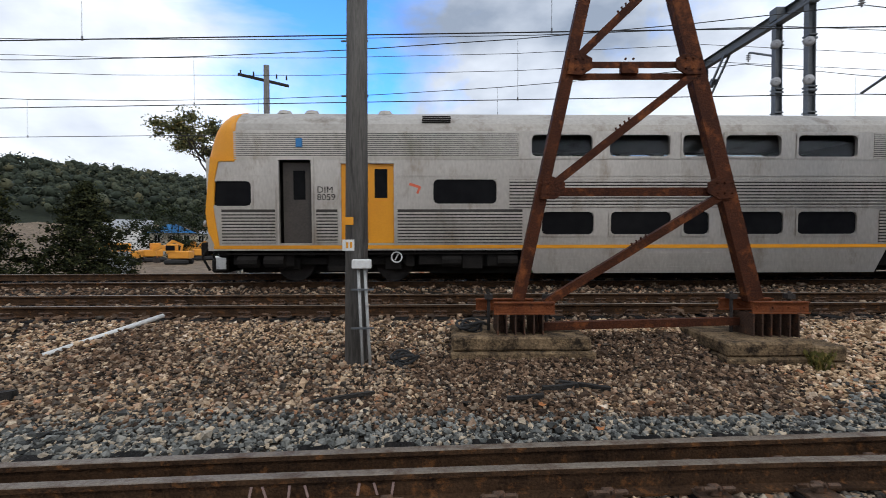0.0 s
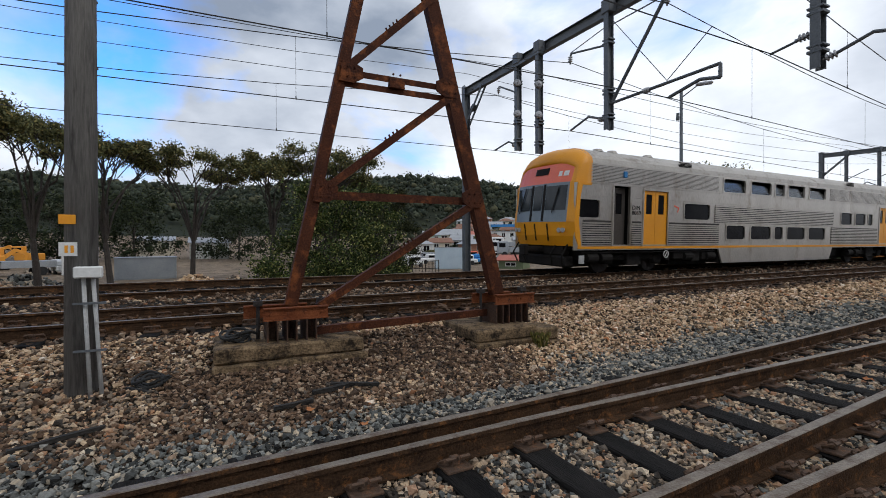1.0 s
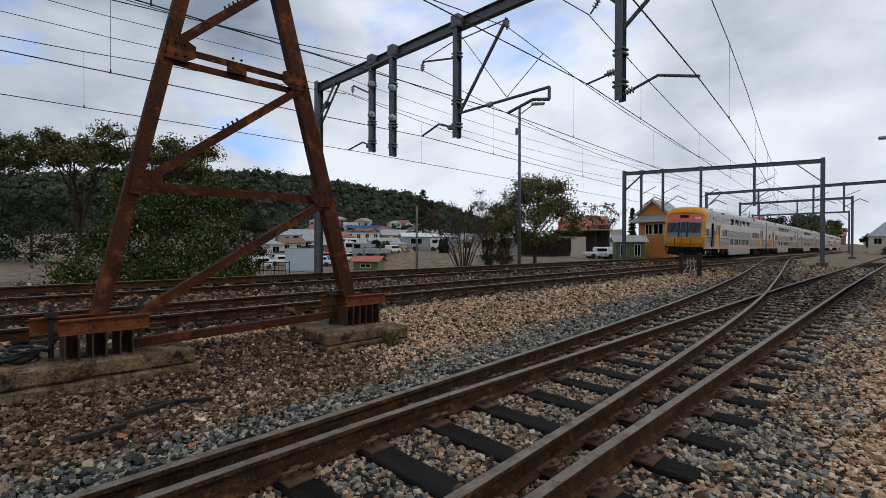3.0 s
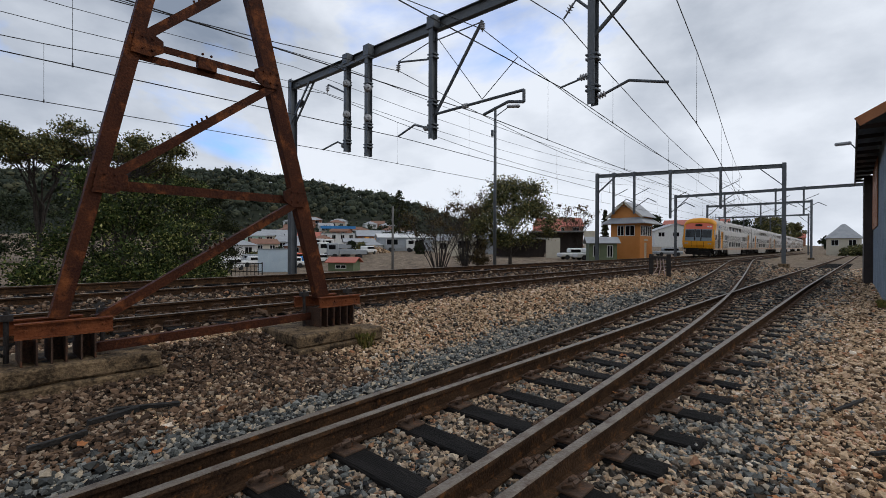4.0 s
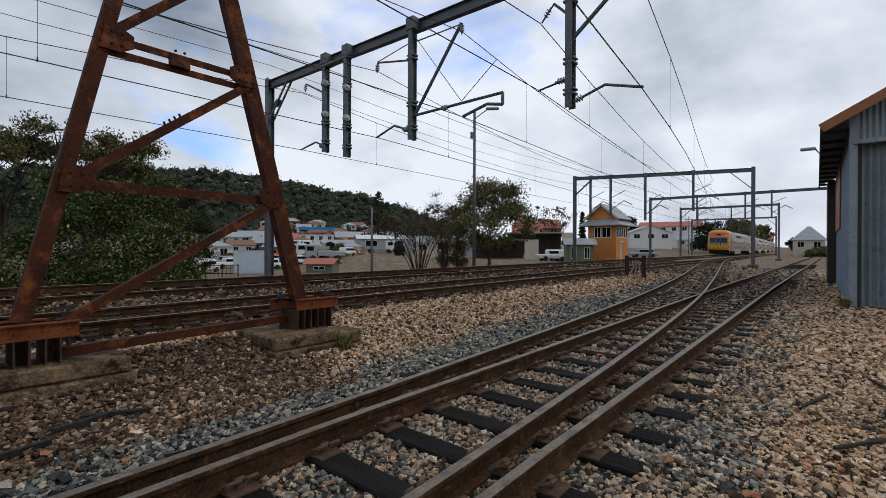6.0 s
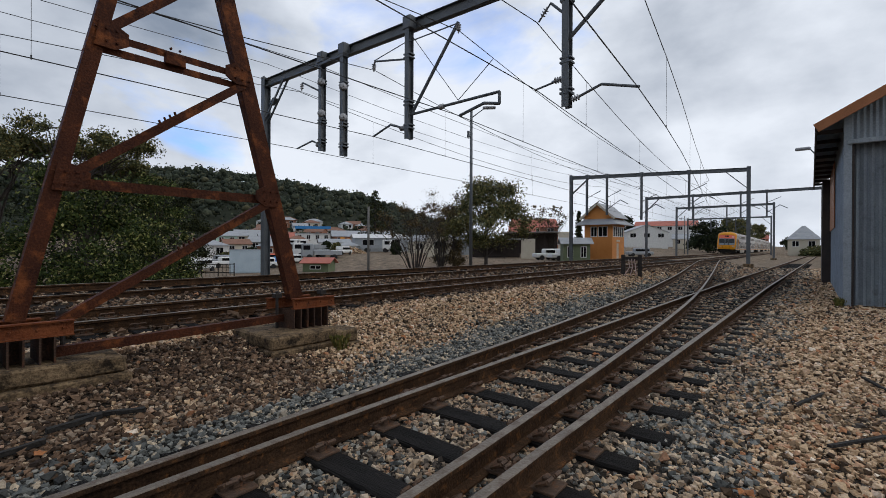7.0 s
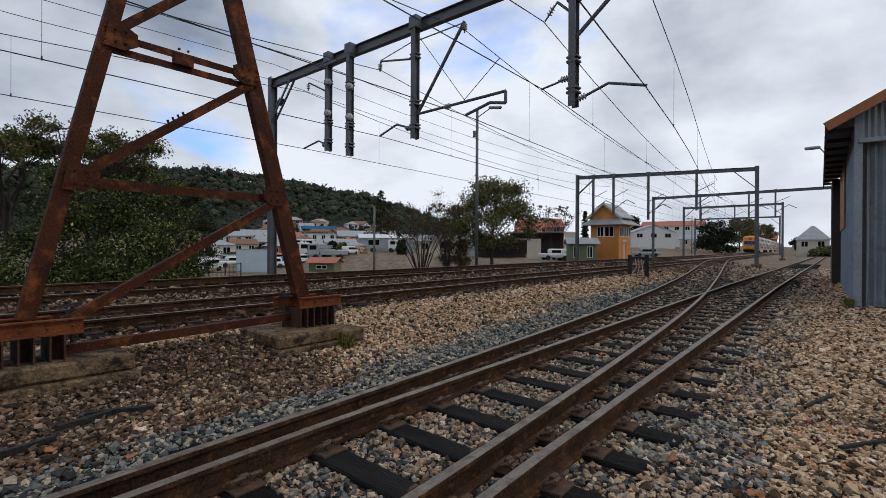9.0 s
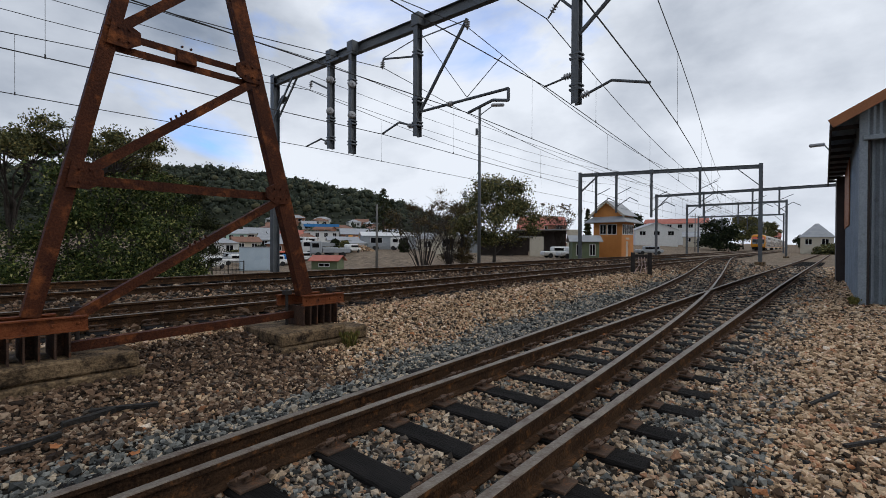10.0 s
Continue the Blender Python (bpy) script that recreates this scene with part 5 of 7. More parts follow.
def scatter():
    rng = np.random.default_rng(11)
    zones = {"tan": [], "grey": [], "mixed": [], "brown": []}
    # patches along the line: x from, to, y from, to, stones a square metre, size
    for x0, x1, y0, y1, dens, size in ((-6, 7, -0.6, 7.1, 1500, 0.0200), (7, 13, -2.2, 7.2, 760, 0.0255), (13, 24, -2.0, 7.4, 260, 0.033),
                                       (24, 46, -0.5, 8.6, 75, 0.048), (-6, 0.5, -2.5, -0.6, 140, 0.034), (0.5, 7, -4, -0.6, 170, 0.034), (-14, -6, 4.0, 7.1, 300, 0.030),
                                       (-12, 14, 7.1, 14.8, 130, 0.034), (14, 40, 7.4, 15.4, 40, 0.048)):
        n = int((x1 - x0) * (y1 - y0) * dens)
        xs, ys, sz = rng.uniform(x0, x1, n), rng.uniform(y0, y1, n), size * rng.lognormal(0, 0.28, n)
        for x, y, s in zip(xs, ys, sz):
            if dens > 1000 and (math.hypot(x, y) < 2.2 or x < 0.2 and y < 2.0):
                if rng.random() > 0.30:
                    continue
                s *= 1.6
            if on_sleeper(x, y) and rng.random() > 0.03:
                continue
            if -0.15 < x < 1.54 and 5.62 < y < 6.6 or 3.05 < x < 4.12 and 5.45 < y < 6.55:
                continue
            w = noise.noise(Vector((x * 0.8, y * 0.8, 3.1))) * 0.5 + rng.normal() * 0.22
            ys_, yt = y_siding(x), y_turnout(x) if x < 62 else 99
            # darker stones in front of the long footing stand in for shadowed rubble
            if -0.6 < x < 1.8 and 4.9 < y < 5.7 and w + 0.5 * (y - 5.3) > -0.1:
                key = "brown"
            elif abs(y - 5.3) < 1.2 and abs(x - 2.3) < 1.1 + w and y < 6.4 and w > -0.25:
                key = "brown"
            elif y > yt + 1.05 + 0.3 * w:
                edge = yt + 1.9 + 0.02 * x - 0.09 * max(0.0, x - 12.0) + w * 0.9
                key = "grey" if y < edge else ("tan" if (x > 1.2 and w > -0.3) or w > (0.34 if y < 5.9 else 0.1) else "brown" if x < 1.2 and w < -0.08 else "mixed")
            elif y > ys_ - 1.0:
                key = "mixed" if w > -0.22 else "grey"
            elif y > ys_ - 1.7 + w * 0.8:
                key = "grey" if w < -0.12 else ("mixed" if w < 0.2 else "tan")
            else:
                key = "tan" if w > -0.35 else "mixed"
            if y > 7.0:
                key = "brown" if w < 0.25 else "mixed"
            zones[key].append((x, y, ground_z(x, y) + s * (rng.uniform(-0.4, 0.7) if y < y_turnout(min(x, 61)) + 1.2 else rng.uniform(-0.3, 1.1)), s))
    labels = {"tan": ("tan_ballast", TAN, "loose tan and beige ballast stones"), "grey": ("grey_ballast", GREY, "loose blue-grey ballast stones beside the siding"),
              "mixed": ("mixed_ballast", MIXED, "loose brown and grey ballast stones"), "brown": ("brown_ballast", BROWN, "rust-brown stones between the tower's feet, and as painted shade before a footing")}
    for key, (nm, mat, lab) in labels.items():
        a = np.array(zones[key])
        tagged(new(nm, lumps(nm, a[:, :3], a[:, 3], mat, rng, SHARD_V, SHARD_F, 0.23, (1.12, 0.88, 0.85))), lab, "ballast", kind="stuff")


scatter()

# base plates with spring clips under the rails
bm = bmesh.new()
box(bm, -0.10, 0.10, -0.20, 0.20, -0.002, 0.018, 0.004)
for s in (-1, 1):
    for q in (-0.055, 0.055):
        a = [Vector((q - 0.035, s * 0.075, 0.035)), Vector((q - 0.035, s * 0.15, 0.075)), Vector((q + 0.035, s * 0.15, 0.075)), Vector((q + 0.035, s * 0.09, 0.035))]
        for p0, p1_ in zip(a, a[1:]):
            tube(bm, p0, p1_, 0.015, 0.015, 5)
    box(bm, -0.035, 0.035, s * 0.085, s * 0.135, 0.016, 0.075, 0.006)
PLATE = mesh_of(bm, "base_plate", M_PLATE)


def plates(yf, z, parent, x0, x1, start, step, lift=0.0):
    k = math.ceil((x0 - start) / step)
    while start + step * k < x1:
        x = start + step * k
        for off in (-GAUGE, GAUGE):
            ob = new("base_plate", PLATE)
            ob.parent = parent
            ob.matrix_basis = pose(x, yf(x) + off, (z_turnout(x) if yf is y_turnout else 0) + z + off * lift, 0, 0, math.degrees(math.atan(yf(x + 0.5) - yf(x - 0.5))))
        k += 1


plates(y_siding, -0.164, siding, -3, 26, FIRST, PITCH)
plates(y_turnout, -0.160, turnout, -1, 24, FIRST, PITCH)
plates(y_main_1, Z_MAIN_1 - 0.166, main_1, -8, 24, -22.0, 0.62)

# ---------------------------------------------------------------- trees and far woods
LEAF_DARK = speckled("dark_green_leaves", ((0.0, (0.012, 0.020, 0.007)), (0.45, (0.036, 0.056, 0.014)), (0.78, (0.080, 0.108, 0.026)), (0.90, (0.18, 0.19, 0.05)), (1.0, (0.40, 0.37, 0.15))), 0.7, 8, 0)
LEAF_DEEP = speckled("deep_green_leaves", ((0.0, (0.010, 0.015, 0.008)), (0.6, (0.022, 0.032, 0.014)), (1.0, (0.050, 0.058, 0.022))), 0.8, 8, 0)
LEAF_CEDAR = speckled("dark_cedar_needles", ((0.0, (0.008, 0.012, 0.006)), (0.55, (0.024, 0.030, 0.010)), (0.9, (0.050, 0.054, 0.018)), (1.0, (0.085, 0.082, 0.028))), 0.8, 8, 0)
LEAF_GUM = speckled("olive_gum_leaves", ((0.0, (0.028, 0.034, 0.015)), (0.5, (0.105, 0.112, 0.046)), (0.85, (0.20, 0.19, 0.072)), (1.0, (0.25, 0.18, 0.06))), 0.7, 8, 0)
LEAF_RUST = speckled("brown_olive_leaves", ((0.0, (0.045, 0.032, 0.018)), (0.6, (0.085, 0.062, 0.028)), (1.0, (0.14, 0.095, 0.035))), 0.75, 8, 0)
WOODS = speckled("far_gum_woods", ((0.0, (0.026, 0.034, 0.024)), (0.5, (0.046, 0.056, 0.038)), (0.9, (0.072, 0.080, 0.050)), (1.0, (0.10, 0.092, 0.05))), 0.9, 1.2, 0)
BARK = surf("grey_brown_bark", (0.018, 0.014, 0.012), (0.055, 0.044, 0.036), 0.9, 0, 3, 25, 0.6)


def leaves(name, clumps, count, size, material, parent, rng, droop=0.0):
    """Small bent leaf sprays in shells round the clump centres (x, y, z, radius)."""
    c = np.array(clumps)
    w = c[:, 3] ** 2
    pick = rng.choice(len(c), count, p=w / w.sum())
    d = rng.normal(size=(count, 3))
    d /= np.linalg.norm(d, axis=1)[:, None]
    d[:, 2] *= 0.75
    pos = c[pick, :3] + d * (c[pick, 3] * np.minimum(1.15, np.abs(rng.normal(0.0, 0.65, count))))[:, None]
    pos[:, 2] -= droop * rng.random(count)
    s = size * rng.uniform(0.6, 1.4, count)
    R = turns(count, rng)
    quad = np.array([(-1, 0, 0), (0, -0.55, 0.12), (1, 0, 0), (0, 0.55, 0.12)])
    v = np.einsum("nij,kj->nki", R, quad) * s[:, None, None] + pos[:, None, :]
    n = count
    f = np.array([[0, 1, 2], [0, 2, 3]])
    f = (f[None] + (np.arange(n) * 4)[:, None, None]).reshape(-1, 3)
    me = bpy.data.meshes.new(name)
    me.vertices.add(n * 4)
    me.vertices.foreach_set("co", v.reshape(-1))
    me.loops.add(f.size)
    me.loops.foreach_set("vertex_index", f.reshape(-1).astype(np.int32))
    me.polygons.add(len(f))
    me.polygons.foreach_set("loop_start", np.arange(0, f.size, 3, dtype=np.int32))
    me.update(calc_edges=True)
    me.materials.append(material)
    me.shade_flat()
    ob = new(name, me)
    ob.parent = parent
    return ob


def at(bearing, r):
    a = radians(bearing)
    return r * math.sin(a), r * math.cos(a)


def tree(bearing, r, height, width, style, label, seed, base=None):
    rng = np.random.default_rng(seed)
    rr = random.Random(seed)
    x, y = at(bearing, r)
    z0 = ground_z(x, y) if base is None else base
    height += max(0.0, -0.2 - z0) if r < 60 else 0.0
    t = thing("tree" if style != "shrub" else "shrub", label, "tree" if style != "shrub" else "shrub", pose(x, y, z0 - 0.1), group="trees")
    trunk = bmesh.new()
    clumps = []
    if style == "gum":
        th = height * 0.30
        top = Vector((rr.uniform(-0.4, 0.4), rr.uniform(-0.3, 0.3), th))
        tube(trunk, (0, 0, 0), top, height * 0.020, height * 0.014, 8)
        for k in range(9):
            a = k * 2.4 + rr.random()
            reach = width * 0.5 * rr.uniform(0.25, 0.95)
            rise = 0.96 - 0.12 * (reach / (width * 0.5)) ** 2
            fork = top + Vector((math.cos(a) * reach * 0.12 + rr.uniform(-0.3, 0.3), math.sin(a) * reach * 0.12 + rr.uniform(-0.3, 0.3), height * rr.uniform(0.14, 0.24)))
            mid = top + Vector((math.cos(a) * reach * 0.48 + rr.uniform(-0.5, 0.5), math.sin(a) * reach * 0.48 + rr.uniform(-0.5, 0.5), height * rr.uniform(0.32, 0.42)))
            end = Vector((top.x + math.cos(a) * reach, top.y + math.sin(a) * reach, height * rise * rr.uniform(0.93, 1.0)))
            tube(trunk, top, fork, height * 0.009, height * 0.007, 6)
            tube(trunk, fork, mid, height * 0.007, height * 0.005, 6)
            tube(trunk, mid, end, height * 0.005, height * 0.002, 5)
            for q in range(7):
                e2 = end + Vector((rr.uniform(-1, 1), rr.uniform(-1, 1), rr.uniform(-0.22, 0.14))) * width * 0.19
                tube(trunk, fork + (end - fork) * rr.uniform(0.5, 1), e2, height * 0.0032, height * 0.0015, 4)
                clumps.append((*e2, width * rr.uniform(0.055, 0.10)))
        n, sz, mat = 21000, 0.082, LEAF_GUM
    elif style == "conifer":
        tube(trunk, (0, 0, 0), (0, 0, height * 0.95), height * 0.03, 0.03, 8)
        for k in range(46):
            f = k / 46
            a = k * 2.4
            reach = width * 0.5 * (1 - f) ** 0.8 * rr.uniform(0.7, 1.05) + 0.1
            zz = height * (0.12 + 0.86 * f)
            end = Vector((math.cos(a) * reach, math.sin(a) * reach, zz - reach * 0.15))
            tube(trunk, (0, 0, zz), end, 0.04, 0.015, 4)
            for q in (0.35, 0.65, 0.95):
                clumps.append((end.x * q, end.y * q, zz - reach * 0.15 * q, 0.16 + width * 0.07 * (1 - f * 0.6)))
        n, sz, mat = 26000, 0.062, LEAF_CEDAR
    elif style == "bare":
        for k in range(26):
            a = k * 2.4
            reach = width * 0.5 * rr.uniform(0.3, 1.0)
            mid = Vector((math.cos(a) * reach * 0.35, math.sin(a) * reach * 0.35, height * rr.uniform(0.3, 0.5)))
            end = Vector((math.cos(a) * reach, math.sin(a) * reach, height * rr.uniform(0.6, 1.0)))
            tube(trunk, (0, 0, 0), mid, 0.05, 0.03, 5)
            tube(trunk, mid, end, 0.03, 0.012, 4)
            for q in range(14):
                p = mid + (end - mid) * rr.random()
                e2 = p + Vector((rr.uniform(-1, 1), rr.uniform(-1, 1), rr.uniform(-0.2, 1))) * width * 0.13
                tube(trunk, p, e2, 0.014, 0.007, 3)
                e3 = e2 + Vector((rr.uniform(-1, 1), rr.uniform(-1, 1), rr.uniform(-0.2, 1))) * width * 0.08
                tube(trunk, e2, e3, 0.009, 0.005, 3)
            clumps.append((*end, width * 0.1))
        n, sz, mat = 3200, 0.07, LEAF_RUST
    else:
        tube(trunk, (0, 0, 0), (0, 0, height * 0.6), 0.10 + height * 0.012, 0.06, 8)
        for k in range(44):
            a, f = k * 2.4, rr.random()
            reach = width * 0.5 * math.sqrt(rr.random()) * (1.0 - 0.35 * f * f)
            low = 0.34 if style == "olive" and height > 7 else 0.08
            zz = height * (low + (0.92 - low) * f)
            lim = math.sqrt(max(0.05, 1 - ((zz / height - 0.45 - low * 0.5) / 0.6) ** 2))
            end = Vector((math.cos(a) * reach * lim, math.sin(a) * reach * lim, zz))
            tube(trunk, (0, 0, zz * 0.5), end, 0.03, 0.01, 4)
            clumps.append((*end, width * rr.uniform(0.09, 0.17)))
        n, sz, mat = int(34000 * max(0.5, width / 6)), 0.066, LEAF_CEDAR if style == "cedar" else LEAF_GUM if style == "olive" else (LEAF_RUST if style == "rust" else (LEAF_DEEP if r > 60 else LEAF_DARK))
    if style == "olive" and r < 60:
        n, sz = int(n * 0.62), 0.105
    if r > 60:
        n, sz = min(9000, int(n * 0.2)), sz * min(r, 150) / 32
    part("trunk", trunk, BARK, t)
    leaves("crown", clumps, n, sz, mat, t, rng)
    return t


GUM = "tall gum tree with a thin spreading olive crown"
tree(-24.8, 34, 10.0, 9.0, "gum", "tall gum tree with a dense rounded crown", 3)
tree(-15.5, 40, 10.2, 10.0, "gum", GUM, 4)
tree(-10.0, 38, 9.4, 6.5, "gum", GUM, 14)
tree(-2.8, 40, 9.3, 8.6, "gum", GUM, 5)
tree(5.2, 40, 9.2, 6.8, "gum", GUM, 6)
tree(10.6, 38, 9.5, 8.6, "gum", GUM, 7)
tree(15.0, 42, 8.3, 5.5, "gum", GUM, 8)
tree(-46.2, 26, 6.6, 4.2, "conifer", "dense dark green conifer", 9)
tree(-38.2, 26, 4.4, 4.8, "conifer", "broad layered dark cedar", 10)
tree(12.0, 23, 4.6, 6.6, "broad", "broad dark green shrub with pale flecks", 11)
tree(17.6, 30, 6.0, 4.2, "broad", "dense dark green tree beside the yard", 13)
tree(19.6, 40, 7.0, 5.2, "cedar", "dense dark rounded tree beside the yard", 47)
tree(-8.0, 92, 11.5, 17.0, "broad", "dense dark green trees behind the yard", 21)
tree(2.0, 90, 10.5, 16.0, "broad", "dense dark green trees behind the yard", 22)
tree(-20.0, 95, 12.0, 19.0, "broad", "dense dark green trees behind the yard", 23)
tree(9.5, 80, 10.5, 15.0, "broad", "dense dark green trees behind the yard", 24)
tree(55.2, 46, 8.7, 9.2, "olive", "large dark olive tree behind the lamp post", 15)
tree(49.6, 48, 7.0, 7.2, "bare", "brownish half-bare autumn tree behind the yard", 16)
tree(51.2, 54, 7.4, 5.0, "rust", "brown-leaved autumn tree behind the bare one", 46)
tree(46.4, 37, 4.9, 6.4, "bare", "bare grey-brown leafless shrub", 17)
tree(41.4, 125, 16.0, 14.0, "conifer", "dark conifer in the town", 18)
tree(66.3, 95, 8.8, 1.8, "conifer", "slim dark cypress behind the signal box", 19)
tree(82.0, 180, 11.0, 11.0, "olive", "olive gum tree beside the line", 20)
tree(83.2, 230, 12.5, 10.0, "olive", "olive gum tree beside the line", 41)
tree(84.4, 290, 13.0, 8.0, "olive", "olive gum tree beside the line", 42)
tree(87.0, 300, 7.0, 8.0, "broad", "low dark green trees past the station", 43)
tree(87.6, 260, 5.5, 9.0, "broad", "low dark green trees past the station", 44)
tree(79.8, 140, 8.9, 11.0, "broad", "dark rounded tree beside the line", 25)
tree(63.2, 92, 9.5, 7.5, "bare", "bare leafless tree beside a red roof", 26)
tree(71.8, 178, 11.5, 9.0, "broad", "dark round tree behind the houses", 27)
tree(89.0, 130, 2.0, 6.0, "olive", "low olive shrubs at the end of the siding", 28)


tree(-14.0, 100, 11.5, 17.0, "broad", "dense dark green trees behind the yard", 31)
tree(16.5, 85, 9.0, 12.0, "broad", "dense dark green trees behind the yard", 32)
tree(-30.0, 90, 9.5, 16.0, "broad", "dense dark green trees behind the yard", 33)


def woods():
    rng = np.random.default_rng(8)
    pts = []
    while len(pts) < 9000:
        b, r = rng.uniform(-62, 52), math.sqrt(rng.uniform(140 ** 2, 560 ** 2))
        x, y = at(b, r)
        h = ridge(b) * smooth(130, 470, r)
        if h < 7 + 5 * rng.random() or b > 24 and r < 235 + 40 * rng.random():
            continue
        s = rng.uniform(2.2, 5.2)
        pts.append((x, y, ground_z(x, y) + s * rng.uniform(0.5, 1.4), s))
    while len(pts) < 9500:
        b, r = rng.uniform(18, 50), rng.uniform(140, 270)
        x, y = at(b, r)
        s = rng.uniform(1.0, 2.4)
        pts.append((x, y, ground_z(x, y) + s * 0.6, s))
    ob = leaves("far_woods", pts, 140000, 0.82, WOODS, None, rng)
    tagged(ob, "dense dark gum woods on the far hillside", "woods", kind="stuff")
    c = np.array(pts)
    me = lumps("far_woods", c[:, :3], c[:, 3] * 0.46, WOODS, rng, ICO_V, ICO_F, 0.25, (1.0, 1.0, 0.85), True, round_off=True)
    tagged(new("far_woods", me), "rounded dark gum crowns on the far hillside", "woods", kind="stuff")


woods()


# ---------------------------------------------------------------- signal box, lamp post and lineside things
M_ROOF_GREY = surf("grey_iron_roof", (0.26, 0.27, 0.28), (0.38, 0.39, 0.40), 0.55, 0.1, 1, 20, 0.1, (0.22, 0.2, 0.19), 0.66)
M_ROOF_RED = surf("faded_red_roof", (0.36, 0.10, 0.065), (0.47, 0.15, 0.10), 0.65, 0, 1, 15, 0.15, (0.26, 0.1, 0.07), 0.64)
M_ROOF_BROWN = surf("brown_tile_roof", (0.16, 0.075, 0.045), (0.26, 0.13, 0.08), 0.75, 0, 1, 15, 0.15)
M_CREAM = surf("cream_render", (0.47, 0.42, 0.33), (0.58, 0.53, 0.43), 0.75, 0, 0.8, 18, 0.1, (0.38, 0.34, 0.27), 0.64)
M_BRICK = surf("red_brown_brick", (0.22, 0.095, 0.055), (0.32, 0.15, 0.09), 0.85, 0, 1.2, 14, 0.3)
M_MINT = surf("mint_green_paint", (0.36, 0.52, 0.43), (0.46, 0.60, 0.51), 0.6, 0, 1, 15, 0.05)
M_GREEN = surf("dull_green_paint", (0.10, 0.13, 0.065), (0.16, 0.19, 0.10), 0.65, 0, 1.5, 20, 0.1)
M_PALE_BLUE = surf("pale_blue_paint", (0.42, 0.52, 0.60), (0.55, 0.64, 0.70), 0.6, 0, 1, 18, 0.1, (0.4, 0.42, 0.43), 0.64)
M_GREY_WALL = surf("grey_sheeting", (0.25, 0.27, 0.29), (0.36, 0.38, 0.39), 0.6, 0.1, 0.8, 15, 0.1)
M_ORANGE = surf("plant_orange_paint", (0.62, 0.24, 0.02), (0.72, 0.31, 0.03), 0.5, 0, 1.5, 20, 0.05, (0.35, 0.15, 0.04), 0.66)
M_TYRE = surf("black_rubber", (0.012, 0.012, 0.012), (0.025, 0.025, 0.025), 0.85, 0, 5, 30, 0.2)
M_TIMBER = surf("dark_old_timber", (0.008, 0.007, 0.006), (0.030, 0.025, 0.020), 0.9, 0, 4, 35, 0.8)
M_LEAF_FALLEN = surf("orange_dead_leaf", (0.30, 0.10, 0.03), (0.42, 0.17, 0.05), 0.8, 0, 8, 40, 0.2)


def gable(bm, x0, x1, y0, y1, ze, za, over, along="x", thick=0.07):
    """Two roof slopes with the ridge along x or y."""
    if along == "x":
        ym = (y0 + y1) / 2
        for s in (-1, 1):
            ye = ym + s * ((y1 - y0) / 2 + over)
            k = (za - ze) / ((y1 - y0) / 2)
            a, b = Vector((0, ye, ze - over * k)), Vector((0, ym, za))
            m = (a + b) / 2
            bar(bm, (x0 - over, m.y, m.z + thick / 2), (x1 + over, m.y, m.z + thick / 2), thick, (b - a).length, b - a)
    else:
        xm = (x0 + x1) / 2
        for s in (-1, 1):
            xe = xm + s * ((x1 - x0) / 2 + over)
            k = (za - ze) / ((x1 - x0) / 2)
            a, b = Vector((xe, 0, ze - over * k)), Vector((xm, 0, za))
            m = (a + b) / 2
            bar(bm, (m.x, y0 - over, m.z + thick / 2), (m.x, y1 + over, m.z + thick / 2), thick, (b - a).length, b - a)
    return bm


def glazed(parent, u0, u1, w0, w1, place, bars=2):
    """A white-framed window: place(u, w, d) as for holed walls."""
    wn = thing("window", "", "")
    wn.parent = parent
    fr = bmesh.new()
    e = 0.07
    holed(fr, u0, u1, w0, w1, [(u0 + e + i * (u1 - u0 - e) / bars, u0 + (i + 1) * (u1 - u0 - e) / bars, w0 + e, w1 - e) for i in range(bars)], lambda u, w, d: place(u, w, d - 0.03), 0.06)
    part("window_frame", fr, M_WHITE, wn)
    gl = bmesh.new()
    holed(gl, u0 + 0.02, u1 - 0.02, w0 + 0.02, w1 - 0.02, [], lambda u, w, d: place(u, w, d + 0.005), 0.015)
    part("pane", gl, M_GLASS_DARK, wn)


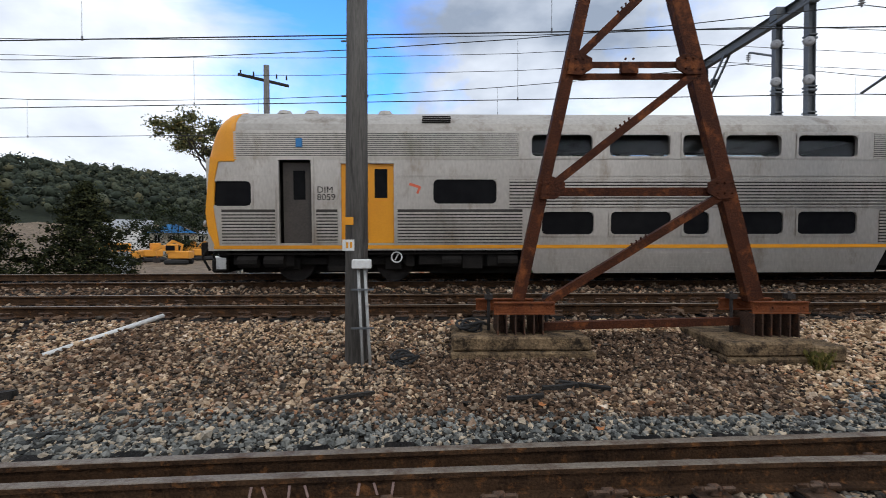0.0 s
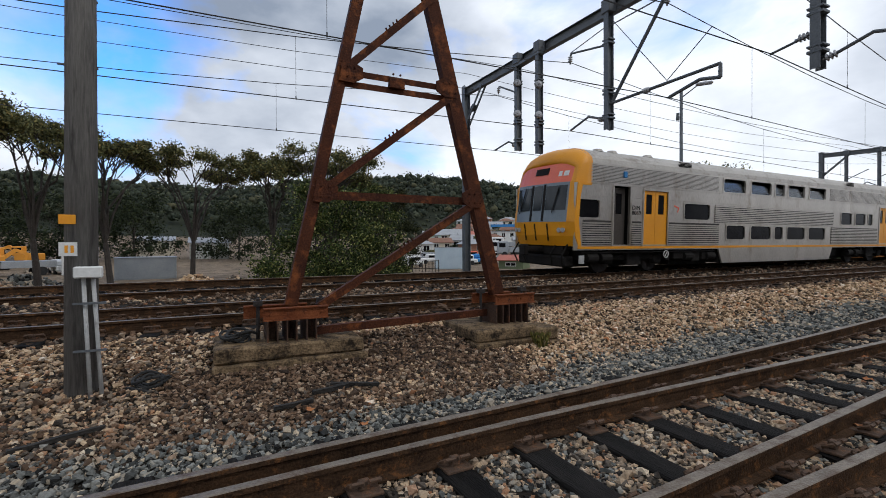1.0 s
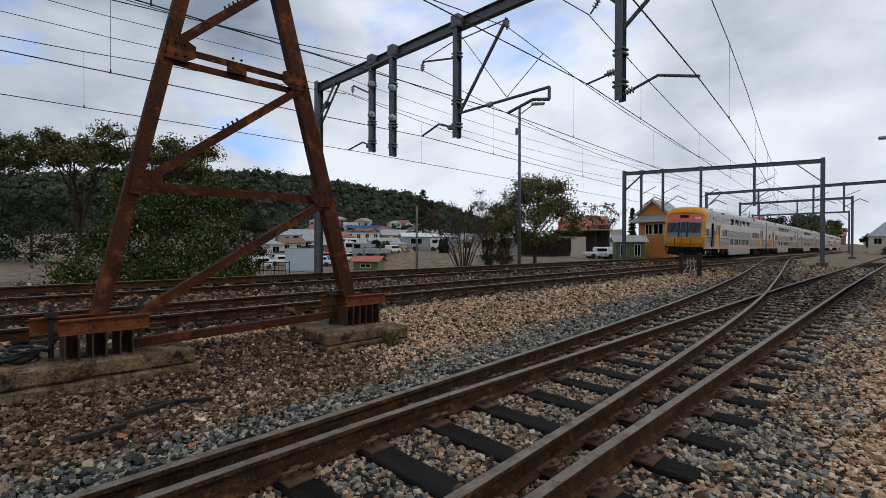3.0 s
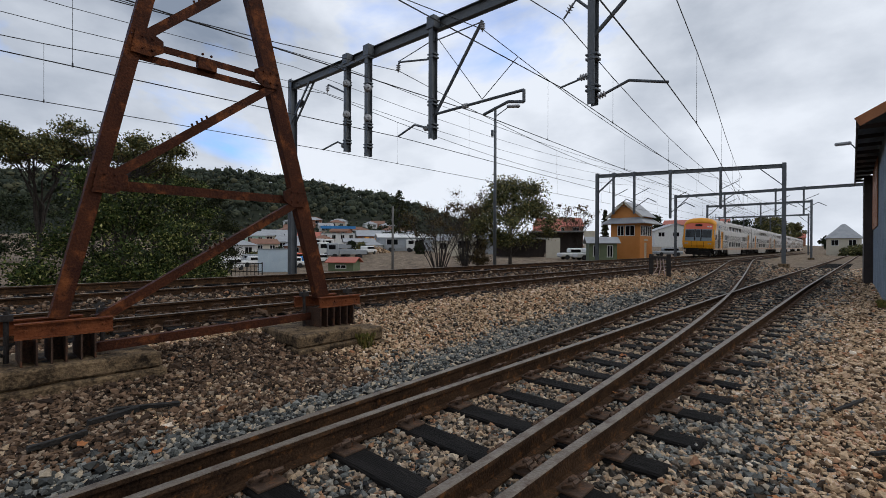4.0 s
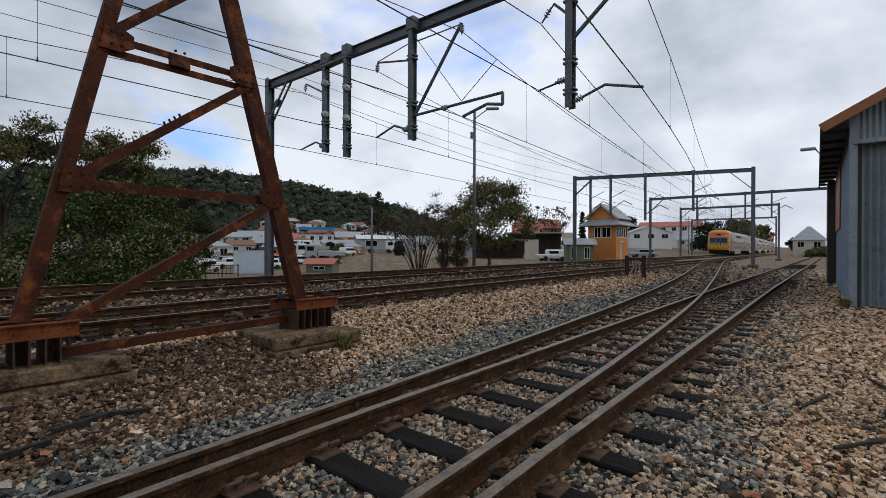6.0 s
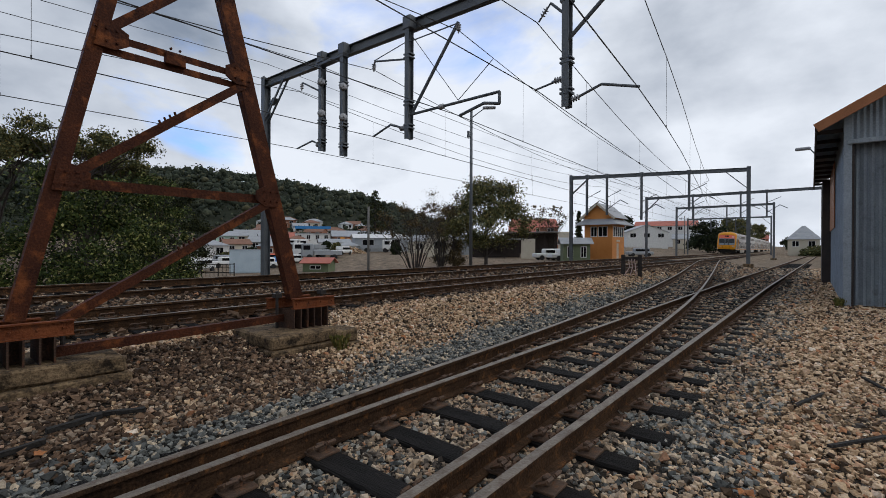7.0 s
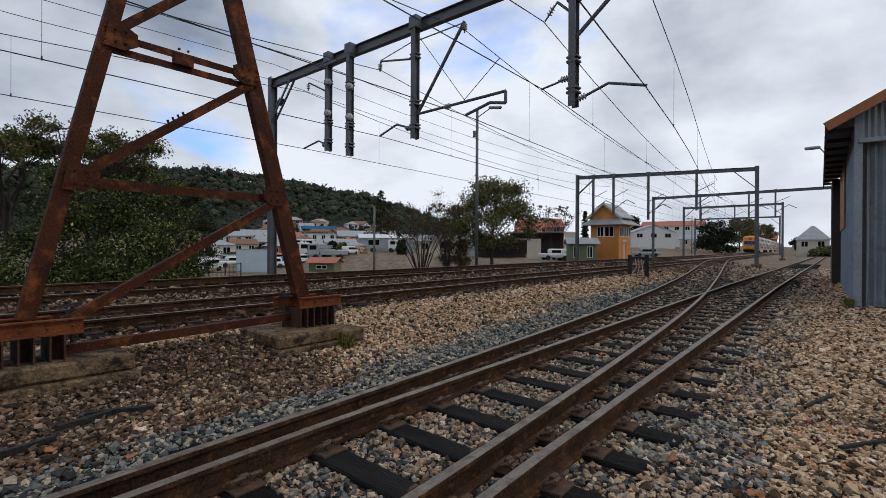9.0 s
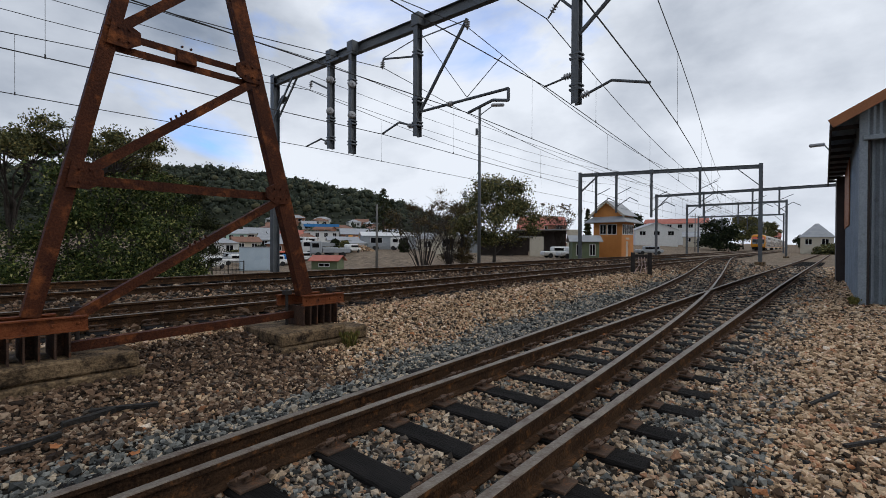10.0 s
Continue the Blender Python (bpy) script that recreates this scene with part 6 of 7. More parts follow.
def build_signal_box():
    X0, Y0, W, D = 52.7, 19.1, 3.3, 3.9
    Z0 = -0.15
    t = thing("signal_box", "ochre timber signal box with a grey iron roof", "signal box", pose(X0, Y0, Z0))
    fw = [(0.75, 1.55, 2.85, 4.05), (1.65, 2.75, 2.85, 4.05)]
    sw = [(0.25 + i * 0.7, 0.87 + i * 0.7, 2.85, 4.05) for i in range(5)]
    front = lambda u, w, d: (d, W - u, w)
    side = lambda u, w, d: (u, d, w)
    for name, u1, holes, place in (("front_wall", W, fw, front), ("side_wall", D, sw + [(1.4, 2.2, 0.15, 2.1)], side), ("back_wall", W, [], lambda u, w, d: (D - d, u, w)), ("far_wall", D, [], lambda u, w, d: (u, W - d, w))):
        bm = bmesh.new()
        holed(bm, 0.0 if "wall" in name and name in ("front_wall", "back_wall") else 0.101, u1 if name in ("front_wall", "back_wall") else u1 - 0.101, 0, 4.35, holes, place, 0.1)
        wall = part(name, bm, M_OCHRE, t)
        if name in ("front_wall", "side_wall"):
            bm = bmesh.new()
            for k in range(13):
                w = 0.1 + k * 0.2
                p, q = place(0.02, w, -0.012), place(u1 - 0.02, w, -0.012)
                bar(bm, p, q, 0.012, 0.03, (1, 0, 0) if name == "front_wall" else (0, 1, 0))
            part("weatherboard_lip", bm, M_OCHRE, wall)
    for h in fw:
        glazed(t, *h, front, 2)
    for h in sw:
        glazed(t, *h, side, 1)
    bm = bmesh.new()
    holed(bm, 1.4, 2.2, 0.15, 2.1, [], lambda u, w, d: side(u, w, d + 0.03), 0.04)
    part("door", bm, M_CREAM, t, "pale door with a narrow window")
    bm = bmesh.new()
    ring = [[bm.verts.new(p) for p in ((-o, -o, z), (D + o, -o, z), (D + o, W + o, z), (-o, W + o, z))] for o, z in ((0.0, 4.95), (0.85, 4.30), (0.85, 4.22), (0.0, 4.34))]
    for r0, r1 in zip(ring, ring[1:] + ring[:1]):
        for i in range(4):
            bm.faces.new((r0[i], r0[(i + 1) % 4], r1[(i + 1) % 4], r1[i]))
    part("awning", bm, M_ROOF_GREY, t, "grey iron awning")
    bm = bmesh.new()
    prism(bm, [(0, 4.36), (W, 4.36), (W, 5.3), (W / 2, 6.7), (0, 5.3)], 0.02, D - 0.02)
    part("gable", bm, M_OCHRE, t)
    bm = bmesh.new()
    gable(bm, 0, D, 0, W, 5.32, 6.74, 0.40)
    part("roof", bm, M_ROOF_GREY, t, "grey iron gable roof")
    bm = bmesh.new()
    k = (6.74 - 5.32) / (W / 2)
    for s in (-1, 1):
        for i in range(9):
            f0 = i / 9
            y = W / 2 + s * (W / 2 + 0.35) * (1 - f0)
            z = 5.32 - 0.35 * k + (6.74 - 5.32 + 0.35 * k) * f0
            tube(bm, (-0.46, y, z - 0.06), (-0.42, y, z - 0.06), 0.13, 0.13, 10)
        bar(bm, (-0.44, W / 2 + s * (W / 2 + 0.40), 5.32 - 0.40 * k), (-0.44, W / 2, 6.74), 0.18, 0.05, (1, 0, 0))
    part("bargeboard", bm, M_CREAM, t, "cream scalloped bargeboard")
    for x in (0.0, D / 2, D):
        bm = bmesh.new()
        tube(bm, (x, W / 2, 6.74), (x, W / 2, 7.35), 0.03, 0.015, 6)
        part("finial", bm, M_WHITE, t)
    bm = bmesh.new()
    box(bm, 1.25, 2.35, -0.06, -0.02, 2.3, 2.52)
    part("name_board", bm, M_CREAM, t, "small pale name board")


build_signal_box()


def building(bearing, r, w, d, ze, za, walls, roof, label, turn=0.0, style="gable", windows=3, name="house", category="house", base=None):
    x, y = at(bearing, r)
    z0 = (ground_z(x, y) if base is None else base) - 0.3
    t = thing(name, label, category, pose(x, y, z0, 0, 0, -bearing + turn))
    he, ha = max(0.8, ze - z0), max(1.0, za - z0)
    n = windows
    top = he - 0.35
    holes = [(-w / 2 + (i + 0.5) * w / n - w / n * 0.22, -w / 2 + (i + 0.5) * w / n + w / n * 0.22, max(0.6, top - 1.3), top) for i in range(n)]
    front = lambda u, v, k: (u, k, v)
    for nm, u0, u1, hs, pl in (("wall", -w / 2, w / 2, holes, front), ("wall", -w / 2, w / 2, [], lambda u, v, k: (u, d - k, v)),
                               ("wall", 0.151, d - 0.151, [], lambda u, v, k: (-w / 2 + k, u, v)), ("wall", 0.151, d - 0.151, [], lambda u, v, k: (w / 2 - k, u, v))):
        bm = bmesh.new()
        holed(bm, u0, u1, 0, he, hs, pl, 0.15)
        part(nm, bm, walls, t)
    for h in holes:
        glazed(t, *h, front, 2)
    bm = bmesh.new()
    if style == "gable":
        gable(bm, -w / 2, w / 2, 0, d, he, ha, 0.35, "x")
    elif style == "front":
        gable(bm, -w / 2, w / 2, 0, d, he, ha, 0.35, "y")
    elif style == "hip":
        o = 0.4
        c = [bm.verts.new(p) for p in ((-w / 2 - o, -o, he), (w / 2 + o, -o, he), (w / 2 + o, d + o, he), (-w / 2 - o, d + o, he))]
        q = min(w, d) * 0.45
        a, b = bm.verts.new((-w / 2 + q, d / 2, ha)), bm.verts.new((w / 2 - q, d / 2, ha))
        for f in ((c[0], c[1], b, a), (c[1], c[2], b), (c[2], c[3], a, b), (c[3], c[0], a), (c[3], c[2], c[1], c[0])):
            bm.faces.new(f)
    else:
        box(bm, -w / 2 - 0.2, w / 2 + 0.2, -0.2, d + 0.2, he, he + 0.15)
    part("roof", bm, roof, t)
    if style in ("gable", "front"):
        bm = bmesh.new()
        if style == "gable":
            for s in (-1, 1):
                prism(bm, [(0, he), (d, he), (d / 2, ha)], s * w / 2, s * (w / 2 - 0.15))
        else:
            for q in (0.0, d - 0.15):
                prism(bm, [(-w / 2, he), (w / 2, he), (0, ha)], q, q + 0.15, False)
        part("gable_end", bm, walls, t)
    return t


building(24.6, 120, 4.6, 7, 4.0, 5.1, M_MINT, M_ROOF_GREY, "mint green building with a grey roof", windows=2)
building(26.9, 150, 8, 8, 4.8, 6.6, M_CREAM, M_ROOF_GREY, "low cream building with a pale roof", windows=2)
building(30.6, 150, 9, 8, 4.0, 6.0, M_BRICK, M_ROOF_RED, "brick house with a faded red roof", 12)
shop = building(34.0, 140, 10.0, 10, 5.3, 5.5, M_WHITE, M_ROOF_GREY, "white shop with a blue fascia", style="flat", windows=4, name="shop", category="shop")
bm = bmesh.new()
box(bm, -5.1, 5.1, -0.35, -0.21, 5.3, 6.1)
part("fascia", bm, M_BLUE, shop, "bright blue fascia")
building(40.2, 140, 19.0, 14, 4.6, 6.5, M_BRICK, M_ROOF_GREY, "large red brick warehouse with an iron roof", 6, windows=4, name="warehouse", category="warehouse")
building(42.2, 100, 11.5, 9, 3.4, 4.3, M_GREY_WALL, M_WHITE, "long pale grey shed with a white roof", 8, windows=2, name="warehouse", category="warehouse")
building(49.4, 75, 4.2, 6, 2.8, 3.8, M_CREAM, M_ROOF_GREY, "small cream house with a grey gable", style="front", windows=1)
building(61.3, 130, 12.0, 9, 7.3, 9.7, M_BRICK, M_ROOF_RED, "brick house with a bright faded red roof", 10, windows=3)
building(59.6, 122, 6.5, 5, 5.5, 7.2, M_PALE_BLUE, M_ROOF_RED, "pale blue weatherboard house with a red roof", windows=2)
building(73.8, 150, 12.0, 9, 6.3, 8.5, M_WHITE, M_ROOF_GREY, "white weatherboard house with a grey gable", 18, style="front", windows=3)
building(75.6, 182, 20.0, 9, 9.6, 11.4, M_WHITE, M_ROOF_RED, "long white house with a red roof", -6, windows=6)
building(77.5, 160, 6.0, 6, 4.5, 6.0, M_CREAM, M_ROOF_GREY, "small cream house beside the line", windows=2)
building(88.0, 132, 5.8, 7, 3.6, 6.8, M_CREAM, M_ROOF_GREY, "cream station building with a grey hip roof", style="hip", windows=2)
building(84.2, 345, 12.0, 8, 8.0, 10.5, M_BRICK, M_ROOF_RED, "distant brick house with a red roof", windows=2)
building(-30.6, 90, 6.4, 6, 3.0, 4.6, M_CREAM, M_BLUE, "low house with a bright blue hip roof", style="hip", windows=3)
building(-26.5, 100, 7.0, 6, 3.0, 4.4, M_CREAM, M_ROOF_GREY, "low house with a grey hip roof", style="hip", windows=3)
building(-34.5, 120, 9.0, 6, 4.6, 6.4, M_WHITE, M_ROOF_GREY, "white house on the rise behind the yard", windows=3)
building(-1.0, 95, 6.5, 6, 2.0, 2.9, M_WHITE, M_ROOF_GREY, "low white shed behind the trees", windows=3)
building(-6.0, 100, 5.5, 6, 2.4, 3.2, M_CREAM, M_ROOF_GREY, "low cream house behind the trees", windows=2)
HILL = random.Random(21)
for k in range(20):
    b_, r_ = HILL.uniform(28, 43), HILL.uniform(175, 225)
    x_, y_ = at(b_, r_)
    g = ground_z(x_, y_)
    building(b_, r_, HILL.uniform(5, 8), 6, g + 2.2, g + 3.6, HILL.choice((M_WHITE, M_CREAM, M_CREAM, M_BRICK)), HILL.choice((M_ROOF_BROWN, M_ROOF_GREY, M_ROOF_BROWN)), "small house on the wooded hillside", HILL.uniform(-25, 25), HILL.choice(("gable", "hip")), 2)

# sheds and shops crowded along the town's street
TOWN = random.Random(33)
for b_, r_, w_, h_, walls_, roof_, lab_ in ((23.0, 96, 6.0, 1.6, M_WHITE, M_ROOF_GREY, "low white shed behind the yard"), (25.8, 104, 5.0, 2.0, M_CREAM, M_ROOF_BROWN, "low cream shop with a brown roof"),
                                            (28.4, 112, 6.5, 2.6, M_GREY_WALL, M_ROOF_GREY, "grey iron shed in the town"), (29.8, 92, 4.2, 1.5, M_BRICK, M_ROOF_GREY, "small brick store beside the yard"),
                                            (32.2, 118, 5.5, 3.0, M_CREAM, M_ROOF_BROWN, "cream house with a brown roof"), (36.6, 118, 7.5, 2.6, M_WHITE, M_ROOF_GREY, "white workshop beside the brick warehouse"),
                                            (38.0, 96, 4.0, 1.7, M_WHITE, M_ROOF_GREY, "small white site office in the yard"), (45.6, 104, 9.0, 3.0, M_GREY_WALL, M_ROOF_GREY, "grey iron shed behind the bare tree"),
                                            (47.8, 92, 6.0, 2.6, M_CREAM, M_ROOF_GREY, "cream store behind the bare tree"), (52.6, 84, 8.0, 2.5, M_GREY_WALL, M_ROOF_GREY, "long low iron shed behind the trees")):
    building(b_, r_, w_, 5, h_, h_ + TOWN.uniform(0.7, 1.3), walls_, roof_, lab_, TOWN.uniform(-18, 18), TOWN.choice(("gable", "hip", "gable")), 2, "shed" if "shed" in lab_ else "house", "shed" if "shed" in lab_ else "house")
for k, (b_, r_) in enumerate(((24.4, 82), (27.2, 90), (30.4, 96), (31.2, 88), (32.6, 100), (35.6, 92), (36.8, 86), (44.0, 84))):
    tree(b_, r_, TOWN.uniform(1.6, 3.2), TOWN.uniform(1.6, 2.8), "broad" if k % 2 else "olive", "small garden tree in the town", 60 + k)

# small yard buildings
building(34.3, 56, 3.1, 2.6, -0.45, 0.05, M_GREEN, M_ROOF_RED, "small dark green hut with a red roof", -20, style="gable", windows=1, name="hut", category="hut")
building(66.1, 53, 2.9, 2.4, 1.95, 2.5, M_GREEN, M_ROOF_GREY, "dull green lineside hut with a grey roof", 10, windows=2, name="hut", category="hut")


def container(bearing, r, w, d, h, mat, label, turn=0.0, name="container"):
    x, y = at(bearing, r)
    t = thing(name, label, "container", pose(x, y, ground_z(x, y) - 0.05, 0, 0, -bearing + turn))
    bm = bmesh.new()
    box(bm, -w / 2, w / 2, 0, d, 0.1, h - 0.08, 0.02)
    part("body", bm, mat, t)
    n = int(w / 0.3)
    for i in range(n):
        u = -w / 2 + (i + 0.25) * w / n
        bm = bmesh.new()
        box(bm, u, u + w / n * 0.5, -0.035, 0.004, 0.2, h - 0.2)
        part("rib", bm, mat, t)
    bm = bmesh.new()
    box(bm, -w / 2 - 0.05, w / 2 + 0.05, -0.06, d + 0.05, h - 0.08, h, 0.01)
    box(bm, -w / 2, w / 2, -0.04, d, 0.0, 0.1)
    part("rim", bm, M_GREY_WALL, t)


container(26.9, 55, 3.9, 3.0, 2.7, M_PALE_BLUE, "pale blue and white site container")
container(-7.0, 48, 4.6, 2.5, 2.0, M_GREY_WALL, "long grey-blue open container in the yard")
container(-12.4, 60, 3.0, 2.4, 2.9, M_WHITE, "white box trailer in the yard")
container(-35.8, 46, 2.2, 2.0, 2.2, M_GREY_WALL, "stacked silver crates in the yard")


def carport(bearing, r, w, d, h, bays, label, turn=0.0):
    x, y = at(bearing, r)
    t = thing("open_shed", label, "shed", pose(x, y, ground_z(x, y) - 0.1, 0, 0, -bearing + turn))
    bm = bmesh.new()
    box(bm, -w / 2 - 0.2, w / 2 + 0.2, -0.3, d + 0.1, h, h + 0.14)
    part("roof", bm, M_ROOF_GREY, t)
    bm = bmesh.new()
    box(bm, -w / 2, w / 2, d - 0.15, d, 0, h)
    part("back_wall", bm, M_SHED_DARK, t)
    for i in range(bays + 1):
        u = -w / 2 + i * w / bays
        bm = bmesh.new()
        if i == bays:
            box(bm, u - 0.1, u + 1.9, -0.05, 0.15, 0, h + 0.1)
            part("end_wall", bm, M_CREAM, t, "cream end wall")
        else:
            box(bm, u - 0.06, u + 0.06, 0, 0.12, 0, h)
            part("post", bm, M_SHED_DARK, t)


carport(56.4, 68, 7.6, 6, 2.9, 3, "dark open-fronted shed with a cream end wall")
carport(60.6, 88, 10.5, 6, 4.3, 4, "long open shed with several bays")


def vehicle(bearing, r, turn, kind, mat, label):
    x, y = at(bearing, r)
    t = thing("truck" if kind == "truck" else "car", label, "truck" if kind == "truck" else "car", pose(x, y, ground_z(x, y), 0, 0, -bearing + turn))
    L, W, H = (6.2, 2.2, 2.6) if kind == "truck" else (4.5, 1.75, 1.5)
    bm = bmesh.new()
    if kind == "truck":
        box(bm, -L / 2, -L / 2 + 1.8, -W / 2, W / 2, 0.55, H, 0.15)
        part("cab", bm, mat, t)
        bm = bmesh.new()
        box(bm, -L / 2 + 1.9, L / 2, -W / 2, W / 2, 0.8, 1.5, 0.03)
        part("tray", bm, M_GREY_WALL, t)
        bm = bmesh.new()
        box(bm, -L / 2 + 0.25, -L / 2 + 1.3, -W / 2 - 0.01, W / 2 + 0.01, 1.6, 2.3, 0.02)
        box(bm, -L / 2 - 0.01, -L / 2 + 0.1, -W / 2 + 0.2, W / 2 - 0.2, 1.6, 2.3, 0.02)
        part("cab_glass", bm, M_GLASS_DARK, t)
    else:
        box(bm, -L / 2, L / 2, -W / 2, W / 2, 0.32, 0.88, 0.12)
        part("body", bm, mat, t)
        bm = bmesh.new()
        box(bm, -L * 0.22, L * (0.38 if kind == "car" else 0.12), -W / 2 + 0.12, W / 2 - 0.12, 0.80, H, 0.18)
        cabin = part("cabin", bm, mat, t)
        bm = bmesh.new()
        box(bm, -L * 0.19, L * (0.34 if kind == "car" else 0.09), -W / 2 + 0.10, W / 2 - 0.10, 0.95, H - 0.16, 0.05)
        part("side_glass", bm, M_GLASS_DARK, cabin)
    for u in (-L * 0.31, L * 0.31):
        for s in (-1, 1):
            bm = bmesh.new()
            R = 0.45 if kind == "truck" else 0.32
            tube(bm, (u, s * (W / 2 - 0.2), R), (u, s * (W / 2 + 0.02), R), R, R, 16)
            part("wheel", bm, M_TYRE, t)


vehicle(34.2, 92, 10, "truck", M_WHITE, "white tray truck parked in the yard")
vehicle(33.0, 98, -15, "truck", M_WHITE, "white truck parked beside another")
vehicle(41.6, 96, 170, "truck", M_WHITE, "white tip truck beside a pole")
vehicle(63.0, 62, 20, "ute", M_WHITE, "white utility car beside the green hut")
vehicle(64.2, 64, 30, "car", M_WHITE, "white car beside the green hut")
vehicle(21.8, 60, 60, "car", M_WHITE, "white car behind the black fence")
vehicle(31.4, 75, 30, "car", M_WHITE, "white car parked in the yard")
vehicle(29.0, 80, 10, "car", M_RED, "red car parked in the yard")
vehicle(24.0, 78, 10, "car", M_GREY_WALL, "grey car parked in the yard")
vehicle(-25.4, 74, 70, "car", M_WHITE, "white car beside the yellow machines")
vehicle(73.0, 90, 20, "car", M_GREY_WALL, "grey car beside the white house")


def excavator(bearing, r, turn, label, mat, reach=1.0):
    x, y = at(bearing, r)
    t = thing("excavator", label, "excavator", pose(x, y, ground_z(x, y), 0, 0, -bearing + turn))
    for s in (-1, 1):
        bm = bmesh.new()
        box(bm, -1.5, 1.5, s * 0.75, s * 1.2, 0.0, 0.65, 0.2)
        part("track", bm, M_TYRE, t)
    bm = bmesh.new()
    box(bm, -1.5, 1.0, -1.1, 1.1, 0.75, 1.75, 0.12)
    part("engine_house", bm, mat, t)
    bm = bmesh.new()
    box(bm, 0.0, 1.2, 0.15, 1.1, 1.4, 2.7, 0.1)
    cab = part("cab", bm, mat, t)
    bm = bmesh.new()
    box(bm, 0.1, 1.22, 0.2, 1.12, 1.8, 2.5, 0.04)
    part("cab_glass", bm, M_GLASS_DARK, cab)
    bm = bmesh.new()
    bar(bm, (0.9, -0.3, 1.4), (2.6 * reach, -0.3, 3.0 * reach), 0.42, 0.3, (0, 1, 0))
    bar(bm, (2.5 * reach, -0.3, 3.0 * reach), (4.0 * reach, -0.3, 2.3 * reach), 0.36, 0.26, (0, 1, 0))
    part("boom", bm, mat, t)
    bm = bmesh.new()
    bar(bm, (3.9 * reach, -0.3, 2.4 * reach), (3.6 * reach, -0.3, 0.9), 0.28, 0.22, (0, 1, 0))
    part("stick", bm, mat, t)
    bm = bmesh.new()
    prism(bm, [(3.2 * reach, 0.2), (4.0 * reach, 0.3), (3.9 * reach, 1.0), (3.5 * reach, 1.1)], -0.75, 0.15, False)
    part("bucket", bm, M_DARK_STEEL, t)


excavator(-32.4, 78, 20, "yellow-orange excavator parked in the yard", M_ORANGE)
excavator(-30.0, 70, 160, "yellow-orange excavator with its boom lowered", M_ORANGE, 0.8)
excavator(-27.6, 80, 10, "yellow-orange excavator beside another", M_ORANGE, 0.9)
excavator(-18.6, 76, 10, "orange digger behind the trees", M_ORANGE, 0.8)
excavator(-16.2, 84, 150, "orange digger behind the trees", M_ORANGE, 0.9)
excavator(-28.8, 88, 40, "yellow-orange excavator at the back of the yard", M_ORANGE, 0.9)
excavator(-25.0, 92, 140, "yellow-orange excavator at the back of the yard", M_ORANGE, 0.8)
excavator(-34.6, 74, 160, "yellow-orange excavator with its boom lowered", M_ORANGE, 0.9)
excavator(37.3, 135, 20, "orange digger in the gravel yard", M_ORANGE, 0.8)


def pole_plain(bearing, r, top, r0, label, lamp=None, arm_at=None):
    x, y = at(bearing, r)
    z0 = ground_z(x, y)
    t = thing("lamp_post" if lamp else "timber_pole", label, "lamp post" if lamp else "pole", pose(x, y, z0, 0, 0, -bearing))
    bm = bmesh.new()
    tube(bm, (0, 0, -0.3), (0, 0, top - z0), r0, r0 * 0.75, 10)
    part("shaft", bm, M_POLE if not lamp else M_GALV, t, smooth=True)
    if lamp:
        bm = bmesh.new()
        tube(bm, (0, 0, top - z0 - 0.5), (0.9, 0, top - z0 + 0.15), 0.035, 0.03, 8)
        part("bracket", bm, M_GALV, t)
        bm = bmesh.new()
        box(bm, 0.75, 1.65, -0.16, 0.16, top - z0 + 0.08, top - z0 + 0.26, 0.07)
        part("lamp_head", bm, M_INSUL, t, "pale lamp head")
        bm = bmesh.new()
        box(bm, -0.28, -0.1, -0.15, 0.15, top - z0 - 1.8, top - z0 - 1.4, 0.02)
        part("control_box", bm, M_GALV, t)
    if arm_at:
        bm = bmesh.new()
        bar(bm, (-1.1, 0, arm_at - z0), (0.9, 0, arm_at - z0 - 0.25), 0.1, 0.1, (0, 1, 0))
        for u in (-1.0, -0.5, 0.4, 0.8):
            tube(bm, (u, 0, arm_at - z0), (u, 0, arm_at - z0 + 0.18), 0.04, 0.03, 6)
        part("crossarm", bm, M_TIMBER, t)


pole_plain(53.3, 31, 10.6, 0.12, "tall grey lamp post beside the main line", lamp=True)
pole_plain(40.6, 36, 4.5, 0.11, "short grey timber pole beside the line")
pole_plain(-21.4, 21, 8.8, 0.16, "grey timber pole with a crossarm", arm_at=8.3)
pole_plain(-25.8, 22, 5.6, 0.10, "thin grey timber pole in the yard")
pole_plain(77.6, 120, 9.0, 0.12, "distant timber pole with a crossarm", arm_at=8.4)
wl_ = thing("wall_lamp", "pale lamp on a bracket at the shed's eave", "lamp", pose(22.0, 0.42, 5.0))
bm = bmesh.new()
tube(bm, (0, 0, -0.15), (0, 0.18, 0.12), 0.02, 0.02, 6)
part("bracket", bm, M_GALV, wl_)
bm = bmesh.new()
box(bm, -0.12, 0.12, 0.15, 0.62, 0.08, 0.18, 0.03)
part("lamp_head", bm, M_INSUL, wl_)


def fence():
    t = thing("fence", "low black steel fence beside the yard", "fence", pose(*at(22.1, 50), ground_z(*at(22.1, 50)), 0, 0, -22.1))
    for z in (0.35, 1.15):
        bm = bmesh.new()
        box(bm, -2.9, 2.9, -0.03, 0.03, z, z + 0.07)
        part("rail", bm, M_BLACK, t)
    for i in range(17):
        bm = bmesh.new()
        w = 0.05 if i % 4 == 0 else 0.025
        u = -2.85 + i * 0.356
        box(bm, u - w, u + w, -0.025, 0.025, 0.0, 1.3 if i % 4 == 0 else 1.15)
        part("post" if i % 4 == 0 else "baluster", bm, M_BLACK, t)


fence()


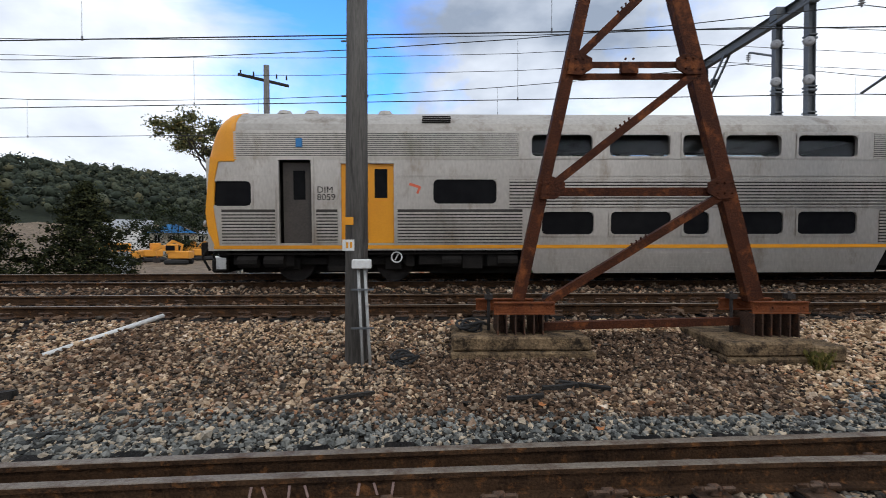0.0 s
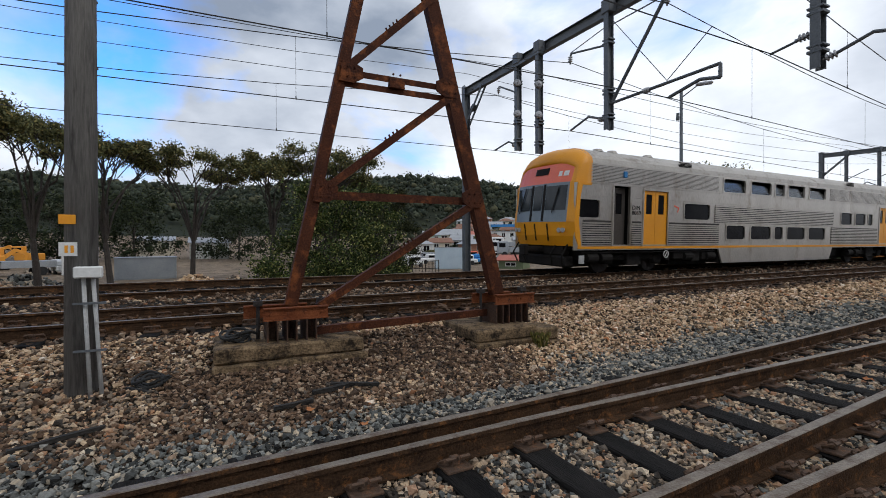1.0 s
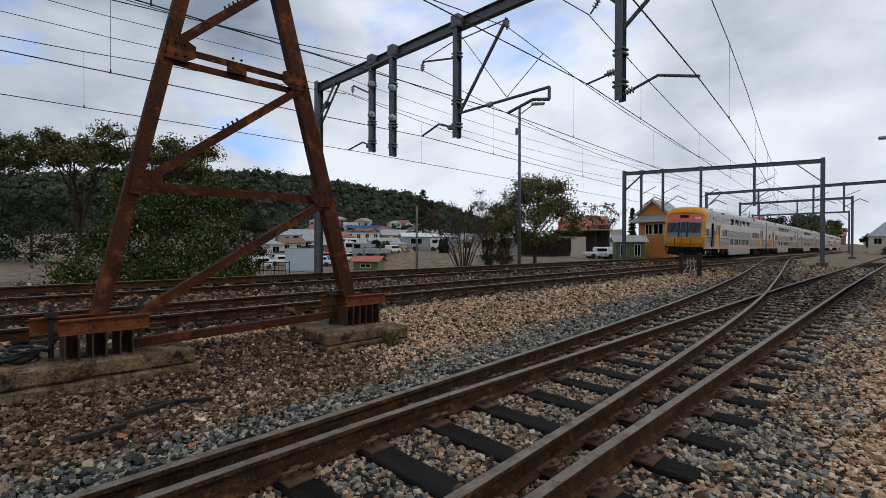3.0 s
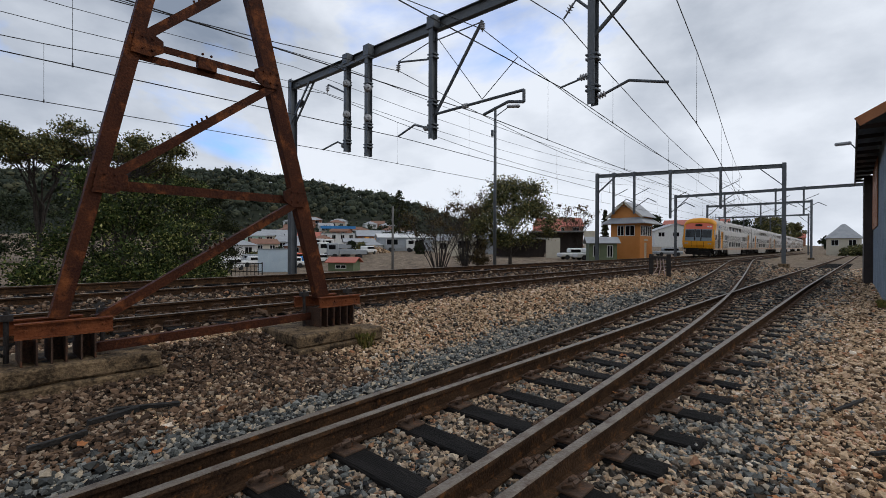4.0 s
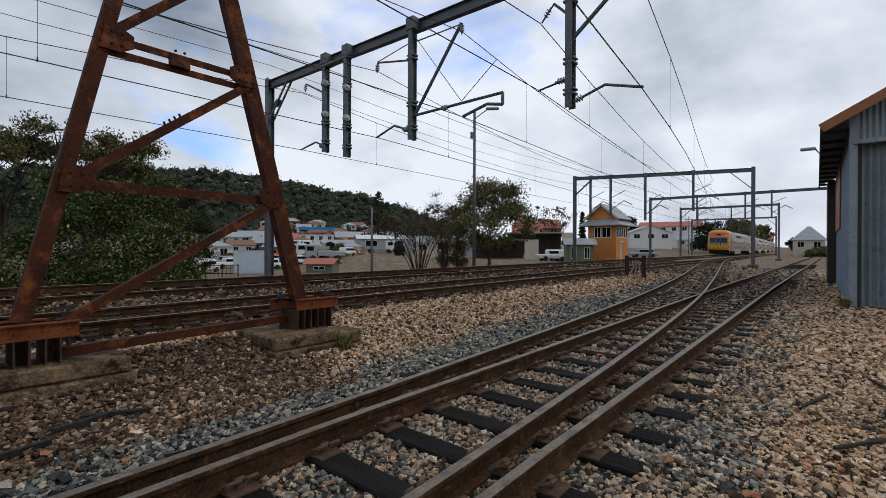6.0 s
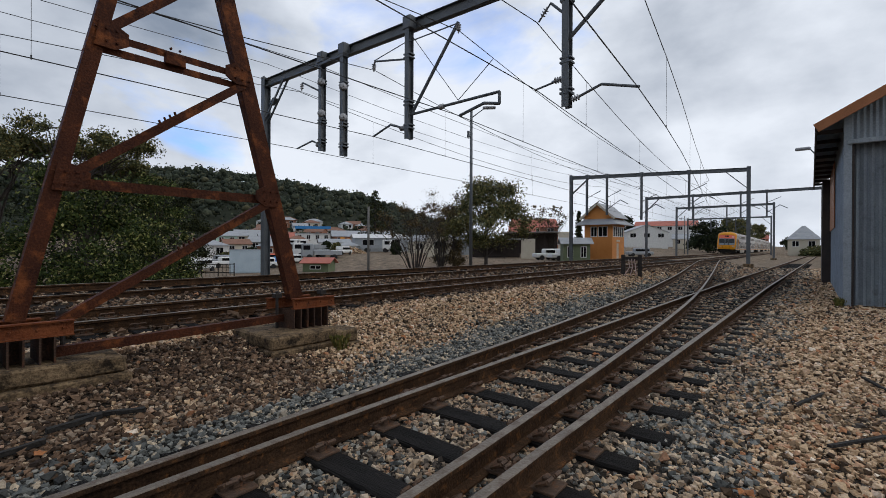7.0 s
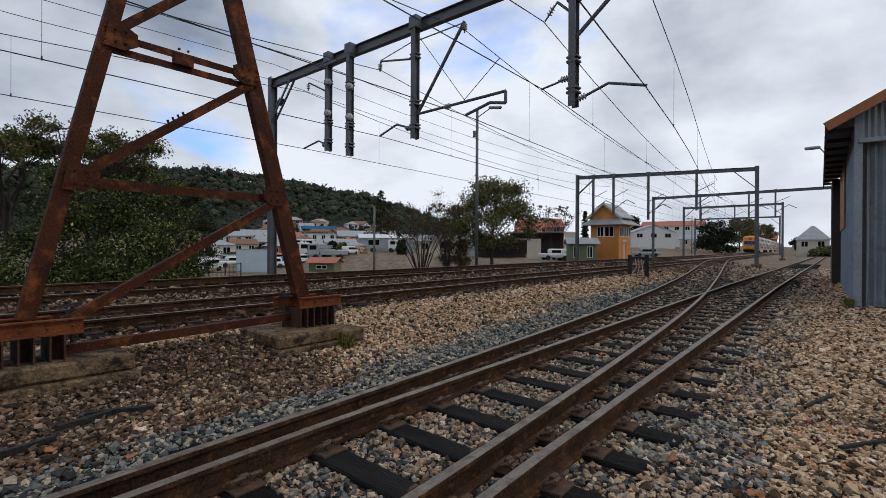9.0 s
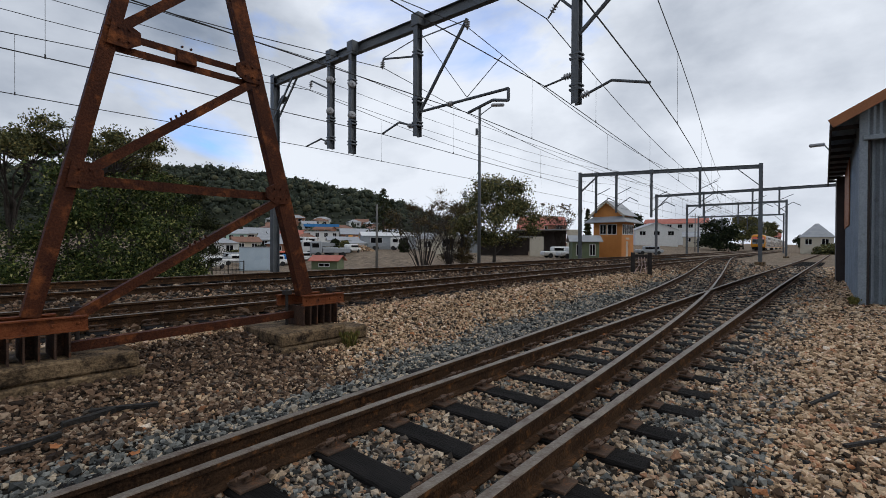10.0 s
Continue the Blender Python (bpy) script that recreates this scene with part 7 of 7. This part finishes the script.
M_CABLE = surf("dusty_pink_plastic", (0.30, 0.20, 0.18), (0.40, 0.28, 0.25), 0.7, 0, 4, 30, 0.1)


def trackside_box():
    t = thing("signal_relay_frame", "dark trackside frame with drooping cables", "relay frame", pose(21.0, 6.75, ground_z(21.0, 6.75), 0, 0, -72))
    for u in (-0.34, 0.34):
        bm = bmesh.new()
        box(bm, u - 0.09, u + 0.09, -0.1, 0.1, 0.0, 0.95, 0.02)
        part("post", bm, M_DARK_STEEL, t)
    bm = bmesh.new()
    box(bm, -0.25, 0.25, -0.03, 0.03, 0.72, 0.86, 0.01)
    part("head", bm, M_DARK_STEEL, t)
    for k, u in enumerate((-0.15, 0.0, 0.15)):
        bm = bmesh.new()
        p = [Vector((u * 0.8, -0.05, 0.75)), Vector((u * 0.8 + 0.04, -0.2, 0.4)), Vector((u * 1.6 - 0.05, -0.45, 0.05))]
        for a, b in zip(p, p[1:]):
            tube(bm, a, b, 0.018, 0.018, 6)
        part("cable", bm, M_CABLE, t, "pale drooping cable")


trackside_box()


def stick(name, a, b, r, mat, label, category):
    bm = bmesh.new()
    a, b = Vector(a), Vector(b)
    bar(bm, a, b, r * 2, r * 1.4, (0, 0, 1))
    bmesh.ops.subdivide_edges(bm, edges=bm.edges[:], cuts=3, use_grid_fill=True)
    for v in bm.verts:
        v.co += noise.noise_vector(v.co * 7) * r * 0.5
    tagged(part(name, bm, mat), label, category)


bm = bmesh.new()
tube(bm, (-5.15, 5.7, -0.02), (-4.5, 7.05, 0.25), 0.036, 0.036, 10)
tagged(part("white_pipe", bm, M_WHITE, smooth=True), "white plastic pipe lying on the ballast", "pipe")
for a, b, r in (((-1.50, 4.45, -0.16), (-0.95, 4.70, -0.15), 0.022), ((0.36, 4.50, -0.15), (0.72, 4.55, -0.14), 0.028), ((0.76, 4.78, -0.14), (1.14, 4.84, -0.13), 0.028),
                ((0.98, 4.98, -0.14), (1.45, 4.76, -0.14), 0.025), ((-5.0, 4.45, -0.16), (-4.5, 4.62, -0.13), 0.06), ((5.6, 0.25, -0.17), (6.2, 0.05, -0.16), 0.016),
                ((4.6, 0.0, -0.17), (5.1, -0.35, -0.16), 0.016), ((6.8, -0.5, -0.17), (7.3, -0.3, -0.16), 0.016)):
    stick("timber_scrap", a, b, r, M_TIMBER, "dark rotten timber scrap lying on stones", "timber scrap")
bm = bmesh.new()
box(bm, -5.1, -4.75, 4.45, 4.75, -0.2, 0.06, 0.02)
tagged(part("steel_block", bm, M_TOWER_BASE), "small rusty steel block on the ballast", "steel block")


def coil(x, y, z, label):
    bm = bmesh.new()
    rr = random.Random(int(x * 100))
    for k in range(5):
        c = Vector((x + rr.uniform(-0.05, 0.05), y + rr.uniform(-0.05, 0.05), z + 0.02 + k * 0.022))
        R = rr.uniform(0.10, 0.17)
        for i in range(14):
            a0, a1 = i * math.tau / 14, (i + 1) * math.tau / 14
            tube(bm, c + Vector((R * math.cos(a0), R * math.sin(a0), 0.03 * math.sin(a0 * 2 + k))), c + Vector((R * math.cos(a1), R * math.sin(a1), 0.03 * math.sin(a1 * 2 + k))), 0.016, 0.016, 6)
    tagged(part("cable_coil", bm, M_TYRE), label, "cable coil")


coil(0.1, 6.1, 0.20, "black cable coil lying on the concrete footing")
coil(-0.72, 5.55, -0.10, "black cable coil lying on the stones")


WEED = speckled("olive_yellow_weeds", ((0.0, (0.07, 0.075, 0.02)), (0.6, (0.14, 0.13, 0.035)), (1.0, (0.22, 0.17, 0.05))), 0.8, 8, 0)


def tuft(x, y, z, n, label):
    bm = bmesh.new()
    rr = random.Random(int(x * 77))
    for i in range(n):
        a, l = rr.uniform(0, math.tau), rr.uniform(0.12, 0.3)
        p = Vector((x + rr.uniform(-0.12, 0.12), y + rr.uniform(-0.08, 0.08), z))
        q = p + Vector((math.cos(a) * l * 0.4, math.sin(a) * l * 0.4, l))
        s = Vector((-math.sin(a), math.cos(a), 0)) * 0.012
        vs = [bm.verts.new(v) for v in (p - s, p + s, q)]
        bm.faces.new(vs)
        m = p + (q - p) * 0.7
        vs = [bm.verts.new(v) for v in (m - s * 2.2, m + Vector((0, 0, 0.03)), m + s * 2.2, m - Vector((0, 0, 0.03)))]
        bm.faces.new(vs)
    tagged(part("weed_tuft", bm, WEED), label, "weed", kind="stuff")


tuft(4.10, 5.36, -0.12, 60, "olive-yellow weeds beside the footing")
tuft(16.2, -0.2, -0.2, 200, "green weeds at the foot of the shed")
tuft(15.9, -1.2, -0.2, 160, "green weeds at the foot of the shed")
lr = random.Random(5)
for x, y in ((6.3, 2.5), (9.5, 1.0), (-2.35, 4.15), (0.65, 4.3), (4.6, 1.9), (5.2, 5.2), (12.6, 1.3), (1.0, 3.75), (7.5, 3.0), (3.3, 0.4)):
    bm = bmesh.new()
    vs = [bm.verts.new((px, py, 0.012 * ((i % 2) * 2))) for i, (px, py) in enumerate(((-0.05, 0), (-0.02, 0.03), (0, 0.055), (0.025, 0.03), (0.06, 0.01), (0.02, -0.03), (-0.02, -0.035)))]
    c = bm.verts.new((0, 0, 0.015))
    for i in range(7):
        bm.faces.new((vs[i], vs[(i + 1) % 7], c))
    ob = part("dead_leaf", bm, M_LEAF_FALLEN)
    ob.matrix_basis = pose(x, y, ground_z(x, y) + 0.055, lr.uniform(-20, 20), lr.uniform(-20, 20), lr.uniform(0, 360))
    tagged(ob, "curled orange dead leaf on the stones", "leaf", group="dead leaves")


for k, (x, lean) in enumerate(((-1.38, 12), (-1.30, -18), (-1.16, 6), (-1.06, -14), (-0.76, 10), (-0.66, -16), (-0.56, 8))):
    bm = bmesh.new()
    box(bm, -0.007, 0.007, -0.001, 0.001, -0.038, 0.038)
    ob = part("chalk_mark", bm, M_CABLE, siding, "faded pinkish-white chalk bar")
    ob.matrix_basis = pose(x, y_siding(x) + GAUGE - 0.0125, -0.095, 0, lean, 0)


vehicle(-23.8, 80, 20, "car", M_WHITE, "white car parked among the machines")
vehicle(-21.8, 84, 60, "truck", M_WHITE, "white truck parked behind the timber pole")
vehicle(-17.2, 62, 15, "truck", M_ORANGE, "orange tip truck behind the trees")
vehicle(-13.8, 64, 100, "car", M_WHITE, "white car behind the gum trees")
vehicle(-33.6, 82, 20, "truck", M_YELLOW, "yellow truck parked in the yard")
vehicle(27.6, 88, 20, "car", M_WHITE, "white car parked in the yard")
vehicle(36.0, 104, 15, "car", M_WHITE, "white car parked beside the shop")
excavator(38.9, 105, 30, "small yellow loader in the gravel yard", M_YELLOW, 0.5)
vehicle(33.6, 80, 20, "truck", M_WHITE, "white tray truck parked in front of the shop")
vehicle(35.0, 76, 5, "truck", M_GREY_WALL, "grey flatbed truck in the gravel yard")
vehicle(30.2, 70, 75, "car", M_BLUE, "blue car parked in the yard")
vehicle(28.2, 66, 15, "car", M_WHITE, "white car behind the site container")
vehicle(24.6, 70, 20, "car", M_WHITE, "white car parked behind the fence")
vehicle(37.4, 82, 60, "car", M_WHITE, "white car parked beside the loader")
vehicle(64.9, 60, 25, "ute", M_WHITE, "white utility car parked behind the green hut")


def pile(bearing, r, size, material, label, seed):
    rng = np.random.default_rng(seed)
    x, y = at(bearing, r)
    n = 260
    a, d = rng.uniform(0, math.tau, n), size * np.sqrt(rng.random(n))
    z = np.maximum(0.0, (size - d) * 0.55)
    c = np.stack([d * np.cos(a), d * np.sin(a), z * rng.uniform(0.6, 1.0, n)], 1)
    ob = new("rubble_pile", lumps("rubble_pile", c, rng.uniform(0.10, 0.28, n), material, rng, CUBE_V, CUBE_F, 0.45))
    ob.matrix_basis = pose(x, y, ground_z(x, y))
    tagged(ob, label, "rubble", kind="stuff")


pile(-23.5, 40, 2.4, GREY, "grey heap of rubble in the yard", 1)
pile(-19.0, 42, 1.8, MIXED, "brown heap of rubble in the yard", 2)
pile(-16.5, 44, 2.2, GREY, "grey heap of rubble in the yard", 3)
pile(-2.5, 40, 1.5, TAN, "tan heap of rubble in the yard", 4)
pile(1.5, 38, 1.2, MIXED, "brown heap of scrap in the yard", 5)
pile(38.5, 90, 3.0, TAN, "tan heap of gravel in the yard", 6)


def motions():
    for k, c in enumerate(cars):
        walk(c, [(t, car_pose(x + k * (CAR_L + 0.55))) for t, x in TRAIN_X])


motions()
